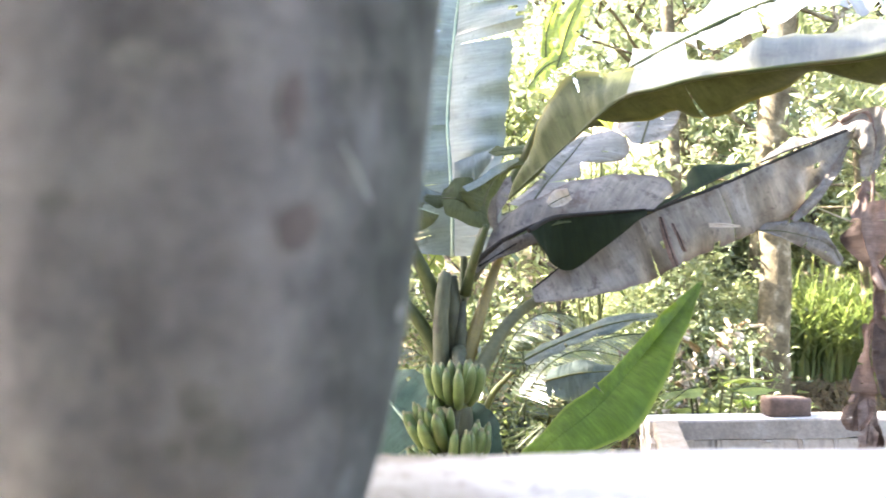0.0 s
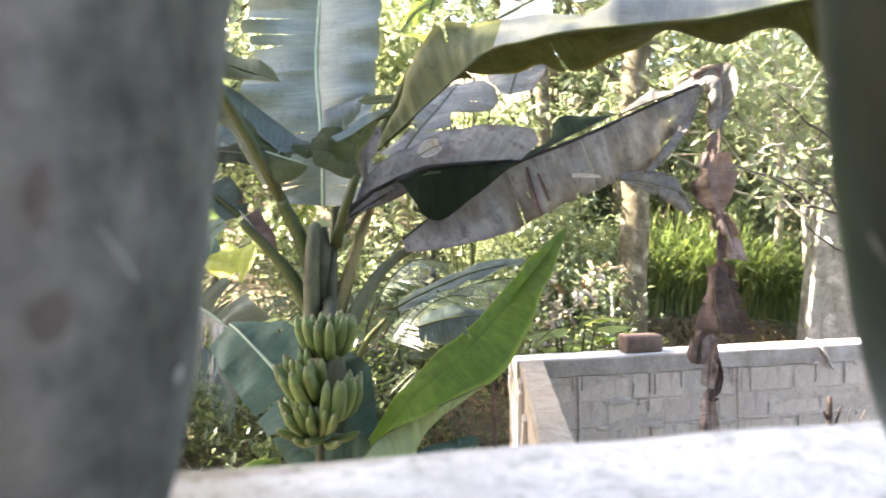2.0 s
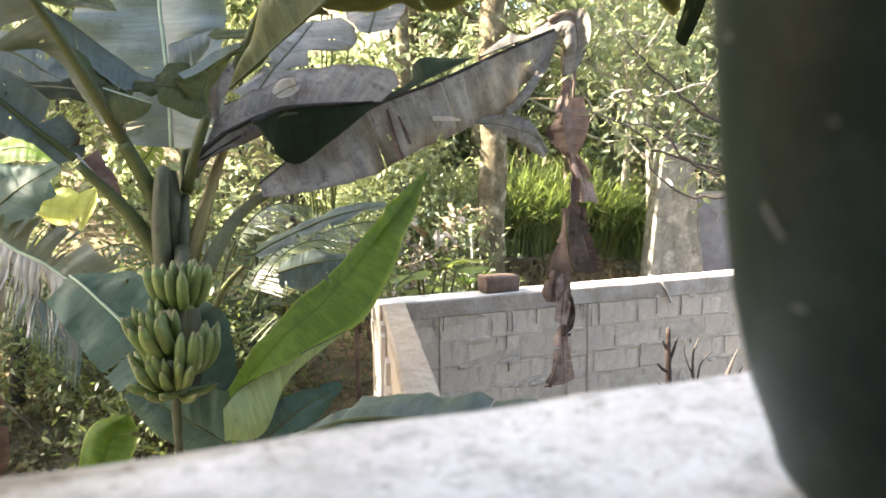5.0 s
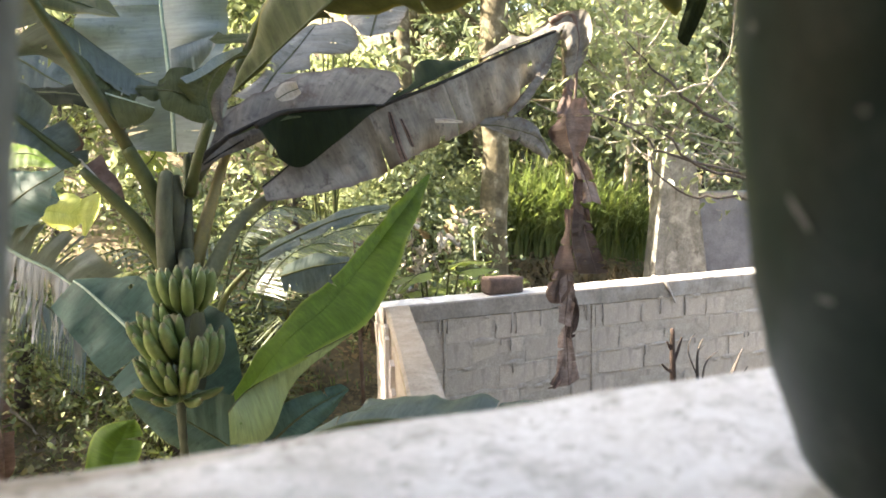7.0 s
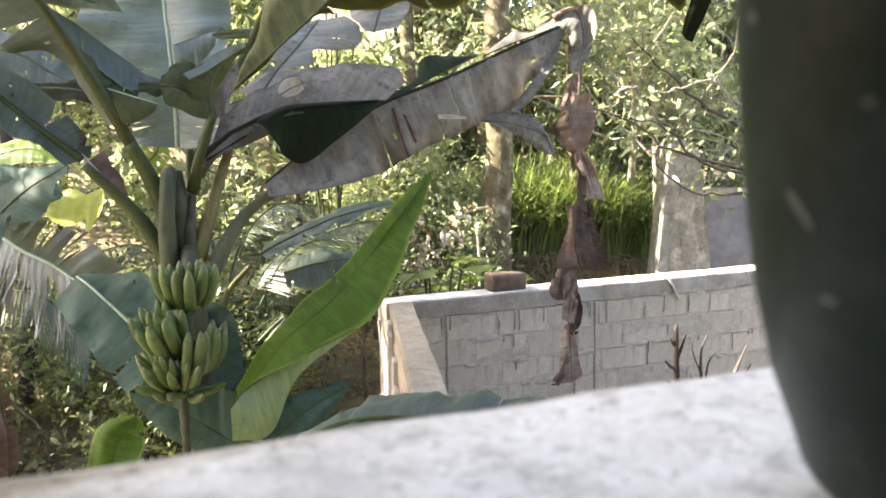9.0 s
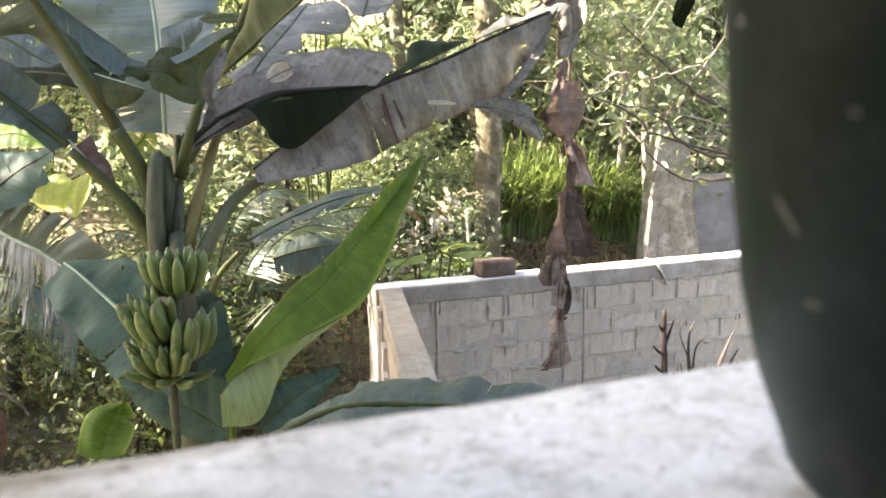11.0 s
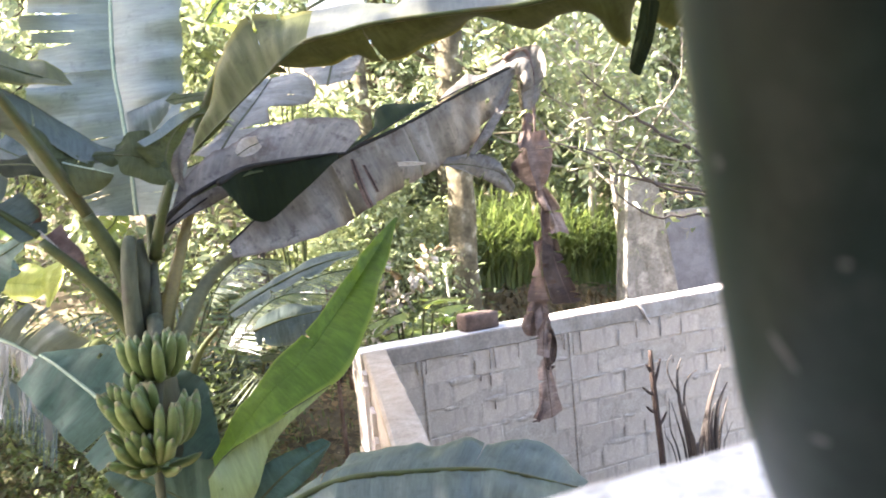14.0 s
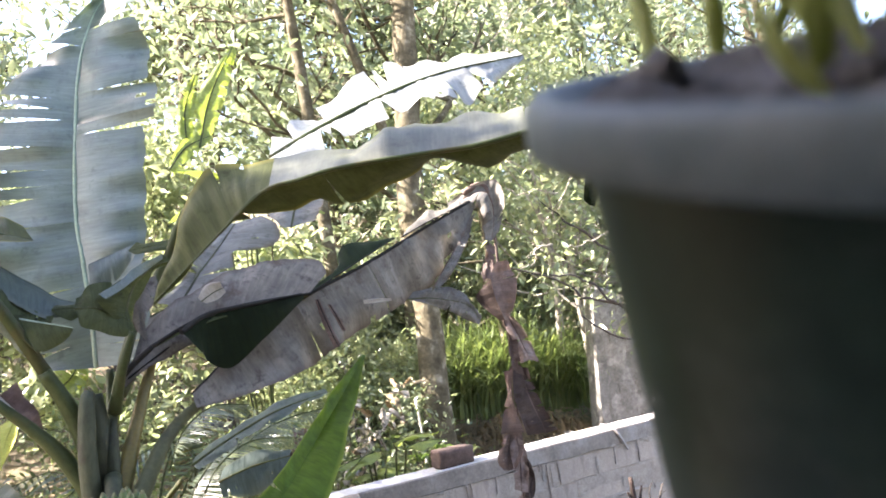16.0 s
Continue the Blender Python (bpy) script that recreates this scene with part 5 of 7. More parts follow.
sheet_leaf(dead, [(2.17, 3.95, 2.99), (2.12, 3.93, 2.86), (2.10, 3.92, 2.79)],
           [(2.14, 3.95, 2.98), (2.09, 3.93, 2.86), (2.07, 3.92, 2.79)],
           [(2.19, 3.93, 2.97), (2.15, 3.91, 2.85), (2.11, 3.90, 2.78)],
           BROWN, BROWN, 203, (1, 1), 0.02, (0.2, 0.2), 0.016, (0.005, 0.004, 0.002), 0.02, "narrow curled fold of dead leaf", "fold")
sheet_leaf(dead, [(2.23, 3.98, 2.56), (2.26, 3.95, 2.45), (2.30, 3.92, 2.29)],
           [(2.19, 3.97, 2.56), (2.20, 3.94, 2.44), (2.24, 3.92, 2.28)],
           [(2.25, 3.95, 2.55), (2.30, 3.92, 2.45), (2.35, 3.90, 2.27)],
           DEAD_PINK, BROWN, 204, (1, 1), 0.02, (0.14, -0.16), 0.016, (0.005, 0.004, 0.002), 0.02, "twisted strap of dead leaf", "fold")
sheet_leaf(dead, [(2.22, 3.95, 2.47), (2.19, 3.93, 2.36), (2.20, 3.92, 2.23)],
           [(2.19, 3.95, 2.47), (2.17, 3.93, 2.36), (2.15, 3.92, 2.24)],
           [(2.25, 3.93, 2.46), (2.23, 3.91, 2.34), (2.24, 3.90, 2.21)],
           BROWN, BROWN, 205, (1, 1), 0.02, (0.16, -0.12), 0.016, (0.005, 0.004, 0.002), 0.02, "twisted strap of dead leaf", "fold")
sheet_leaf(dead, [(2.17, 3.92, 2.25), (2.14, 3.90, 2.09), (2.17, 3.88, 1.90)],
           [(2.13, 3.94, 2.25), (2.12, 3.94, 2.12), (2.06, 3.93, 1.97), (2.04, 3.92, 1.91)],
           (),
           BROWN, BROWN, 206, (1, 0), 0.01, (0.03, 0), 0.012, (0.004, 0.003, 0.002), 0.012, "brown hanging fold of dead leaf", "fold")
sheet_leaf(dead, [(2.17, 3.91, 2.25), (2.15, 3.89, 2.09), (2.18, 3.87, 1.90)],
           [(2.24, 3.94, 2.25), (2.29, 3.94, 2.15), (2.31, 3.93, 2.05), (2.37, 3.91, 1.89)],
           (),
           DARK_DEAD, BROWN, 214, (7, 0), 0.025, (0.06, 0), 0.03, (0.003, 0.003, 0.002), 0.02, "dark shredded skirt of dead leaf", "fold")
sheet_leaf(dead, [(2.23, 3.93, 2.26), (2.25, 3.90, 2.08), (2.31, 3.87, 1.87)],
           [(2.20, 3.92, 2.24), (2.18, 3.90, 2.07), (2.18, 3.88, 1.88)],
           [(2.27, 3.90, 2.25), (2.29, 3.87, 2.09), (2.37, 3.84, 1.88)],
           DARK_DEAD, BROWN, 207, (4, 5), 0.02, (0.14, -0.16), 0.016, (0.005, 0.004, 0.002), 0.02, "dark shredded fold of dead leaf", "fold")
sheet_leaf(dead, [(2.12, 3.92, 1.91), (2.06, 3.90, 1.80), (2.05, 3.89, 1.71)],
           [(2.06, 3.92, 1.90), (1.99, 3.90, 1.79), (2.01, 3.89, 1.72)],
           [(2.17, 3.90, 1.90), (2.15, 3.87, 1.81), (2.08, 3.86, 1.72)],
           BROWN, BROWN, 208, (1, 1), 0.02, (0.14, -0.16), 0.016, (0.005, 0.004, 0.002), 0.02, "brown crumpled fold of dead leaf", "fold")
sheet_leaf(dead, [(2.13, 3.90, 1.88), (2.12, 3.88, 1.75), (2.09, 3.86, 1.59)],
           [(2.08, 3.90, 1.85), (2.06, 3.88, 1.74), (2.05, 3.86, 1.61)],
           [(2.16, 3.88, 1.85), (2.16, 3.86, 1.74), (2.12, 3.84, 1.58)],
           DEAD_PINK, BROWN, 209, (1, 1), 0.02, (0.12, -0.12), 0.016, (0.005, 0.004, 0.002), 0.02, "pinkish strap of dead leaf", "fold")
sheet_leaf(dead, [(2.16, 3.90, 1.77), (2.16, 3.88, 1.65), (2.13, 3.86, 1.50)],
           [(2.13, 3.90, 1.76), (2.13, 3.88, 1.65), (2.10, 3.86, 1.52)],
           [(2.17, 3.88, 1.75), (2.19, 3.86, 1.65), (2.15, 3.84, 1.52)],
           DARK_DEAD, BROWN, 210, (1, 1), 0.02, (0.18, -0.15), 0.016, (0.005, 0.004, 0.002), 0.02, "dark curled strip of dead leaf", "fold")
sheet_leaf(dead, [(2.11, 3.88, 1.58), (2.11, 3.86, 1.42), (2.11, 3.84, 1.23)],
           [(2.08, 3.88, 1.56), (2.05, 3.86, 1.41), (2.02, 3.84, 1.23)],
           [(2.13, 3.86, 1.55), (2.15, 3.84, 1.41), (2.17, 3.82, 1.27)],
           DEAD_PINK, BROWN, 211, (1, 1), 0.02, (0.12, -0.14), 0.016, (0.005, 0.004, 0.002), 0.02, "skirt-like lowest fold of dead leaf", "fold")
sheet_leaf(dead, [(2.08, 3.86, 1.36), (2.04, 3.84, 1.29), (2.00, 3.83, 1.23)],
           [(2.06, 3.86, 1.35), (2.02, 3.84, 1.30), (1.97, 3.83, 1.23)],
           [(2.09, 3.84, 1.35), (2.06, 3.82, 1.28), (2.01, 3.81, 1.23)],
           BROWN, BROWN, 212, (1, 1), 0.02, (0.15, -0.10), 0.016, (0.005, 0.004, 0.002), 0.02, "shredded end of dead leaf", "fold")


# ---- fruit ----
def finger_mesh(name, length, radius, bend):
    """A finger that grows up along z from its neck and leans over to +x, with flattened sides and a narrow tip."""
    n, sides = 14, 8
    pts_ = []
    for i in range(n + 1):
        q = bend * (1 - i / n)
        pts_.append((pts_[-1] if i else Vector((0, 0, 0))) + (Vector((math.sin(q), 0, math.cos(q))) * length / n if i else Vector((0, 0, 0))))
    rad = [radius * r for r in lerp_list([0.50, 0.66, 0.90, 1.0, 1.03, 1.04, 1.03, 1.01, 0.97, 0.90, 0.76, 0.50, 0.22], n)]
    v, f = tube_lists(pts_, rad, sides)
    ring = [1.05, 0.90, 1.04, 0.90, 1.05, 0.89, 1.06, 0.91]
    v = [pts_[k // sides] + (q - pts_[k // sides]) * ring[k % sides] for k, q in enumerate(v)]
    me = bpy.data.meshes.new(name)
    me.from_pydata([tuple(q) for q in v], [], f)
    me.polygons.foreach_set("use_smooth", [True] * len(me.polygons))
    me.materials.append(FRUIT), me.materials.append(FRUIT_TIP)
    for p in me.polygons:
        if min(k // sides for k in p.vertices) >= n - 1:
            p.material_index = 1
    return me


def build_bunch():
    e = thing("banana_bunch", (0.02, 3.05, 2.2), "hanging bunch of unripe green bananas in several tiers", "banana bunch")
    line = curve_through([(0.05, 3.27, 2.20), (0.05, 3.17, 2.19), (0.045, 3.10, 2.08), (0.02, 3.05, 1.9), (0.0, 3.03, 1.7), (0.0, 3.01, 1.52), (0.0, 3.0, 1.42)], 40)
    tube("stalk", line, lerp_list([0.03, 0.03, 0.027, 0.022, 0.018, 0.016, 0.015], 40), STEM, e, 9, rough=0.16)
    meshes = [finger_mesh("banana", l, r, b) for l, r, b in ((0.182, 0.0225, 0.6), (0.172, 0.0220, 0.4), (0.178, 0.0230, 0.75), (0.166, 0.0215, 0.5))]
    rng = random.Random(6)
    # height of the necks, distance from the stalk, span of directions, fingers, size, outward lean
    tiers = ((2.01, 0.052, (-3.1, 0.3), 7, 1.0, 0.10), (2.05, 0.025, (-2.8, -0.2), 5, 0.88, 0.04),
             (1.83, 0.075, (-3.6, -1.75), 8, 1.06, 0.36), (1.87, 0.052, (-3.5, -1.8), 6, 1.0, 0.26), (1.91, 0.034, (-3.2, -1.4), 5, 0.90, 0.15),
             (1.785, 0.090, (-1.6, 0.35), 7, 1.02, 0.12), (1.825, 0.064, (-1.5, 0.3), 5, 0.92, 0.08),
             (1.71, 0.062, (-3.8, -1.1), 9, 0.92, 0.50), (1.745, 0.045, (-3.5, -0.8), 7, 0.88, 0.34), (1.70, 0.042, (-3.7, -0.2), 6, 0.76, 0.95))
    for z, reach, (a0, a1), count, size, lean in tiers:
        k = min(range(12, 41), key=lambda i: abs(line[i].z - z))
        for i in range(count):
            a = a0 + (a1 - a0) * (i + 0.5) / count + rng.uniform(-0.09, 0.09)
            out = Vector((math.cos(a), math.sin(a), 0))
            ob = link_mesh("banana", rng.choice(meshes), None, e)
            m = Matrix.Translation(line[k] + out * reach * rng.uniform(0.9, 1.1) + UPV * rng.uniform(-0.012, 0.012)) @ Matrix.Rotation(a + rng.uniform(-0.12, 0.12), 4, "Z") @ Matrix.Rotation(lean + rng.uniform(-0.07, 0.07), 4, "Y")
            ob.matrix_basis = m @ Matrix.Rotation(rng.uniform(-0.25, 0.25), 4, "Z") @ Matrix.Scale(size * rng.uniform(0.92, 1.06), 4)
        crown = tube_lists([line[k] + Vector((math.cos(a0 + (a1 - a0) * i / 8), math.sin(a0 + (a1 - a0) * i / 8), -0.05)) * reach * 0.8 for i in range(9)], 0.013, 7)
        from_lists("cluster_base", crown[0], crown[1], FRUIT, e)


build_bunch()


# ---- trees, bushes and undergrowth ----
def leaf_cloud(name, centres, size, mat, parent, seed, per=10, spread=0.12, droop=0.5, ratio=0.35, label=""):
    """Many small folded leaves round the given points, as one mesh."""
    rng = np.random.default_rng(seed)
    c = np.repeat(np.array([tuple(p) for p in centres]), per, axis=0)
    n = len(c)
    c = c + rng.normal(0, spread, (n, 3))
    along = rng.normal(0, 1, (n, 3))
    along[:, 2] = along[:, 2] * 0.6 - droop
    along /= np.linalg.norm(along, axis=1)[:, None]
    nor = rng.normal(0, 0.7, (n, 3)) + np.array((0, 0, 1.0))
    sidev = np.cross(along, nor)
    sidev /= np.linalg.norm(sidev, axis=1)[:, None] + 1e-9
    up = np.cross(sidev, along)
    ln = (size * rng.uniform(0.55, 1.3, n))[:, None]
    w = ln * ratio * 0.5
    rim = [(0.0, 0.0), (0.16, -0.72), (0.42, -1.0), (0.72, -0.68), (1.0, 0.0), (0.72, 0.68), (0.42, 1.0), (0.16, 0.72)]
    v = np.stack([c + along * ln * 0.45] + [c + along * ln * a + sidev * w * b + up * (w * 0.35 * abs(b) - ln * 0.14 * a * a) for a, b in rim], 1).reshape(-1, 3)
    base = np.arange(n)[:, None] * 9
    f = np.stack([base + np.array((0, 1 + k, 1 + (k + 1) % 8)) for k in range(8)], 1).reshape(-1, 3)
    me = bpy.data.meshes.new(name)
    me.vertices.add(len(v)), me.loops.add(f.size), me.polygons.add(len(f))
    me.vertices.foreach_set("co", v.ravel())
    me.loops.foreach_set("vertex_index", f.ravel())
    me.polygons.foreach_set("loop_start", np.arange(0, f.size, 3))
    me.update(calc_edges=True)
    return link_mesh(name, me, mat, parent, label)


def kinked(points, n, amount, seed):
    """A line through the points that bends at uneven knots, as twigs do."""
    rng = random.Random(seed)
    line = curve_through(points, n)
    return [p if i in (0, n) else p + Vector((rng.uniform(-1, 1), rng.uniform(-1, 1), rng.uniform(-1, 1))) * amount for i, p in enumerate(line)]


def limbs(rng, start, way, length, radius, depth, out, ends, bend=0.25, split=3):
    """Branches that fork: lines with radii into out, leaf points into ends."""
    n = 7
    p, d = Vector(start), Vector(way).normalized()
    line = [p.copy()]
    for i in range(n):
        d = (d + Vector([rng.gauss(0, bend * 0.4) for _ in range(3)]) + UPV * 0.03).normalized()
        p = p + d * length / n
        line.append(p.copy())
        if depth == 0 or (depth == 1 and i > 2):
            ends.append(p.copy())
    out.append((line, lerp_list([radius, radius * 0.55], n)))
    if depth:
        for k in range(split):
            at = line[rng.randint(3, n)]
            w = (d + Vector((rng.gauss(0, 0.75), rng.gauss(0, 0.75), rng.gauss(0.1, 0.5)))).normalized()
            limbs(rng, at, w, length * rng.uniform(0.5, 0.75), radius * 0.5, depth - 1, out, ends, bend, split)


def woody(name, at, trunk, radii, label, category, seed, mat, leaf_mat, leaf, per, fork_from=0.45, n_limbs=7, limb_len=1.6, depth=2, spread=0.16, group="", split=3, way_bias=(0, 0, 0.4), rough=0.06, lower=()):
    """A tree or shrub: tapered trunk, forking limbs, a crown of small leaves."""
    rng = random.Random(seed)
    e = thing(name, at, label, category, group)
    base = Vector(at)
    line = curve_through([base + Vector(q) for q in trunk], 36)
    r = lerp_list(radii, 36)
    tube("trunk", line, r, mat, e, 12, rough=rough, seed=seed)
    out, ends = [], []
    for k in range(n_limbs):
        i = int((fork_from + (1 - fork_from) * (k + rng.random()) / n_limbs) * 36)
        i = min(36, i)
        a = rng.uniform(0, 6.28)
        w = Vector((math.cos(a), math.sin(a), 0)) + Vector(way_bias) + Vector((0, 0, rng.uniform(-0.2, 0.5)))
        limbs(rng, line[i], w, limb_len * rng.uniform(0.7, 1.2), max(0.008, r[i] * 0.42), depth, out, ends, split=split)
    for at_, w, ln in lower:
        limbs(rng, base + Vector(at_), w, ln, 0.02, depth, out, ends, split=split)
    verts, faces = [], []
    for ln, rr in out:
        v, f = tube_lists(ln, rr, 5, cap=False)
        o = len(verts)
        verts += v
        faces += [tuple(q + o for q in g) for g in f]
    from_lists("twig_work", verts, faces, mat, e)
    leaf_cloud("crown", ends, leaf * 0.88, leaf_mat, e, seed, per, spread)
    return e


def standing(x, y):
    return (x, y, ground_z(x, y) - 0.05)


# the pale trunk behind the wall
z0 = ground_z(3.1, 7.36)
woody("tree", (3.13, 7.34, z0 - 0.1), [(0, 0, 0), (0.0, 0.03, 0.6), (0.05, 0.12, 1.4), (0.10, 0.16, 2.1), (0.07, 0.18, 2.9), (0.15, 0.16, 4.0), (0.28, 0.14, 5.2), (0.4, 0.1, 7.0), (0.3, 0.0, 9.5)],
      [0.19, 0.165, 0.15, 0.145, 0.15, 0.135, 0.125, 0.11, 0.06], "pale mottled tree trunk standing behind the block wall", "tree", 31, BARK, CANOPY, 0.16, 5, 0.62, 7, 1.8, 2, 0.25, "trees")

# leafy bush whose bare twigs reach over the pillar
woody("bush", standing(5.6, 8.6), [(0, 0, 0), (-0.1, -0.1, 0.9), (-0.2, -0.3, 1.7), (-0.4, -0.5, 2.6), (-0.5, -0.6, 3.3)], [0.06, 0.05, 0.04, 0.03, 0.015], "light-leaved bush with thin bare twigs", "bush", 41, TWIG, BUSH, 0.145, 5, 0.15, 11, 1.3, 2, 0.16, "bushes", 3)

rng_ = random.Random(77)
# taller shrubs close behind, whose leaves fill the middle of the view
for i, (x, y, h, s) in enumerate(((4.7, 10.0, 3.0, 0.9), (1.4, 8.7, 1.9, 0.8), (2.5, 9.4, 0.9, 0.6), (3.5, 10.3, 1.5, 0.7), (6.6, 9.6, 3.4, 1.0), (1.7, 10.0, 2.2, 0.8), (8.2, 9.0, 3.2, 1.0), (0.2, 10.2, 2.8, 1.0), (-1.4, 9.4, 2.3, 0.9), (3.4, 11.2, 3.6, 1.1),
                                   (5.4, 11.8, 3.8, 1.1), (7.8, 11.4, 3.8, 1.1), (-2.6, 11.0, 3.2, 1.0), (1.0, 12.2, 3.6, 1.1), (10.0, 11.0, 3.6, 1.1), (8.0, 10.2, 4.2, 1.2), (9.6, 12.6, 5.0, 1.4), (11.8, 12.2, 5.0, 1.4), (12.6, 14.5, 6.0, 1.6), (7.2, 13.4, 5.0, 1.4), (-4.2, 9.2, 2.6, 1.0), (-0.6, 12.8, 3.6, 1.1))):
    woody("bush", standing(x, y), [(0, 0, 0), (rng_.uniform(-.2, .2), rng_.uniform(-.2, .2), h * 0.5), (rng_.uniform(-.5, .5), rng_.uniform(-.4, .2), h)], [0.05, 0.035, 0.015],
          "leafy bush on the bank, lit from behind", "bush", 50 + i, DARK_BARK, BUSH if i % 3 else CANOPY, 0.155 + 0.06 * (y > 10), 5, 0.1, 7, 1.1 * s, 2, 0.2, "bushes")
woody("tree", standing(-1.3, 6.9), [(0, 0, 0), (0.1, 0, 1.5), (0.0, -0.1, 3.0), (0.1, 0.0, 4.6)], [0.06, 0.05, 0.04, 0.02], "small light-leaved tree at the foot of the bank", "tree", 47, DARK_BARK, BUSH, 0.15, 4, 0.45, 11, 1.0, 2, 0.16, "trees")
# fine-leaved shrub beside the pale trunk
for i, (x, y, h) in enumerate(((2.35, 7.9, 0.9), (1.9, 8.2, 1.2), (2.75, 8.6, 0.8))):
    woody("shrub", standing(x, y), [(0, 0, 0), (0.05, 0, h * 0.5), (0.1, -0.1, h)], [0.02, 0.015, 0.008], "fine-leaved sunlit shrub beside the tree trunk", "shrub", 300 + i, DARK_BARK, BUSH, 0.085, 9, 0.05, 10, 0.6, 2, 0.13, "shrubs")
for i, (x, y, h) in enumerate(((5.3, 9.9, 1.2), (4.1, 10.6, 1.5), (6.2, 10.3, 1.5))):
    woody("bush", standing(x, y), [(0, 0, 0), (0.05, 0, h * 0.5), (0.1, -0.1, h)], [0.04, 0.03, 0.012], "low leafy bush behind the tall grass", "bush", 320 + i, DARK_BARK, BUSH, 0.12, 7, 0.05, 11, 0.8, 2, 0.16, "bushes")
# slim leaning trunks beside the pale one
for i, (x, y, lean, top, r) in enumerate(((2.5, 8.2, -0.25, 6.5, 0.075), (3.5, 8.0, -1.1, 6.5, 0.06))):
    woody("tree", standing(x, y), [(0, 0, 0), (-0.05, 0, top * 0.4), (lean * 0.5, 0, top * 0.75), (lean, 0, top)], [r * 1.2, r, r * 0.9, r * 0.5], "slim leaning tree with mottled grey bark", "tree", 160 + i, BARK, CANOPY, 0.18, 4, 0.75, 5, 1.4, 1, 0.25, "trees")
# bare pale branches that reach over the pillar
for i, (x, y, h, way, sd) in enumerate(((7.2, 7.7, 2.0, (-1.2, -0.1, 0.1), 1), (7.0, 7.9, 2.4, (-1.2, -0.1, 0.3), 2), (4.7, 8.5, 2.9, (-0.5, -0.4, 0.1), 4), (7.4, 7.9, 2.7, (-1.2, -0.1, 0.05), 6), (5.6, 8.0, 2.2, (-0.9, -0.3, 0.4), 9))):
    woody("bush", standing(x, y), [(0, 0, 0), (-0.1, -0.05, h * 0.5), (-0.2, -0.1, h)], [0.05, 0.042, 0.034], "bare bush with pale twigs and few leaves", "bush", 170 + sd, TWIG if sd != 4 else BARK, BUSH, 0.17, 1, 0.6, 5, 1.9, 2, 0.1, "bushes", 2, way)
# low shady undergrowth
for i, (x, y, h) in enumerate(((0.3, 6.0, 0.9), (1.7, 7.4, 1.0), (-1.7, 6.4, 1.0), (-1.6, 8.4, 1.6), (-3.4, 6.8, 1.4), (-0.6, 6.6, 1.0), (-1.3, 7.4, 1.1), (0.0, 7.9, 1.3), (-2.2, 6.4, 1.0), (2.2, 6.6, 0.8), (-2.9, 7.8, 1.3), (-0.35, 5.75, 0.9), (-0.05, 6.5, 1.1), (0.75, 6.3, 0.9))):
    woody("shrub", standing(x, y), [(0, 0, 0), (0.05, 0, h * 0.5), (0.1, -0.1, h)], [0.02, 0.015, 0.008], "low dark-leaved shrub on the leaf-strewn bank", "shrub", 90 + i, DARK_BARK, SHADE_LEAF, 0.075, 10, 0.05, 9, 0.6, 1, 0.13, "shrubs")
# slim trees further up the hill
for i, (x, y, h, r, lean) in enumerate(((3.35, 10.4, 8.5, 0.10, -0.6), (3.75, 9.4, 9.0, 0.09, 0.8), (7.9, 12.6, 10, 0.09, 0.2), (8.6, 13.5, 11, 0.08, -0.3), (1.6, 13.5, 9, 0.11, 0.4), (5.2, 14.5, 11, 0.13, -0.2), (-1.5, 14.5, 10, 0.14, 0.3),
                                         (-4.5, 13.5, 9, 0.13, 0.4), (10.5, 14.0, 11, 0.12, 0.2), (6.8, 17.5, 12, 0.15, 0.3), (2.8, 18.0, 12, 0.15, -0.3), (-2.2, 19.0, 12, 0.16, 0.2), (11.5, 18.5, 12, 0.15, 0.0), (-7.5, 16.0, 11, 0.15, 0.3), (15, 15, 11, 0.15, -0.4), (9.2, 7.8, 7.5, 0.09, 0.3), (11.2, 9.4, 8.5, 0.1, -0.3), (13.0, 10.6, 9, 0.12, 0.2), (12.6, 7.4, 8, 0.1, 0.2))):
    woody("tree", standing(x, y), [(0, 0, 0), (lean * 0.2, 0, h * 0.3), (lean * 0.6, 0.1, h * 0.6), (lean, 0.2, h)], [r * 1.2, r, r * 0.8, r * 0.3], "slim forest tree with a light airy crown", "tree", 120 + i,
          PALE_WOOD if i in (2, 3) else BARK, CANOPY, 0.2 if y < 16 else 0.3, 3, 0.35, 8, 1.9, 2, 0.3, "trees")


# two dense unseen trees beside the slope, added to shade balcony and banana plant
woody("tree", standing(-9.3, 3.0), [(0, 0, 0), (0.1, 0, 4), (0.0, 0.1, 8), (0.1, 0.0, 11.6)], [0.3, 0.25, 0.2, 0.1], "unseen tall tree, dense crown added to shade the balcony", "tree", 200, BARK, CANOPY, 0.3, 22, 0.62, 14, 2.2, 2, 0.45, "trees")
woody("tree", standing(-7.9, 5.9), [(0, 0, 0), (0.1, 0, 3), (0.0, 0.2, 6), (0.1, 0.4, 10.4)], [0.22, 0.2, 0.16, 0.08], "unseen flat-crowned tree added to shade the banana plant", "tree", 201, BARK, CANOPY, 0.28, 16, 0.985, 18, 0.85, 1, 0.22, "trees", way_bias=(0, 0, -0.1))


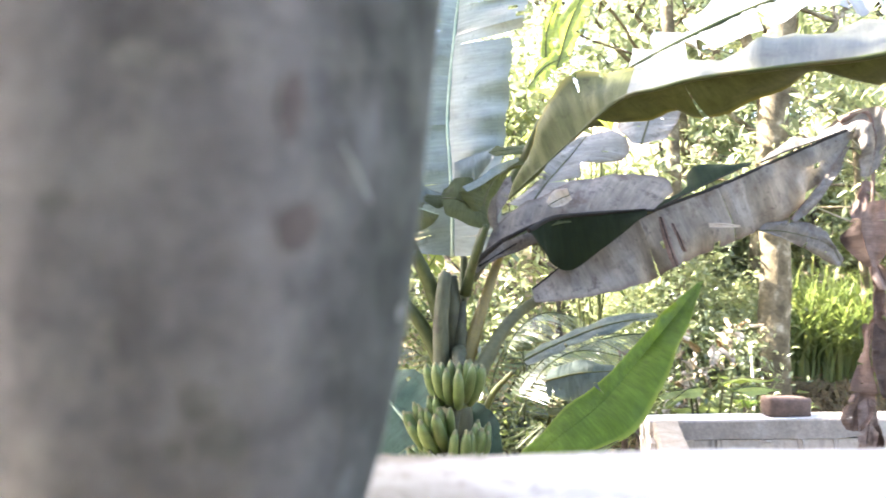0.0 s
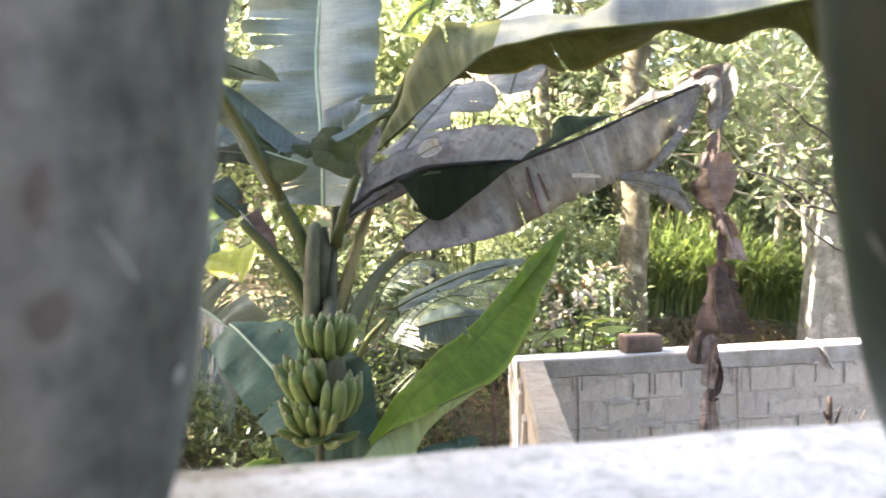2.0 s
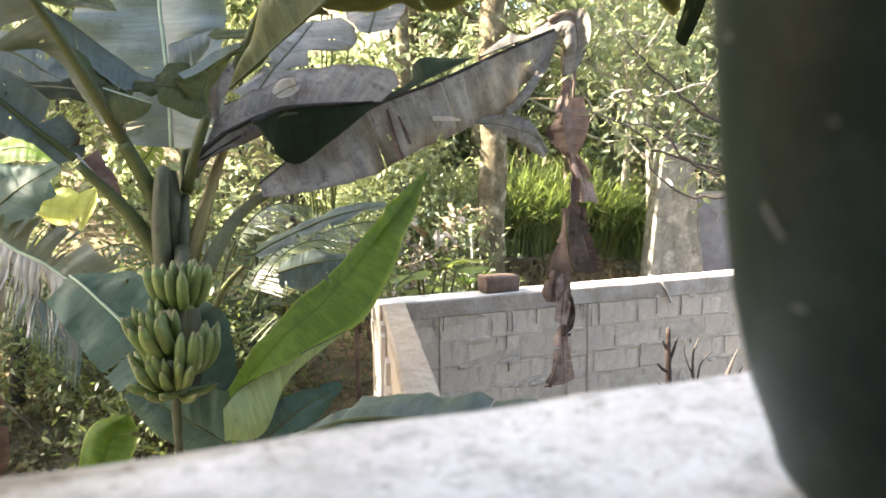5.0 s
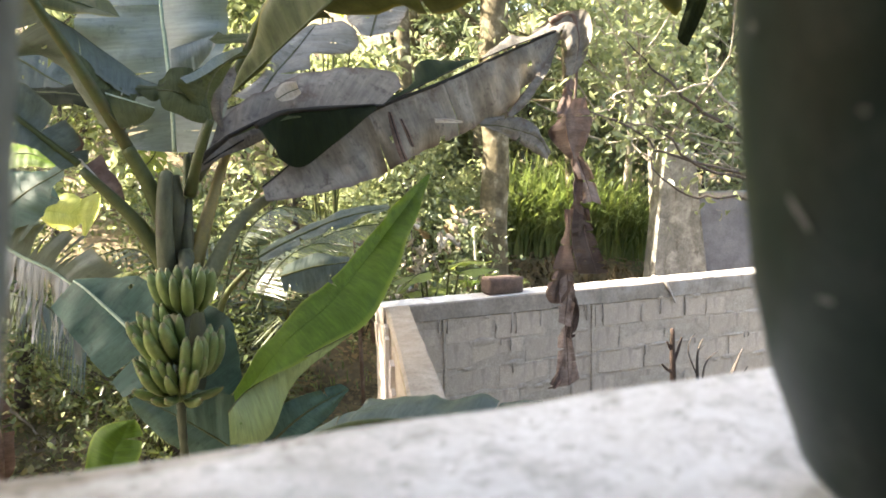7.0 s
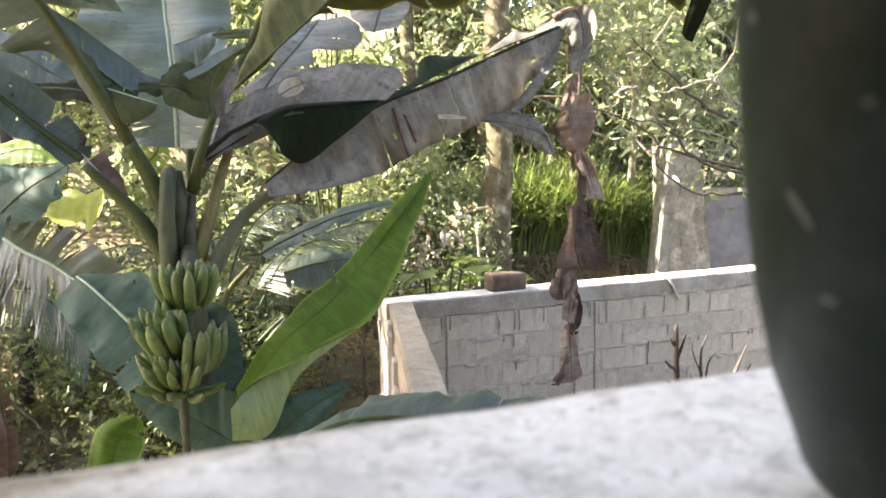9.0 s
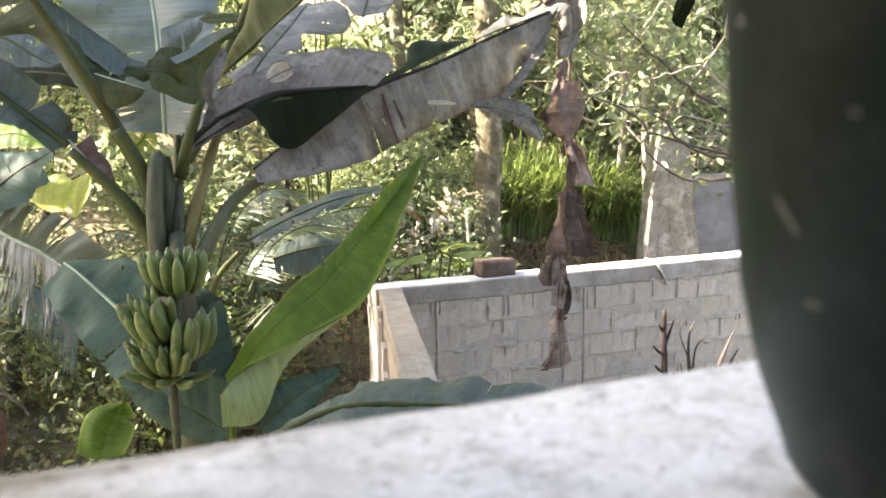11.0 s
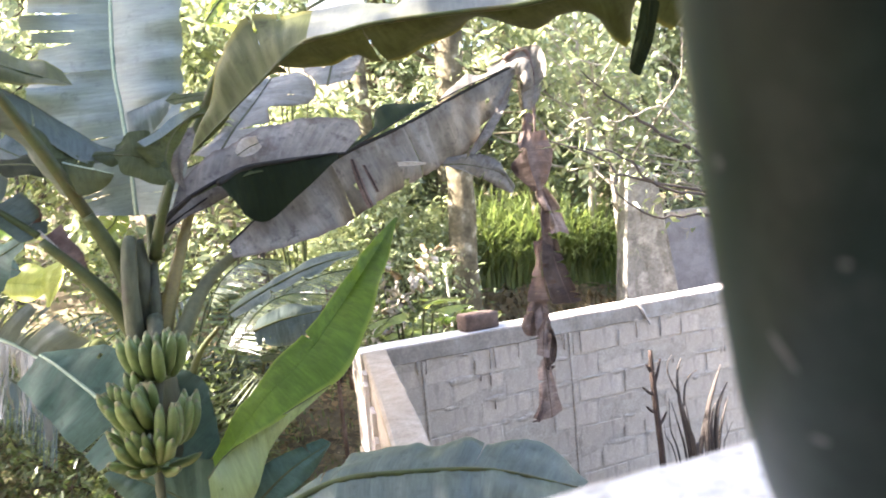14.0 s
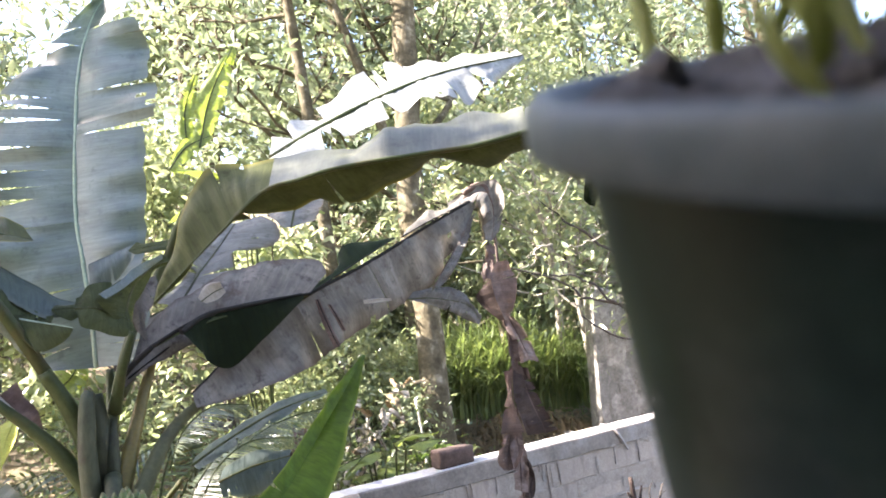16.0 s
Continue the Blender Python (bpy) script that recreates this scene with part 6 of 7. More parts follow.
# unseen tree added to keep the sun off the left undergrowth
woody("tree", standing(-4.7, 7.6), [(0, 0, 0), (0.1, 0, 2), (0.0, 0.1, 3.6), (0.1, 0.0, 5.2)], [0.14, 0.12, 0.09, 0.04], "unseen round-crowned tree added to shade the undergrowth", "tree", 202, BARK, CANOPY, 0.2, 9, 0.74, 12, 0.9, 2, 0.3, "trees", way_bias=(0, 0, 0.1))


# unseen trees added to shade leaves left of and behind the fruit
woody("tree", standing(-4.9, 5.85), [(0, 0, 0), (0.1, 0, 2.5), (0.0, 0.05, 4.2), (0.05, 0.0, 5.9)], [0.10, 0.09, 0.07, 0.04], "unseen slender tree, tufted crown added to shade leaves", "tree", 203, BARK, CANOPY, 0.15, 16, 0.95, 12, 0.22, 1, 0.10, "trees", way_bias=(0, 0, -0.05))
woody("tree", standing(-4.9, 4.6), [(0, 0, 0), (0.1, 0, 2.5), (0.0, 0.05, 4.4), (0.05, 0.0, 6.1)], [0.10, 0.09, 0.07, 0.04], "unseen slender tree, tufted crown added to shade leaves", "tree", 204, BARK, CANOPY, 0.15, 16, 0.95, 12, 0.22, 1, 0.10, "trees", way_bias=(0, 0, -0.05))
for i, (x, y, h) in enumerate(((5.6, 17.5, 10.0), (8.6, 16.8, 11.0), (11.2, 20.0, 12.0), (14.5, 19.0, 12.0), (3.2, 20.5, 11.0))):
    woody("tree", standing(x, y), [(0, 0, 0), (0.1, 0, h * 0.3), (0.2, 0.1, h * 0.6), (0.1, 0.2, h)], [0.16, 0.14, 0.1, 0.04], "forest tree with a full crown further up the hill", "tree", 210 + i, BARK, CANOPY, 0.34, 8, 0.2, 12, 2.2, 2, 0.4, "trees")


def blade_mesh(name, spots, height, width, mat, seed, label, category, kind="stuff", lean=0.35):
    """Long arching grass blades as one mesh."""
    rng = random.Random(seed)
    verts, faces = [], []
    for x, y in spots:
        base = Vector((x, y, ground_z(x, y) - 0.02))
        a = rng.uniform(0, 6.28)
        h, out = height * rng.uniform(0.5, 1.15), rng.uniform(0.1, 1.0) * lean
        d, s = Vector((math.cos(a), math.sin(a), 0)), Vector((-math.sin(a), math.cos(a), 0))
        o = len(verts)
        for k in range(6):
            f = k / 5
            p = base + UPV * h * (f - 0.35 * f ** 3 * out * 2) + d * h * out * 1.3 * f ** 2.2
            w = width * (1 - f ** 1.6) * rng.uniform(0.9, 1.1) + 0.0005
            verts += [p - s * w * 0.5, p + s * w * 0.5]
        faces += [(o + 2 * k, o + 2 * k + 1, o + 2 * k + 3, o + 2 * k + 2) for k in range(5)]
    ob = from_lists(name, verts, faces, mat)
    tagged(ob, label, category, kind=kind)


def spots_in(n, cx, cy, rx, ry, seed):
    r = random.Random(seed)
    out = []
    for _ in range(n):
        a, q = r.uniform(0, 6.28), math.sqrt(r.random())
        out.append((cx + rx * q * math.cos(a), cy + ry * q * math.sin(a)))
    return out


blade_mesh("tall_grass", spots_in(2700, 4.75, 8.65, 1.2, 0.36, 1), 1.35, 0.028, BLADE, 1, "clump of tall bright green grass on the bank", "grass", lean=0.95)
blade_mesh("straw", spots_in(2200, 4.1, 7.75, 1.4, 0.5, 3), 0.22, 0.02, LITTER, 3, "flattened dry straw in front of the tall grass", "straw", lean=2.2)
blade_mesh("low_grass", spots_in(5000, 2.0, 8.0, 5.5, 2.6, 2), 0.16, 0.012, BLADE, 2, "sparse short grass among dry leaves", "grass", lean=0.8)


def build_litter():
    r = random.Random(9)
    pts_ = []
    for _ in range(900):
        x, y = r.uniform(-4, 7), r.uniform(5.0, 9.8)
        pts_.append((x, y, ground_z(x, y) + 0.025))
    ob = leaf_cloud("leaf_litter", pts_, 0.075, LITTER, None, 5, 26, 0.12, 0.0, 0.5)
    me = ob.data
    for v in me.vertices:
        v.co.z = max(ground_z(v.co.x, v.co.y) + 0.004, min(v.co.z, ground_z(v.co.x, v.co.y) + 0.05))
    tagged(ob, "dry brown fallen leaves covering the bank", "leaf litter", kind="stuff")


build_litter()


def build_cover():
    r = random.Random(19)
    pts_ = []
    for _ in range(1100):
        x, y = r.uniform(-4, 1.1), r.uniform(4.4, 7.6)
        pts_.append((x, y, ground_z(x, y) + 0.05))
    tagged(leaf_cloud("ground_cover", pts_, 0.06, MOSS, None, 15, 9, 0.07, 0.0, 0.6), "low olive ground cover among dry leaves on the bank", "ground cover", kind="stuff")


build_cover()


def frond_thing(name, line_pts, leaflets, length, width, mat, stalk, label, category, seed, hang=0.7, gap_share=1.0, group=""):
    """A feathered frond: a rachis with leaflets each side."""
    rng = random.Random(seed)
    e = thing(name, line_pts[0], label, category, group)
    line = curve_through(line_pts, 40)
    tube("rachis", line, [min(r, 0.6 * width) for r in lerp_list([0.014, 0.010, 0.003], 40)], stalk, e, 6)
    for sgn in (-1, 1):
        verts, faces = [], []
        for i in range(leaflets):
            f = 0.12 + 0.86 * i / leaflets
            k = f * 40
            p = line[int(k)].lerp(line[min(40, int(k) + 1)], k - int(k))
            t = (line[min(40, int(k) + 1)] - line[int(k)]).normalized()
            s = t.cross(UPV).normalized() * sgn
            d = (s + t * 0.55 - UPV * hang * rng.uniform(0.7, 1.2)).normalized()
            ln, w = length * rng.uniform(0.8, 1.1) * (1 - 0.5 * abs(f - 0.45)), width * rng.uniform(0.7, 1.2)
            wv = t.cross(d).cross(d).normalized() * w * 0.5
            o = len(verts)
            for j in range(4):
                g = j / 3
                q = p + d * ln * g - UPV * 0.25 * ln * g * g * hang
                ww = wv * (1 - 0.85 * g ** 1.5) * gap_share
                verts += [q - ww, q + ww]
            faces += [(o + 2 * j, o + 2 * j + 1, o + 2 * j + 3, o + 2 * j + 2) for j in range(3)]
        from_lists("frond_blade", verts, faces, mat, e, smooth=False)
    return e


torn = thing("torn_leaf", (0.0, 3.8, 1.6), "grey-green leaf torn into shining ribbons", "leaf")
sheet_leaf(torn, [(-0.79, 4.19, 2.19), (-0.70, 4.13, 2.13), (-0.56, 4.05, 2.06), (-0.42, 3.95, 1.96)],
           [(-0.74, 4.05, 2.30), (-0.61, 4.02, 2.30), (-0.47, 3.98, 2.28), (-0.31, 3.90, 2.16), (-0.21, 3.85, 2.07)],
           (),
           DULL, RIB, 71, (9, 0), 0.035, (0.03, 0), 0.02, (0.010, 0.009, 0.004), 0.05, "grey-green upper ribbons of the torn leaf", "blade_half")
sheet_leaf(torn, [(-0.79, 4.19, 2.19), (-0.70, 4.13, 2.13), (-0.56, 4.05, 2.06), (-0.42, 3.95, 1.96)],
           (),
           [(-0.89, 4.15, 1.89), (-0.78, 4.10, 1.81), (-0.66, 4.05, 1.72), (-0.52, 3.98, 1.63), (-0.37, 3.90, 1.57)],
           RIBBON, RIB, 72, (0, 44), 0.012, (0, 0.06), 0.03, (0.003, 0.002), 0.10, "silvery lower ribbons of the torn leaf", "blade_half")
frond_thing("palm_frond", [(-1.4, 5.4, 1.25), (-1.1, 5.1, 1.75), (-0.75, 4.9, 1.75), (-0.5, 4.8, 1.45)], 44, 0.40, 0.018, FROND, PETIOLE, "thin-leaved palm frond near the ground", "palm frond", 4, 0.5, group="fronds")
for i, (x, y, s) in enumerate(((0.55, 5.6, 1.0), (0.2, 6.3, 1.1), (1.0, 6.9, 1.0))):
    for k in range(4):
        a = k * 1.6 + i
        b = Vector((x, y, ground_z(x, y)))
        d = Vector((math.cos(a), math.sin(a), 0))
        frond_thing("palm_frond", [b, b + d * 0.15 * s + UPV * 0.8 * s, b + d * 0.5 * s + UPV * 1.35 * s, b + d * 1.0 * s + UPV * 1.3 * s], 26, 0.36 * s, 0.022, FROND if k % 2 else SHADE_LEAF, PETIOLE, "slender dark palm frond in the undergrowth", "palm frond", 30 + i * 5 + k, 0.5, group="fronds")


def broadleaf(at, leaves, mat, label, seed, size, height, reach=1.0):
    """A herb with large heart-shaped leaves on long stalks."""
    rng = random.Random(seed)
    e = thing("broadleaf_plant", at, label, "plant", "broad-leaved plants")
    b = Vector(at)
    for i in range(leaves):
        a = 6.28 * i / leaves + rng.uniform(-0.4, 0.4)
        d = Vector((math.cos(a), math.sin(a), 0))
        top = b + d * rng.uniform(0.15, 0.4) * height * reach + UPV * height * rng.uniform(0.7, 1.1)
        tube("stalk", curve_through([b, b.lerp(top, 0.6) + UPV * 0.08, top], 8), lerp_list([0.014, 0.008], 8), PETIOLE, e, 6)
        tipv = top + d * size * rng.uniform(0.8, 1.1) + UPV * rng.uniform(-0.5, 0.15) * size
        banana_leaf(e, [top - d * 0.02, top.lerp(tipv, 0.4) + UPV * 0.03, tipv], 0.02, (size * 0.36, size * 0.36), d.cross(UPV), (0.2, 0.2), mat, PETIOLE, seed * 9 + i, (0, 0), 0, 0.1, (0.3, 0.3), 0.02,
                    (0.008, 0.005, 0.002), base=0.2, tip=0.75, n=14, m=4, name="leaf")
    return e


yellow_plant = thing("broadleaf_plant", (-1.02, 4.6, 0.0), "broad-leaved plant with sunlit yellow-green leaves", "plant", "broad-leaved plants")
tube("stalk", curve_through([(-1.06, 4.6, -0.05), (-1.04, 4.62, 1.0), (-0.9, 4.65, 1.9), (-0.66, 4.68, 2.02)], 16), lerp_list([0.018, 0.014, 0.008], 16), STEM, yellow_plant, 7)
broadleaf(standing(2.0, 5.95), 8, SUNLEAF, "low plant with glossy yellow-green leaves behind the wall", 5, 0.36, 1.35, 0.5)
broadleaf(standing(2.65, 6.2), 6, GREEN, "low plant with glossy yellow-green leaves behind the wall", 6, 0.32, 1.2, 0.5)
broadleaf(standing(-0.2, 5.6), 7, OLIVE, "low plant with dull broad green leaves in the undergrowth", 9, 0.30, 1.75, 0.5)
broadleaf(standing(0.6, 5.75), 7, OLIVE, "low plant with dull broad green leaves in the undergrowth", 10, 0.28, 1.6, 0.5)
broadleaf((1.42, 7.75, ground_z(1.42, 7.75)), 5, SUNLEAF, "tall broad-leaved plant, its leaves glowing in the sun", 8, 0.5, 4.3, 0.22)


sheet_leaf(yellow_plant, [(-0.79, 5.10, 2.29), (-0.66, 5.10, 2.27), (-0.52, 5.10, 2.23)],
           [(-0.77, 5.08, 2.25), (-0.68, 5.08, 2.17), (-0.60, 5.08, 2.16), (-0.51, 5.08, 2.21)],
           [(-0.73, 5.14, 2.33), (-0.61, 5.14, 2.38), (-0.52, 5.14, 2.33), (-0.51, 5.10, 2.24)],
           YELLOW, YELLOW, 39, (0, 0), 0.03, (0.06, 0.06), 0.012, (0.005, 0.004, 0.002), 0.005, "sunlit yellow leaf hanging", "leaf")
sheet_leaf(yellow_plant, [(-0.42, 5.05, 2.38), (-0.48, 5.05, 2.25), (-0.52, 5.05, 2.10)],
           [(-0.52, 5.07, 2.34), (-0.54, 5.07, 2.24), (-0.53, 5.06, 2.10)],
           [(-0.41, 5.05, 2.36), (-0.43, 5.05, 2.26), (-0.52, 5.05, 2.10)],
           YELLOW, YELLOW, 40, (0, 0), 0.03, (0.06, 0.06), 0.012, (0.005, 0.004, 0.002), 0.01, "sunlit yellow leaf hanging", "leaf")
sheet_leaf(yellow_plant, [(-0.20, 4.60, 2.49), (-0.10, 4.60, 2.57), (-0.05, 4.60, 2.67)],
           [(-0.17, 4.60, 2.48), (-0.04, 4.60, 2.51), (0.00, 4.60, 2.63)],
           [(-0.22, 4.60, 2.52), (-0.17, 4.60, 2.62), (-0.07, 4.60, 2.67)],
           SUNLEAF, PETIOLE, 89, (7, 7), 0.03, (0.05, 0.05), 0.015, (0.005, 0.004, 0.002), 0.03, "sunlit yellow-green leaf split along its veins", "leaf")
dry = thing("dry_stalk", (1.3, 5.7, ground_z(1.3, 5.7)), "withered red-brown plant stalk with hanging dead leaves", "stalk", "dry stalks")
tube("stem", curve_through([(1.32, 5.7, 0.1), (1.30, 5.68, 1.0), (1.26, 5.62, 1.95)], 12), lerp_list([0.02, 0.016, 0.01], 12), BROWN, dry, 7)
for i in range(7):
    a = i * 0.95
    p, d = Vector((1.27, 5.63, 1.9 - 0.07 * i)), Vector((math.cos(a), math.sin(a), 0))
    banana_leaf(dry, [p, p + d * 0.08 + UPV * 0.02, p + d * 0.13 - UPV * 0.14, p + d * 0.12 - UPV * 0.34], 0.1, (0.03, 0.03), d.cross(UPV), (0.6, 0.6), BROWN, BROWN, 300 + i, (2, 2), 0.03, 0.4, (0.5, 0.5), 0.02, (0.005, 0.004, 0.002), n=18, m=3, label="shrivelled brown leaf", name="dry_leaf")
back = thing("banana_plant", (1.5, 6.2, 0.2), "distant banana plant with a slim drooping leaf", "banana plant", "banana plants")
tube("pseudostem", curve_through([(0.05, 4.9, -0.1), (0.1, 4.9, 0.8), (0.2, 4.85, 1.6)], 14), lerp_list([0.07, 0.06, 0.04], 14), STEM, back, 10)
sheet_leaf(back, [(0.46, 4.70, 1.97), (0.71, 4.75, 2.08), (1.01, 4.80, 2.18), (1.34, 4.85, 2.23)],
           [(0.49, 4.64, 1.95), (0.73, 4.68, 2.05), (1.03, 4.74, 2.14), (1.31, 4.80, 2.22)],
           [(0.49, 4.80, 2.00), (0.74, 4.84, 2.12), (1.03, 4.88, 2.22), (1.33, 4.90, 2.25)],
           DULL, PETIOLE, 61, (1, 0), 0.02, (0.06, 0.06), 0.01, (0.010, 0.008, 0.003), 0.01, "slim grey-green leaf", "leaf", [(0.2, 4.85, 1.55), (0.28, 4.8, 1.75), (0.40, 4.72, 1.90)], (0.026, 0.014))

# dull broad leaf and thin fronds in the undergrowth
sheet_leaf(back, [(0.61, 4.85, 1.82), (0.82, 4.90, 1.86), (1.07, 4.95, 1.87)],
           [(0.62, 4.80, 1.74), (0.82, 4.84, 1.70), (1.05, 4.90, 1.81)],
           [(0.66, 4.95, 1.88), (0.86, 5.00, 1.94), (1.09, 5.00, 1.90)],
           DULL, PETIOLE, 63, (1, 0), 0.02, (0.06, 0.06), 0.012, (0.008, 0.006, 0.003), 0.01, "broad dull grey-green leaf low in the undergrowth", "leaf")
frond_thing("palm_frond", [(0.42, 5.10, 1.62), (0.54, 5.15, 1.81), (0.73, 5.25, 1.96), (1.05, 5.40, 2.06)], 46, 0.34, 0.010, FROND, PETIOLE, "slender arching palm frond in the undergrowth", "palm frond", 80, 0.45, group="fronds")
frond_thing("palm_frond", [(0.46, 5.00, 1.58), (0.63, 5.10, 1.85), (0.88, 5.20, 1.97), (1.21, 5.30, 1.92)], 46, 0.3, 0.010, SHADE_LEAF, PETIOLE, "slender arching palm frond in the undergrowth", "palm frond", 81, 0.45, group="fronds")
frond_thing("palm_frond", [(0.61, 5.30, 1.70), (0.91, 5.40, 1.95), (1.22, 5.50, 2.04), (1.59, 5.60, 2.05)], 46, 0.26, 0.010, FROND, PETIOLE, "slender arching palm frond in the undergrowth", "palm frond", 82, 0.45, group="fronds")
frond_thing("palm_frond", [(0.38, 5.40, 1.86), (0.49, 5.40, 2.09), (0.70, 5.50, 2.21), (0.97, 5.60, 2.17)], 46, 0.3, 0.010, FROND, PETIOLE, "slender arching palm frond in the undergrowth", "palm frond", 83, 0.45, group="fronds")
dry_heap = thing("dry_leaf_heap", (2.35, 6.3, ground_z(2.35, 6.3)), "bleached dead leaves caught on low twigs behind the wall", "leaf litter")
tube("twig", curve_through([(2.0, 6.32, 0.1), (1.95, 6.3, 1.2), (1.9, 6.32, 2.3)], 10), lerp_list([0.012, 0.009, 0.005], 10), DARK_BARK, dry_heap, 6)
rng_ = random.Random(64)
for k in range(44):
    p = Vector((1.78, 6.15, 1.45)).lerp(Vector((2.5, 6.6, 1.95)), rng_.random()) + Vector((rng_.uniform(-0.12, 0.12), rng_.uniform(-0.15, 0.15), rng_.uniform(-0.16, 0.14)))
    if k < 6:
        p = Vector((1.93, 6.25, 1.60 + 0.08 * k)) + Vector((rng_.uniform(-0.05, 0.05), 0, 0))
    d = Vector((rng_.uniform(-1, 1), rng_.uniform(-0.6, 0.6), rng_.uniform(-1.2, 0.4))).normalized()
    ln = rng_.uniform(0.09, 0.2)
    banana_leaf(dry_heap, [p, p + d * ln * 0.5 + UPV * rng_.uniform(-0.02, 0.03), p + d * ln], 0.05, (ln * 0.22, ln * 0.22), d.cross(Vector((0.2, 1, 0.3))), (0.5, 0.5), LITTER if k % 4 == 3 else DRY_PALE, DRY_STALK, 640 + k, (1, 1), 0.03, 0.4, (0.9, 0.9), 0.03, (0.003, 0.002, 0.001), n=12, m=3, label="crumpled dead leaf", name="dry_leaf")
branch = thing("fallen_branch", [(-1.38, 6.80, 0.59), (-1.19, 6.60, 0.47), (-1.06, 6.45, 0.33), (-0.84, 6.25, 0.17)][-1], "dry fallen branch with two bleached dead leaves on the bank", "branch")
tube("stem", kinked([(-1.38, 6.80, 0.59), (-1.19, 6.60, 0.47), (-1.06, 6.45, 0.33), (-0.84, 6.25, 0.17)], 14, 0.012, 3), lerp_list([0.014, 0.012, 0.006], 14), TWIG, branch, 6, rough=0.12)
tube("twig", kinked([(-1.15, 6.25, 0.28), (-1.13, 6.45, 0.37), (-1.11, 6.55, 0.41)], 8, 0.010, 4), lerp_list([0.008, 0.004], 8), TWIG, branch, 6, rough=0.12)
sheet_leaf(branch, [(-1.11, 6.50, 0.40), (-1.02, 6.42, 0.35), (-0.94, 6.39, 0.27)],
           [(-1.09, 6.40, 0.39), (-1.03, 6.35, 0.30), (-0.96, 6.35, 0.26)],
           [(-1.07, 6.53, 0.40), (-0.99, 6.50, 0.35), (-0.94, 6.45, 0.30)],
           DRY_PALE, DRY_STALK, 90, (1, 1), 0.03, (0.12, 0.12), 0.02, (0.004, 0.003, 0.002), 0.02, "bleached curled dead leaf", "leaf")
sheet_leaf(branch, [(-0.95, 6.30, 0.24), (-0.91, 6.40, 0.27), (-0.90, 6.45, 0.30)],
           [(-0.96, 6.30, 0.26), (-0.92, 6.40, 0.28), (-0.90, 6.45, 0.30)],
           [(-0.93, 6.30, 0.23), (-0.88, 6.37, 0.26), (-0.89, 6.45, 0.29)],
           DRY_PALE, DRY_STALK, 91, (0, 0), 0.03, (0.12, 0.12), 0.012, (0.003, 0.002), 0.01, "bleached curled dead leaf", "leaf")
pole = thing("thin_pole", [(2.65, 6.70, 1.85), (2.67, 6.70, 1.54), (2.68, 6.70, 1.15)][-1], "thin pale pole standing beside the tree trunk", "pole")
tube("shaft", curve_through([(2.65, 6.70, 1.85), (2.67, 6.70, 1.54), (2.68, 6.70, 1.15)] + [(2.72, 6.7, 0.3)], 10), 0.011, PALE_WOOD, pole, 6)
# bare branches that reach in over the pillar
bare = thing("bush", [(6.70, 6.50, -0.46), (6.34, 6.50, 1.02), (6.04, 6.50, 1.97), (5.91, 6.50, 2.86), (5.86, 6.50, 3.54)][0], "bare bush with dark and pale bending branches", "bush", "bushes")
tube("stem", curve_through([(6.70, 6.50, -0.46), (6.34, 6.50, 1.02), (6.04, 6.50, 1.97), (5.91, 6.50, 2.86), (5.86, 6.50, 3.54)], 20), lerp_list([0.05, 0.045, 0.035, 0.025], 20), DARK_BARK, bare, 8, rough=0.1)
tube("branch", kinked([(5.97, 6.60, 2.21), (5.22, 6.60, 2.39), (4.64, 6.60, 2.54), (4.53, 6.60, 2.60), (4.26, 6.60, 2.82), (3.86, 6.60, 2.93), (3.54, 6.60, 3.08)], 15, 0.022, 61), lerp_list([0.017, 0.012, 0.006], 15), DARK_BARK, bare, 6, rough=0.12, seed=3)
tube("branch", kinked([(5.92, 6.50, 2.15), (5.29, 6.50, 2.32), (4.92, 6.50, 2.45), (4.68, 6.50, 2.68), (4.41, 6.50, 2.80), (4.00, 6.50, 2.87)], 15, 0.022, 62), lerp_list([0.018, 0.013, 0.006], 15), DARK_BARK, bare, 6, rough=0.12, seed=4)
tube("branch", kinked([(5.78, 6.40, 2.85), (5.38, 6.40, 2.97), (5.09, 6.40, 3.18), (5.04, 6.40, 3.36), (5.01, 6.40, 3.53)], 15, 0.022, 63), lerp_list([0.014, 0.01, 0.006], 15), TWIG, bare, 6, rough=0.12, seed=5)
tube("branch", kinked([(5.09, 6.40, 3.19), (4.85, 6.40, 3.17), (4.59, 6.40, 3.10), (4.39, 6.40, 3.08)], 15, 0.022, 64), lerp_list([0.013, 0.009, 0.006], 15), TWIG, bare, 6, rough=0.12, seed=6)
tube("branch", kinked([(5.71, 6.30, 1.99), (5.28, 6.30, 2.08), (4.83, 6.30, 2.10), (4.46, 6.30, 2.29), (4.26, 6.30, 2.53)], 15, 0.022, 65), lerp_list([0.016, 0.011, 0.006], 15), DARK_BARK, bare, 6, rough=0.12, seed=7)
tube("branch", kinked([(6.08, 6.70, 2.50), (5.28, 6.70, 2.92), (4.85, 6.70, 3.19), (4.57, 6.70, 3.40), (4.30, 6.70, 3.63)], 15, 0.022, 66), lerp_list([0.022, 0.015, 0.006], 15), DARK_BARK, bare, 6, rough=0.12, seed=8)
tube("branch", kinked([(4.70, 6.80, 3.66), (4.44, 6.80, 3.74), (4.13, 6.80, 3.70), (3.99, 6.80, 3.86)], 15, 0.022, 67), lerp_list([0.011, 0.008, 0.006], 15), TWIG, bare, 6, rough=0.12, seed=9)
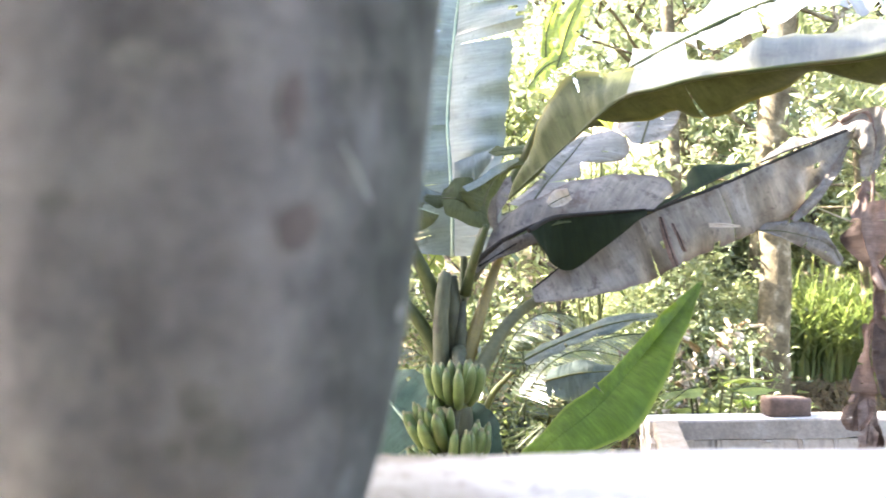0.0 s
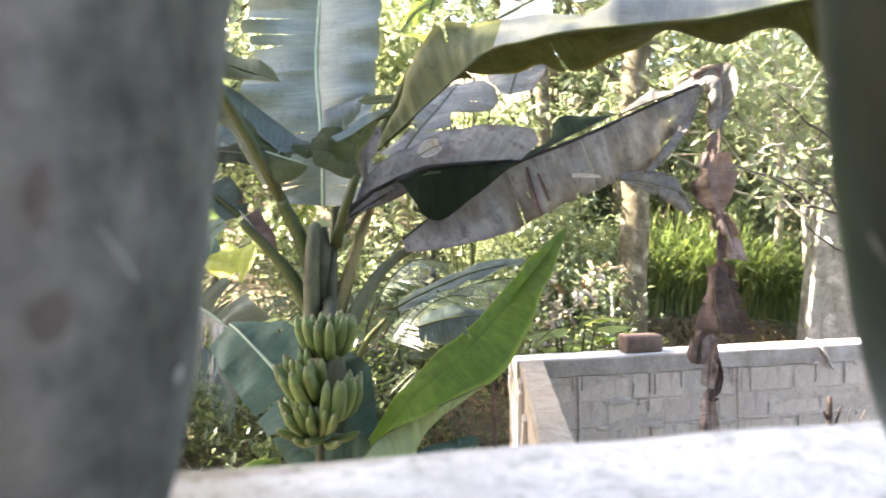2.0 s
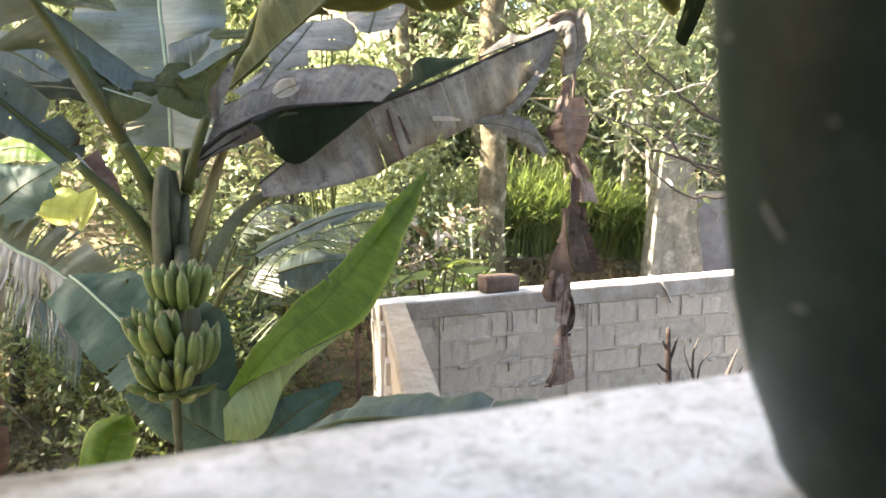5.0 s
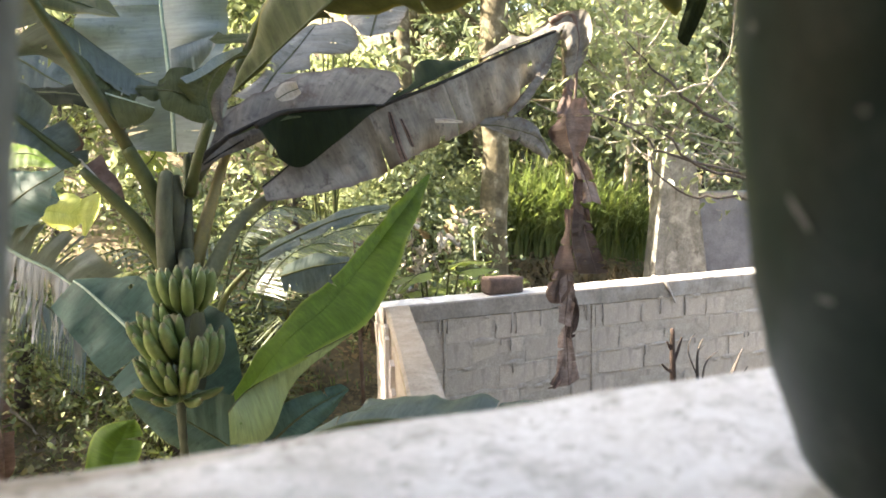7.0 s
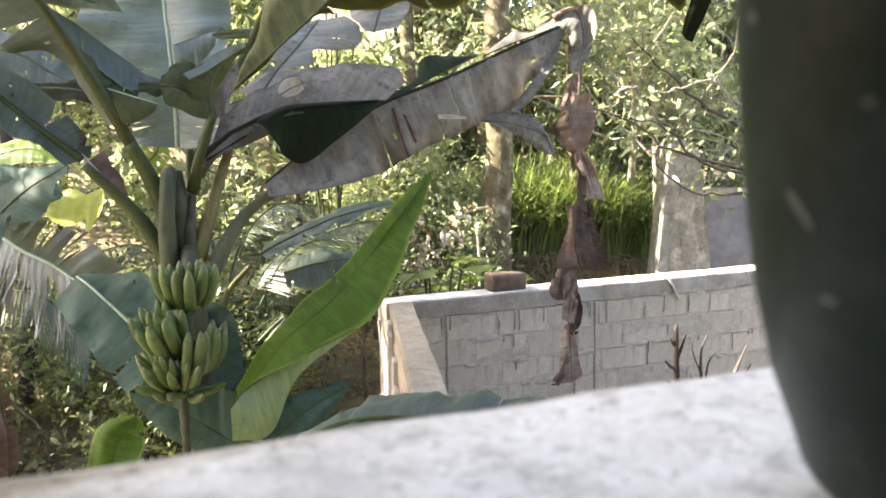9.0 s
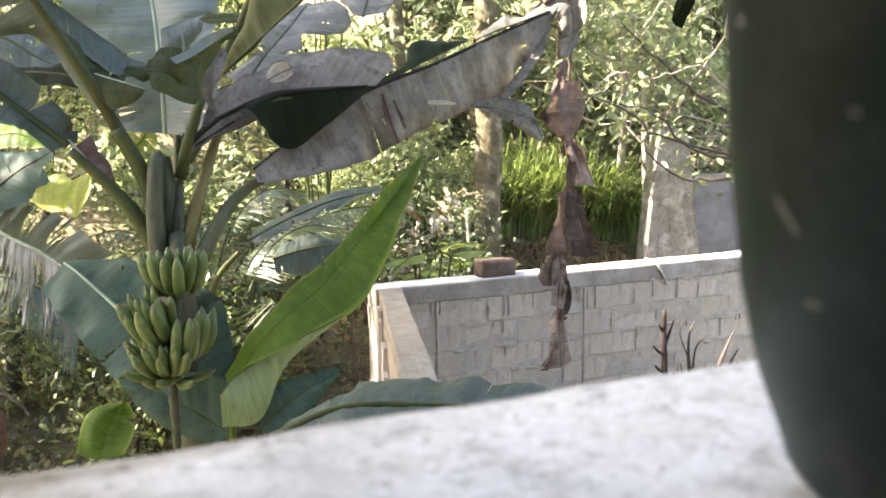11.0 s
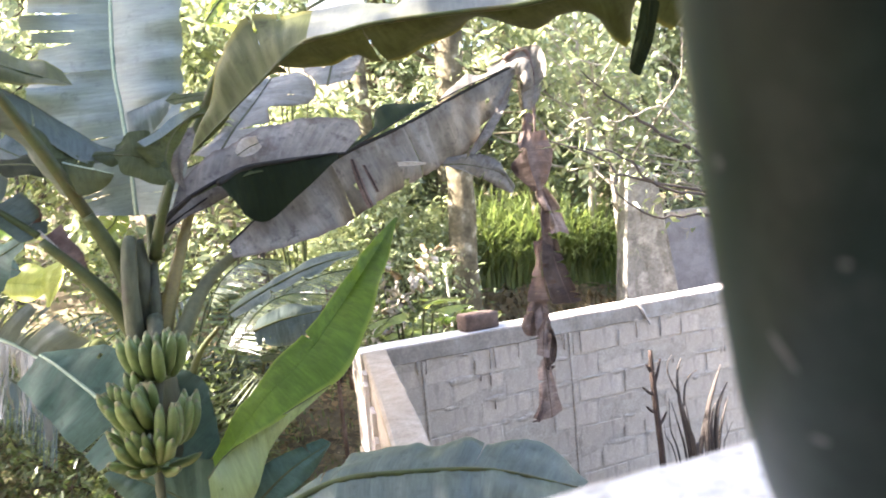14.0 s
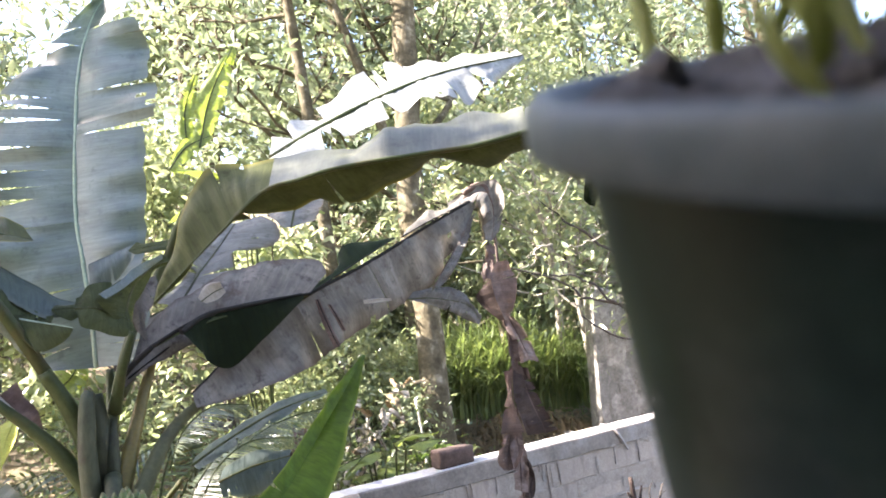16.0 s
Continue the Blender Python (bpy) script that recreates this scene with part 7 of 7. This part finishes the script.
tube("branch", kinked([(4.27, 6.50, 3.13), (4.06, 6.50, 3.09), (4.05, 6.50, 2.98), (3.86, 6.50, 2.93)], 15, 0.022, 68), lerp_list([0.011, 0.008, 0.006], 15), TWIG, bare, 6, rough=0.12, seed=10)
leaf_cloud("leaves", [q for line in ([(5.97, 6.60, 2.21), (5.22, 6.60, 2.39), (4.64, 6.60, 2.54), (4.53, 6.60, 2.60), (4.26, 6.60, 2.82), (3.86, 6.60, 2.93), (3.54, 6.60, 3.08)], [(5.92, 6.50, 2.15), (5.29, 6.50, 2.32), (4.92, 6.50, 2.45), (4.68, 6.50, 2.68), (4.41, 6.50, 2.80), (4.00, 6.50, 2.87)], [(6.08, 6.70, 2.50), (5.28, 6.70, 2.92), (4.85, 6.70, 3.19), (4.57, 6.70, 3.40), (4.30, 6.70, 3.63)], [(5.78, 6.40, 2.85), (5.38, 6.40, 2.97), (5.09, 6.40, 3.18), (5.04, 6.40, 3.36), (5.01, 6.40, 3.53)]) for q in curve_through(line, 14)], 0.13, BUSH, bare, 77, 2, 0.13)
sun_plant = thing("broadleaf_plant", (1.55, 7.65, ground_z(1.55, 7.65)), "upright broad-leaved plant, its leaves glowing in the sun", "plant", "broad-leaved plants")
tube("stalk", curve_through([(1.5, 7.65, 0.6), (1.52, 7.66, 2.2), (1.56, 7.65, 3.9)], 14), lerp_list([0.03, 0.02, 0.012], 14), PETIOLE, sun_plant, 7)
sheet_leaf(sun_plant, [(1.11, 7.60, 4.53), (1.27, 7.60, 5.04), (1.55, 7.60, 5.57)],
           [(1.05, 7.60, 4.60), (1.16, 7.60, 5.08), (1.52, 7.60, 5.56)],
           [(1.22, 7.60, 4.60), (1.42, 7.60, 5.02), (1.59, 7.60, 5.52)],
           SUNLEAF, PETIOLE, 70, (4, 4), 0.03, (0.06, 0.06), 0.02, (0.010, 0.008, 0.003), 0.02, "yellow-green leaf lit from behind", "leaf")
sheet_leaf(sun_plant, [(1.01, 7.70, 4.56), (1.03, 7.70, 4.94), (1.17, 7.70, 5.31)],
           [(0.94, 7.70, 4.60), (0.95, 7.70, 4.95), (1.14, 7.70, 5.30)],
           [(1.09, 7.70, 4.60), (1.14, 7.70, 4.96), (1.19, 7.70, 5.29)],
           SUNLEAF, PETIOLE, 71, (4, 4), 0.03, (0.06, 0.06), 0.02, (0.010, 0.008, 0.003), 0.02, "yellow-green leaf lit from behind", "leaf")
sheet_leaf(sun_plant, [(0.81, 7.60, 4.33), (0.99, 7.60, 4.54), (1.23, 7.60, 4.65)],
           [(0.85, 7.60, 4.28), (1.03, 7.60, 4.43), (1.24, 7.60, 4.62)],
           [(0.82, 7.60, 4.42), (0.97, 7.60, 4.62), (1.21, 7.60, 4.70)],
           SUNLEAF, PETIOLE, 72, (4, 4), 0.03, (0.06, 0.06), 0.02, (0.010, 0.008, 0.003), 0.02, "yellow-green leaf lit from behind", "leaf")

low = thing("banana_stump", (-1.0, 4.05, 0), "old banana stem wrapped in dry hanging leaves", "banana plant", "banana plants")
tube("pseudostem", curve_through([(-1.0, 4.0, -0.1), (-1.0, 4.02, 0.9), (-0.98, 4.05, 1.5), (-0.98, 4.05, 1.78)], 24), lerp_list([0.13, 0.11, 0.09, 0.07], 24), STEM, low, 12, rough=0.08)
for i in range(9):
    a = i * 0.7
    p = Vector((-1.0 + 0.08 * math.cos(a), 4.03 + 0.08 * math.sin(a), 1.75 - 0.12 * (i % 4)))
    d = Vector((math.cos(a), math.sin(a), 0))
    banana_leaf(low, [p, p + d * 0.06 - UPV * 0.1, p + d * 0.09 - UPV * 0.4, p + d * 0.08 - UPV * 0.75], 0.1, (0.045, 0.045), d.cross(UPV), (0.7, 0.7), BROWN, DRY_STALK, 70 + i, (3, 3), 0.03, 0.5, (0.5, 0.5), 0.03, (0.012, 0.008, 0.003), n=24, m=3, label="dry brown leaf", name="dry_leaf")


sheet_leaf(low, [(-0.68, 3.53, 3.36), (-0.48, 3.46, 3.27), (-0.33, 3.42, 3.21), (-0.14, 3.36, 3.14)],
           [(-0.68, 3.46, 3.26), (-0.44, 3.39, 3.20), (-0.30, 3.35, 3.16), (-0.14, 3.31, 3.13)],
           [(-0.66, 3.64, 3.42), (-0.42, 3.56, 3.33), (-0.27, 3.52, 3.28), (-0.18, 3.49, 3.22)],
           OLIVE, PETIOLE, 35, (0, 0), 0.02, (0.05, 0.05), 0.012, (0.012, 0.008, 0.003), 0.01, "olive leaf tip reaching in from beside", "leaf")
sheet_leaf(low, [(-0.86, 3.95, 2.88), (-0.54, 3.84, 2.88), (-0.33, 3.76, 2.86), (-0.11, 3.67, 2.78)],
           [(-0.84, 3.85, 2.82), (-0.52, 3.74, 2.83), (-0.34, 3.67, 2.81), (-0.10, 3.58, 2.77)],
           [(-0.89, 4.10, 2.96), (-0.55, 3.98, 2.94), (-0.34, 3.90, 2.93), (-0.11, 3.81, 2.82)],
           DEEP, PETIOLE, 36, (0, 1), 0.02, (0.05, 0.05), 0.012, (0.010, 0.006, 0.003), 0.01, "dark green leaf held level", "leaf")
sheet_leaf(low, [(-0.88, 4.09, 3.08), (-0.64, 4.00, 3.05), (-0.48, 3.93, 2.95), (-0.34, 3.87, 2.87)],
           [(-0.88, 4.01, 2.90), (-0.64, 3.93, 2.90), (-0.45, 3.86, 2.87), (-0.33, 3.81, 2.85)],
           [(-0.89, 4.20, 3.22), (-0.63, 4.09, 3.12), (-0.46, 4.03, 3.03), (-0.34, 3.97, 2.90)],
           DULL, PETIOLE, 37, (2, 1), 0.02, (0.05, 0.05), 0.012, (0.008, 0.006, 0.003), 0.02, "grey leaf hanging behind the green stalk", "leaf")
sheet_leaf(low, [(-1.02, 4.54, 2.13), (-0.76, 4.48, 2.38), (-0.52, 4.42, 2.53)],
           [(-0.84, 4.42, 2.12), (-0.65, 4.38, 2.27), (-0.51, 4.36, 2.50)],
           [(-1.06, 4.66, 2.27), (-0.82, 4.61, 2.47), (-0.55, 4.52, 2.56)],
           TEAL, PETIOLE, 43, (1, 1), 0.03, (0.06, 0.06), 0.015, (0.010, 0.008, 0.003), 0.02, "blue-grey leaf leaning out", "leaf")
sheet_leaf(low, [(-1.14, 4.95, 2.47), (-0.84, 4.84, 2.43), (-0.59, 4.74, 2.36)],
           [(-1.12, 4.84, 2.38), (-0.83, 4.74, 2.34), (-0.60, 4.66, 2.34)],
           [(-1.16, 5.05, 2.56), (-0.85, 4.94, 2.53), (-0.65, 4.86, 2.46)],
           TEAL, PETIOLE, 44, (1, 1), 0.03, (0.06, 0.06), 0.015, (0.010, 0.008, 0.003), 0.02, "dull leaf held level", "leaf")
sheet_leaf(low, [(-1.06, 5.15, 2.56), (-0.81, 5.07, 2.62), (-0.63, 5.00, 2.56)],
           [(-1.05, 5.08, 2.50), (-0.81, 5.00, 2.54), (-0.63, 4.94, 2.54)],
           [(-1.08, 5.25, 2.63), (-0.82, 5.17, 2.68), (-0.65, 5.10, 2.62)],
           GREEN, PETIOLE, 45, (0, 0), 0.03, (0.06, 0.06), 0.012, (0.008, 0.005, 0.002), 0.01, "fresh green leaf tip", "leaf")
sheet_leaf(low, [(-1.08, 4.75, 1.99), (-0.84, 4.70, 2.17), (-0.69, 4.65, 2.24)],
           [(-1.01, 4.67, 1.93), (-0.80, 4.62, 2.08), (-0.66, 4.59, 2.22)],
           [(-1.10, 4.86, 2.07), (-0.88, 4.80, 2.24), (-0.72, 4.75, 2.28)],
           TEAL, PETIOLE, 46, (1, 0), 0.03, (0.06, 0.06), 0.012, (0.008, 0.005, 0.002), 0.02, "dull blue-green leaf", "leaf")

# a stick and a pipe end left on the wall
stick = thing("stick", (3.44, 4.80, 1.60), "short pale stick leaning over the wall cap", "stick")
tube("shaft", curve_through([(3.36, 4.84, 1.63), (3.43, 4.775, 1.59), (3.515, 4.765, 1.43)], 10), lerp_list([0.013, 0.012, 0.008], 10), BOARD, stick, 7, rough=0.1)


# cut stalks and dry spikes in front of the wall
def build_stalks():
    e = thing("cut_stalk", (3.18, 4.3, 0), "bare brown branched stalk in front of the wall", "stalk", "dry stalks")
    tube("stem", curve_through([(3.24, 4.3, -0.05), (3.20, 4.3, 0.6), (3.165, 4.3, 1.1), (3.155, 4.3, 1.37)], 16), lerp_list([0.027, 0.024, 0.021, 0.016], 16), RED_BARK, e, 8, rough=0.1)
    for q0, q1 in (((3.17, 4.3, 1.06), (3.07, 4.29, 1.13)), ((3.165, 4.3, 1.12), (3.235, 4.3, 1.30)), ((3.18, 4.3, 0.93), (3.09, 4.29, 0.99)), ((3.16, 4.3, 1.22), (3.115, 4.3, 1.28)), ((3.19, 4.3, 0.84), (3.26, 4.3, 0.92))):
        tube("twig", curve_through([q0, (Vector(q0) + Vector(q1)) / 2 + Vector((0, 0, -0.012)), q1], 5), lerp_list([0.014, 0.007], 5), RED_BARK, e, 6)
    e = thing("dry_spike_plant", (3.38, 4.25, 0), "dark dead stalk forked like antlers in front of the wall", "plant", "dry stalks")
    for pts_, r in (([(3.43, 4.25, -0.05), (3.4, 4.25, 0.58), (3.35, 4.25, 0.91), (3.33, 4.25, 1.05), (3.33, 4.25, 1.2), (3.37, 4.25, 1.29)], 0.03),
                    ([(3.46, 4.22, -0.05), (3.41, 4.22, 0.61), (3.36, 4.22, 0.86), (3.34, 4.22, 0.96)], 0.024),
                    ([(3.43, 4.27, -0.05), (3.38, 4.27, 0.58), (3.33, 4.27, 0.81), (3.28, 4.27, 0.99)], 0.018),
                    ([(3.39, 4.28, -0.05), (3.33, 4.28, 0.58), (3.27, 4.28, 0.79), (3.27, 4.28, 1.02)], 0.014)):
        tube("spike", curve_through(pts_, 14), lerp_list([r * 0.62, r * 0.55, r * 0.35, r * 0.12], 14), DARK_BARK, e, 6, rough=0.12, flat=0.6)
    for pts_, r in (([(3.47, 4.2, -0.05), (3.41, 4.2, 0.64), (3.37, 4.2, 0.81), (3.34, 4.2, 1.02)], 0.018),
                    ([(3.39, 4.26, -0.05), (3.28, 4.26, 0.61), (3.21, 4.26, 0.76), (3.2, 4.26, 0.86)], 0.01),
                    ([(3.32, 4.24, 1.04), (3.25, 4.24, 1.19), (3.25, 4.24, 1.28), (3.29, 4.24, 1.33)], 0.012),
                    ([(3.36, 4.24, 0.95), (3.38, 4.24, 1.09), (3.43, 4.24, 1.16), (3.49, 4.24, 1.19)], 0.012),
                    ([(3.34, 4.25, 1.21), (3.36, 4.25, 1.23), (3.39, 4.25, 1.24)], 0.006)):
        tube("spike", curve_through(pts_, 14), lerp_list([r * 0.62, r * 0.55, r * 0.35, r * 0.12], 14), DARK_BARK, e, 6, rough=0.12, flat=0.6)
    e = thing("dry_spike_plant", (3.74, 4.22, 0), "clump of dark dry pointed leaf bases in front of the wall", "plant", "dry stalks")
    for pts_, r in (([(3.53, 4.24, -0.05), (3.54, 4.24, 0.57), (3.56, 4.24, 0.86), (3.63, 4.24, 1.05), (3.7, 4.24, 1.19)], 0.034),
                    ([(3.58, 4.22, -0.05), (3.6, 4.22, 0.56), (3.62, 4.22, 0.83), (3.67, 4.22, 0.97), (3.73, 4.22, 1.06)], 0.03),
                    ([(3.45, 4.26, -0.05), (3.5, 4.26, 0.58), (3.55, 4.26, 0.81), (3.59, 4.26, 0.95)], 0.026),
                    ([(3.6, 4.25, -0.05), (3.65, 4.25, 0.57), (3.7, 4.25, 0.8), (3.76, 4.25, 0.95)], 0.018),
                    ([(3.58, 4.2, -0.05), (3.65, 4.2, 0.59), (3.68, 4.2, 0.68), (3.74, 4.2, 0.78)], 0.008),
                    ([(3.54, 4.2, -0.05), (3.55, 4.2, 0.58), (3.56, 4.2, 0.85), (3.62, 4.2, 0.96)], 0.022),
                    ([(3.36, 4.22, -0.05), (3.43, 4.22, 0.59), (3.46, 4.22, 0.68), (3.46, 4.22, 0.71)], 0.02)):
        tube("spike", curve_through(pts_, 14), lerp_list([r * 0.62, r * 0.6, r * 0.45, r * 0.1], 14), DARK_BARK, e, 6, rough=0.12, flat=0.6)


build_stalks()


def build_debris():
    rng = random.Random(12)
    for i in range(6):
        x, y = 4.55 + 0.13 * i + rng.uniform(-0.1, 0.1), 7.45 + rng.uniform(-0.3, 0.2)
        bm = box_bm(rng.uniform(0.25, 0.4), rng.uniform(0.12, 0.2), rng.uniform(0.04, 0.2), 0.01)
        ob = part("block_rubble", bm, CEMENT if i % 2 else DARK_PANEL, smooth=False)
        ob.location, ob.rotation_euler = (x, y, ground_z(x, y) + 0.07), (rng.uniform(-0.2, 0.2), rng.uniform(-0.3, 0.3), rng.uniform(0, 3))
        tagged(ob, "broken cement block lying on the bank", "rubble", "rubble on the bank")


build_debris()


# blocks of the two wall runs, course by course
def lay_blocks(run, seed):
    e, turn, length, thick, top = run
    rng = random.Random(seed)
    meshes = [block_mesh("block", 0.384, 0.05, COURSE - 0.011, BLOCK, 0.006, k, 0.005) for k in range(5)]
    halves = [block_mesh("block", 0.184, 0.05, COURSE - 0.013, BLOCK, 0.005, 9 + k, 0.004) for k in range(3)]
    for c in range(8):
        z = top - COURSE * (c + 0.5)
        x, half = rng.uniform(-0.02, 0.02), c % 2
        while x < length - 0.15:
            w = 0.2 if half or length - x < 0.4 else 0.4
            half = 0
            for y, flip in ((0.026, 0), (thick - 0.026, math.pi)):
                ob = link_mesh("block", rng.choice(halves if w < 0.3 else meshes), None, e)
                ob.matrix_basis = turn @ Matrix.Translation((x + w / 2, y - rng.uniform(-0.002, 0.003) * (1 if not flip else -1), z)) @ Matrix.Rotation(flip, 4, "Z") @ Matrix.Rotation(rng.uniform(-0.012, 0.012), 4, "Y")
            x += w


def smear_mortar(run, count, seed):
    """Uneven squeezed-out mortar along the joints of the face that is seen, and trickles that have run down from them."""
    e, turn, length, thick, top = run
    rng = random.Random(seed)
    for k in range(count):
        x, c = rng.uniform(0.2, length - 0.3), rng.randint(0, 5)
        z = top - COURSE * c + rng.uniform(-0.012, 0.008)
        if k % 3 == 0:
            x = 0.2 * round(x / 0.2) + rng.uniform(-0.01, 0.01)
            z -= COURSE / 2
        w, h = rng.uniform(0.03, 0.16), rng.uniform(0.010, 0.035)
        if k % 3 == 0:
            w, h = rng.uniform(0.008, 0.02), rng.uniform(0.05, 0.1)
        verts, faces, n = [turn @ Vector((x, -0.015, z))], [], 11
        for j in range(n):
            a = 2 * math.pi * j / n
            r = rng.uniform(0.6, 1.2)
            verts.append(turn @ Vector((x + w * r * math.cos(a), -0.001, z - h * 0.3 + h * r * math.sin(a))))
        faces = [(0, 1 + j, 1 + (j + 1) % n) for j in range(n)]
        from_lists("mortar_smear", verts, faces, MORTAR, e)
    for k in range(count // 4):
        x, c = rng.uniform(0.15, 3.4), rng.choice((0, 0, 0, 1, 2))
        z, drop = top - COURSE * c + 0.004, rng.uniform(0.03, 0.17) * (1.0 if c == 0 else 0.6)
        line = [turn @ Vector((x + rng.uniform(-0.004, 0.004), -0.003 - 0.004 * math.sin(q * 0.6), z - drop * q / 6)) for q in range(7)]
        tube("mortar_trickle", line, lerp_list([0.006, 0.004, 0.005, 0.0065, 0.003], 6), TRICKLE, e, 5, rough=0.25, seed=k)


smear_mortar(wall_a, 110, 3)
lay_blocks(wall_a, 1)
lay_blocks(wall_b, 2)
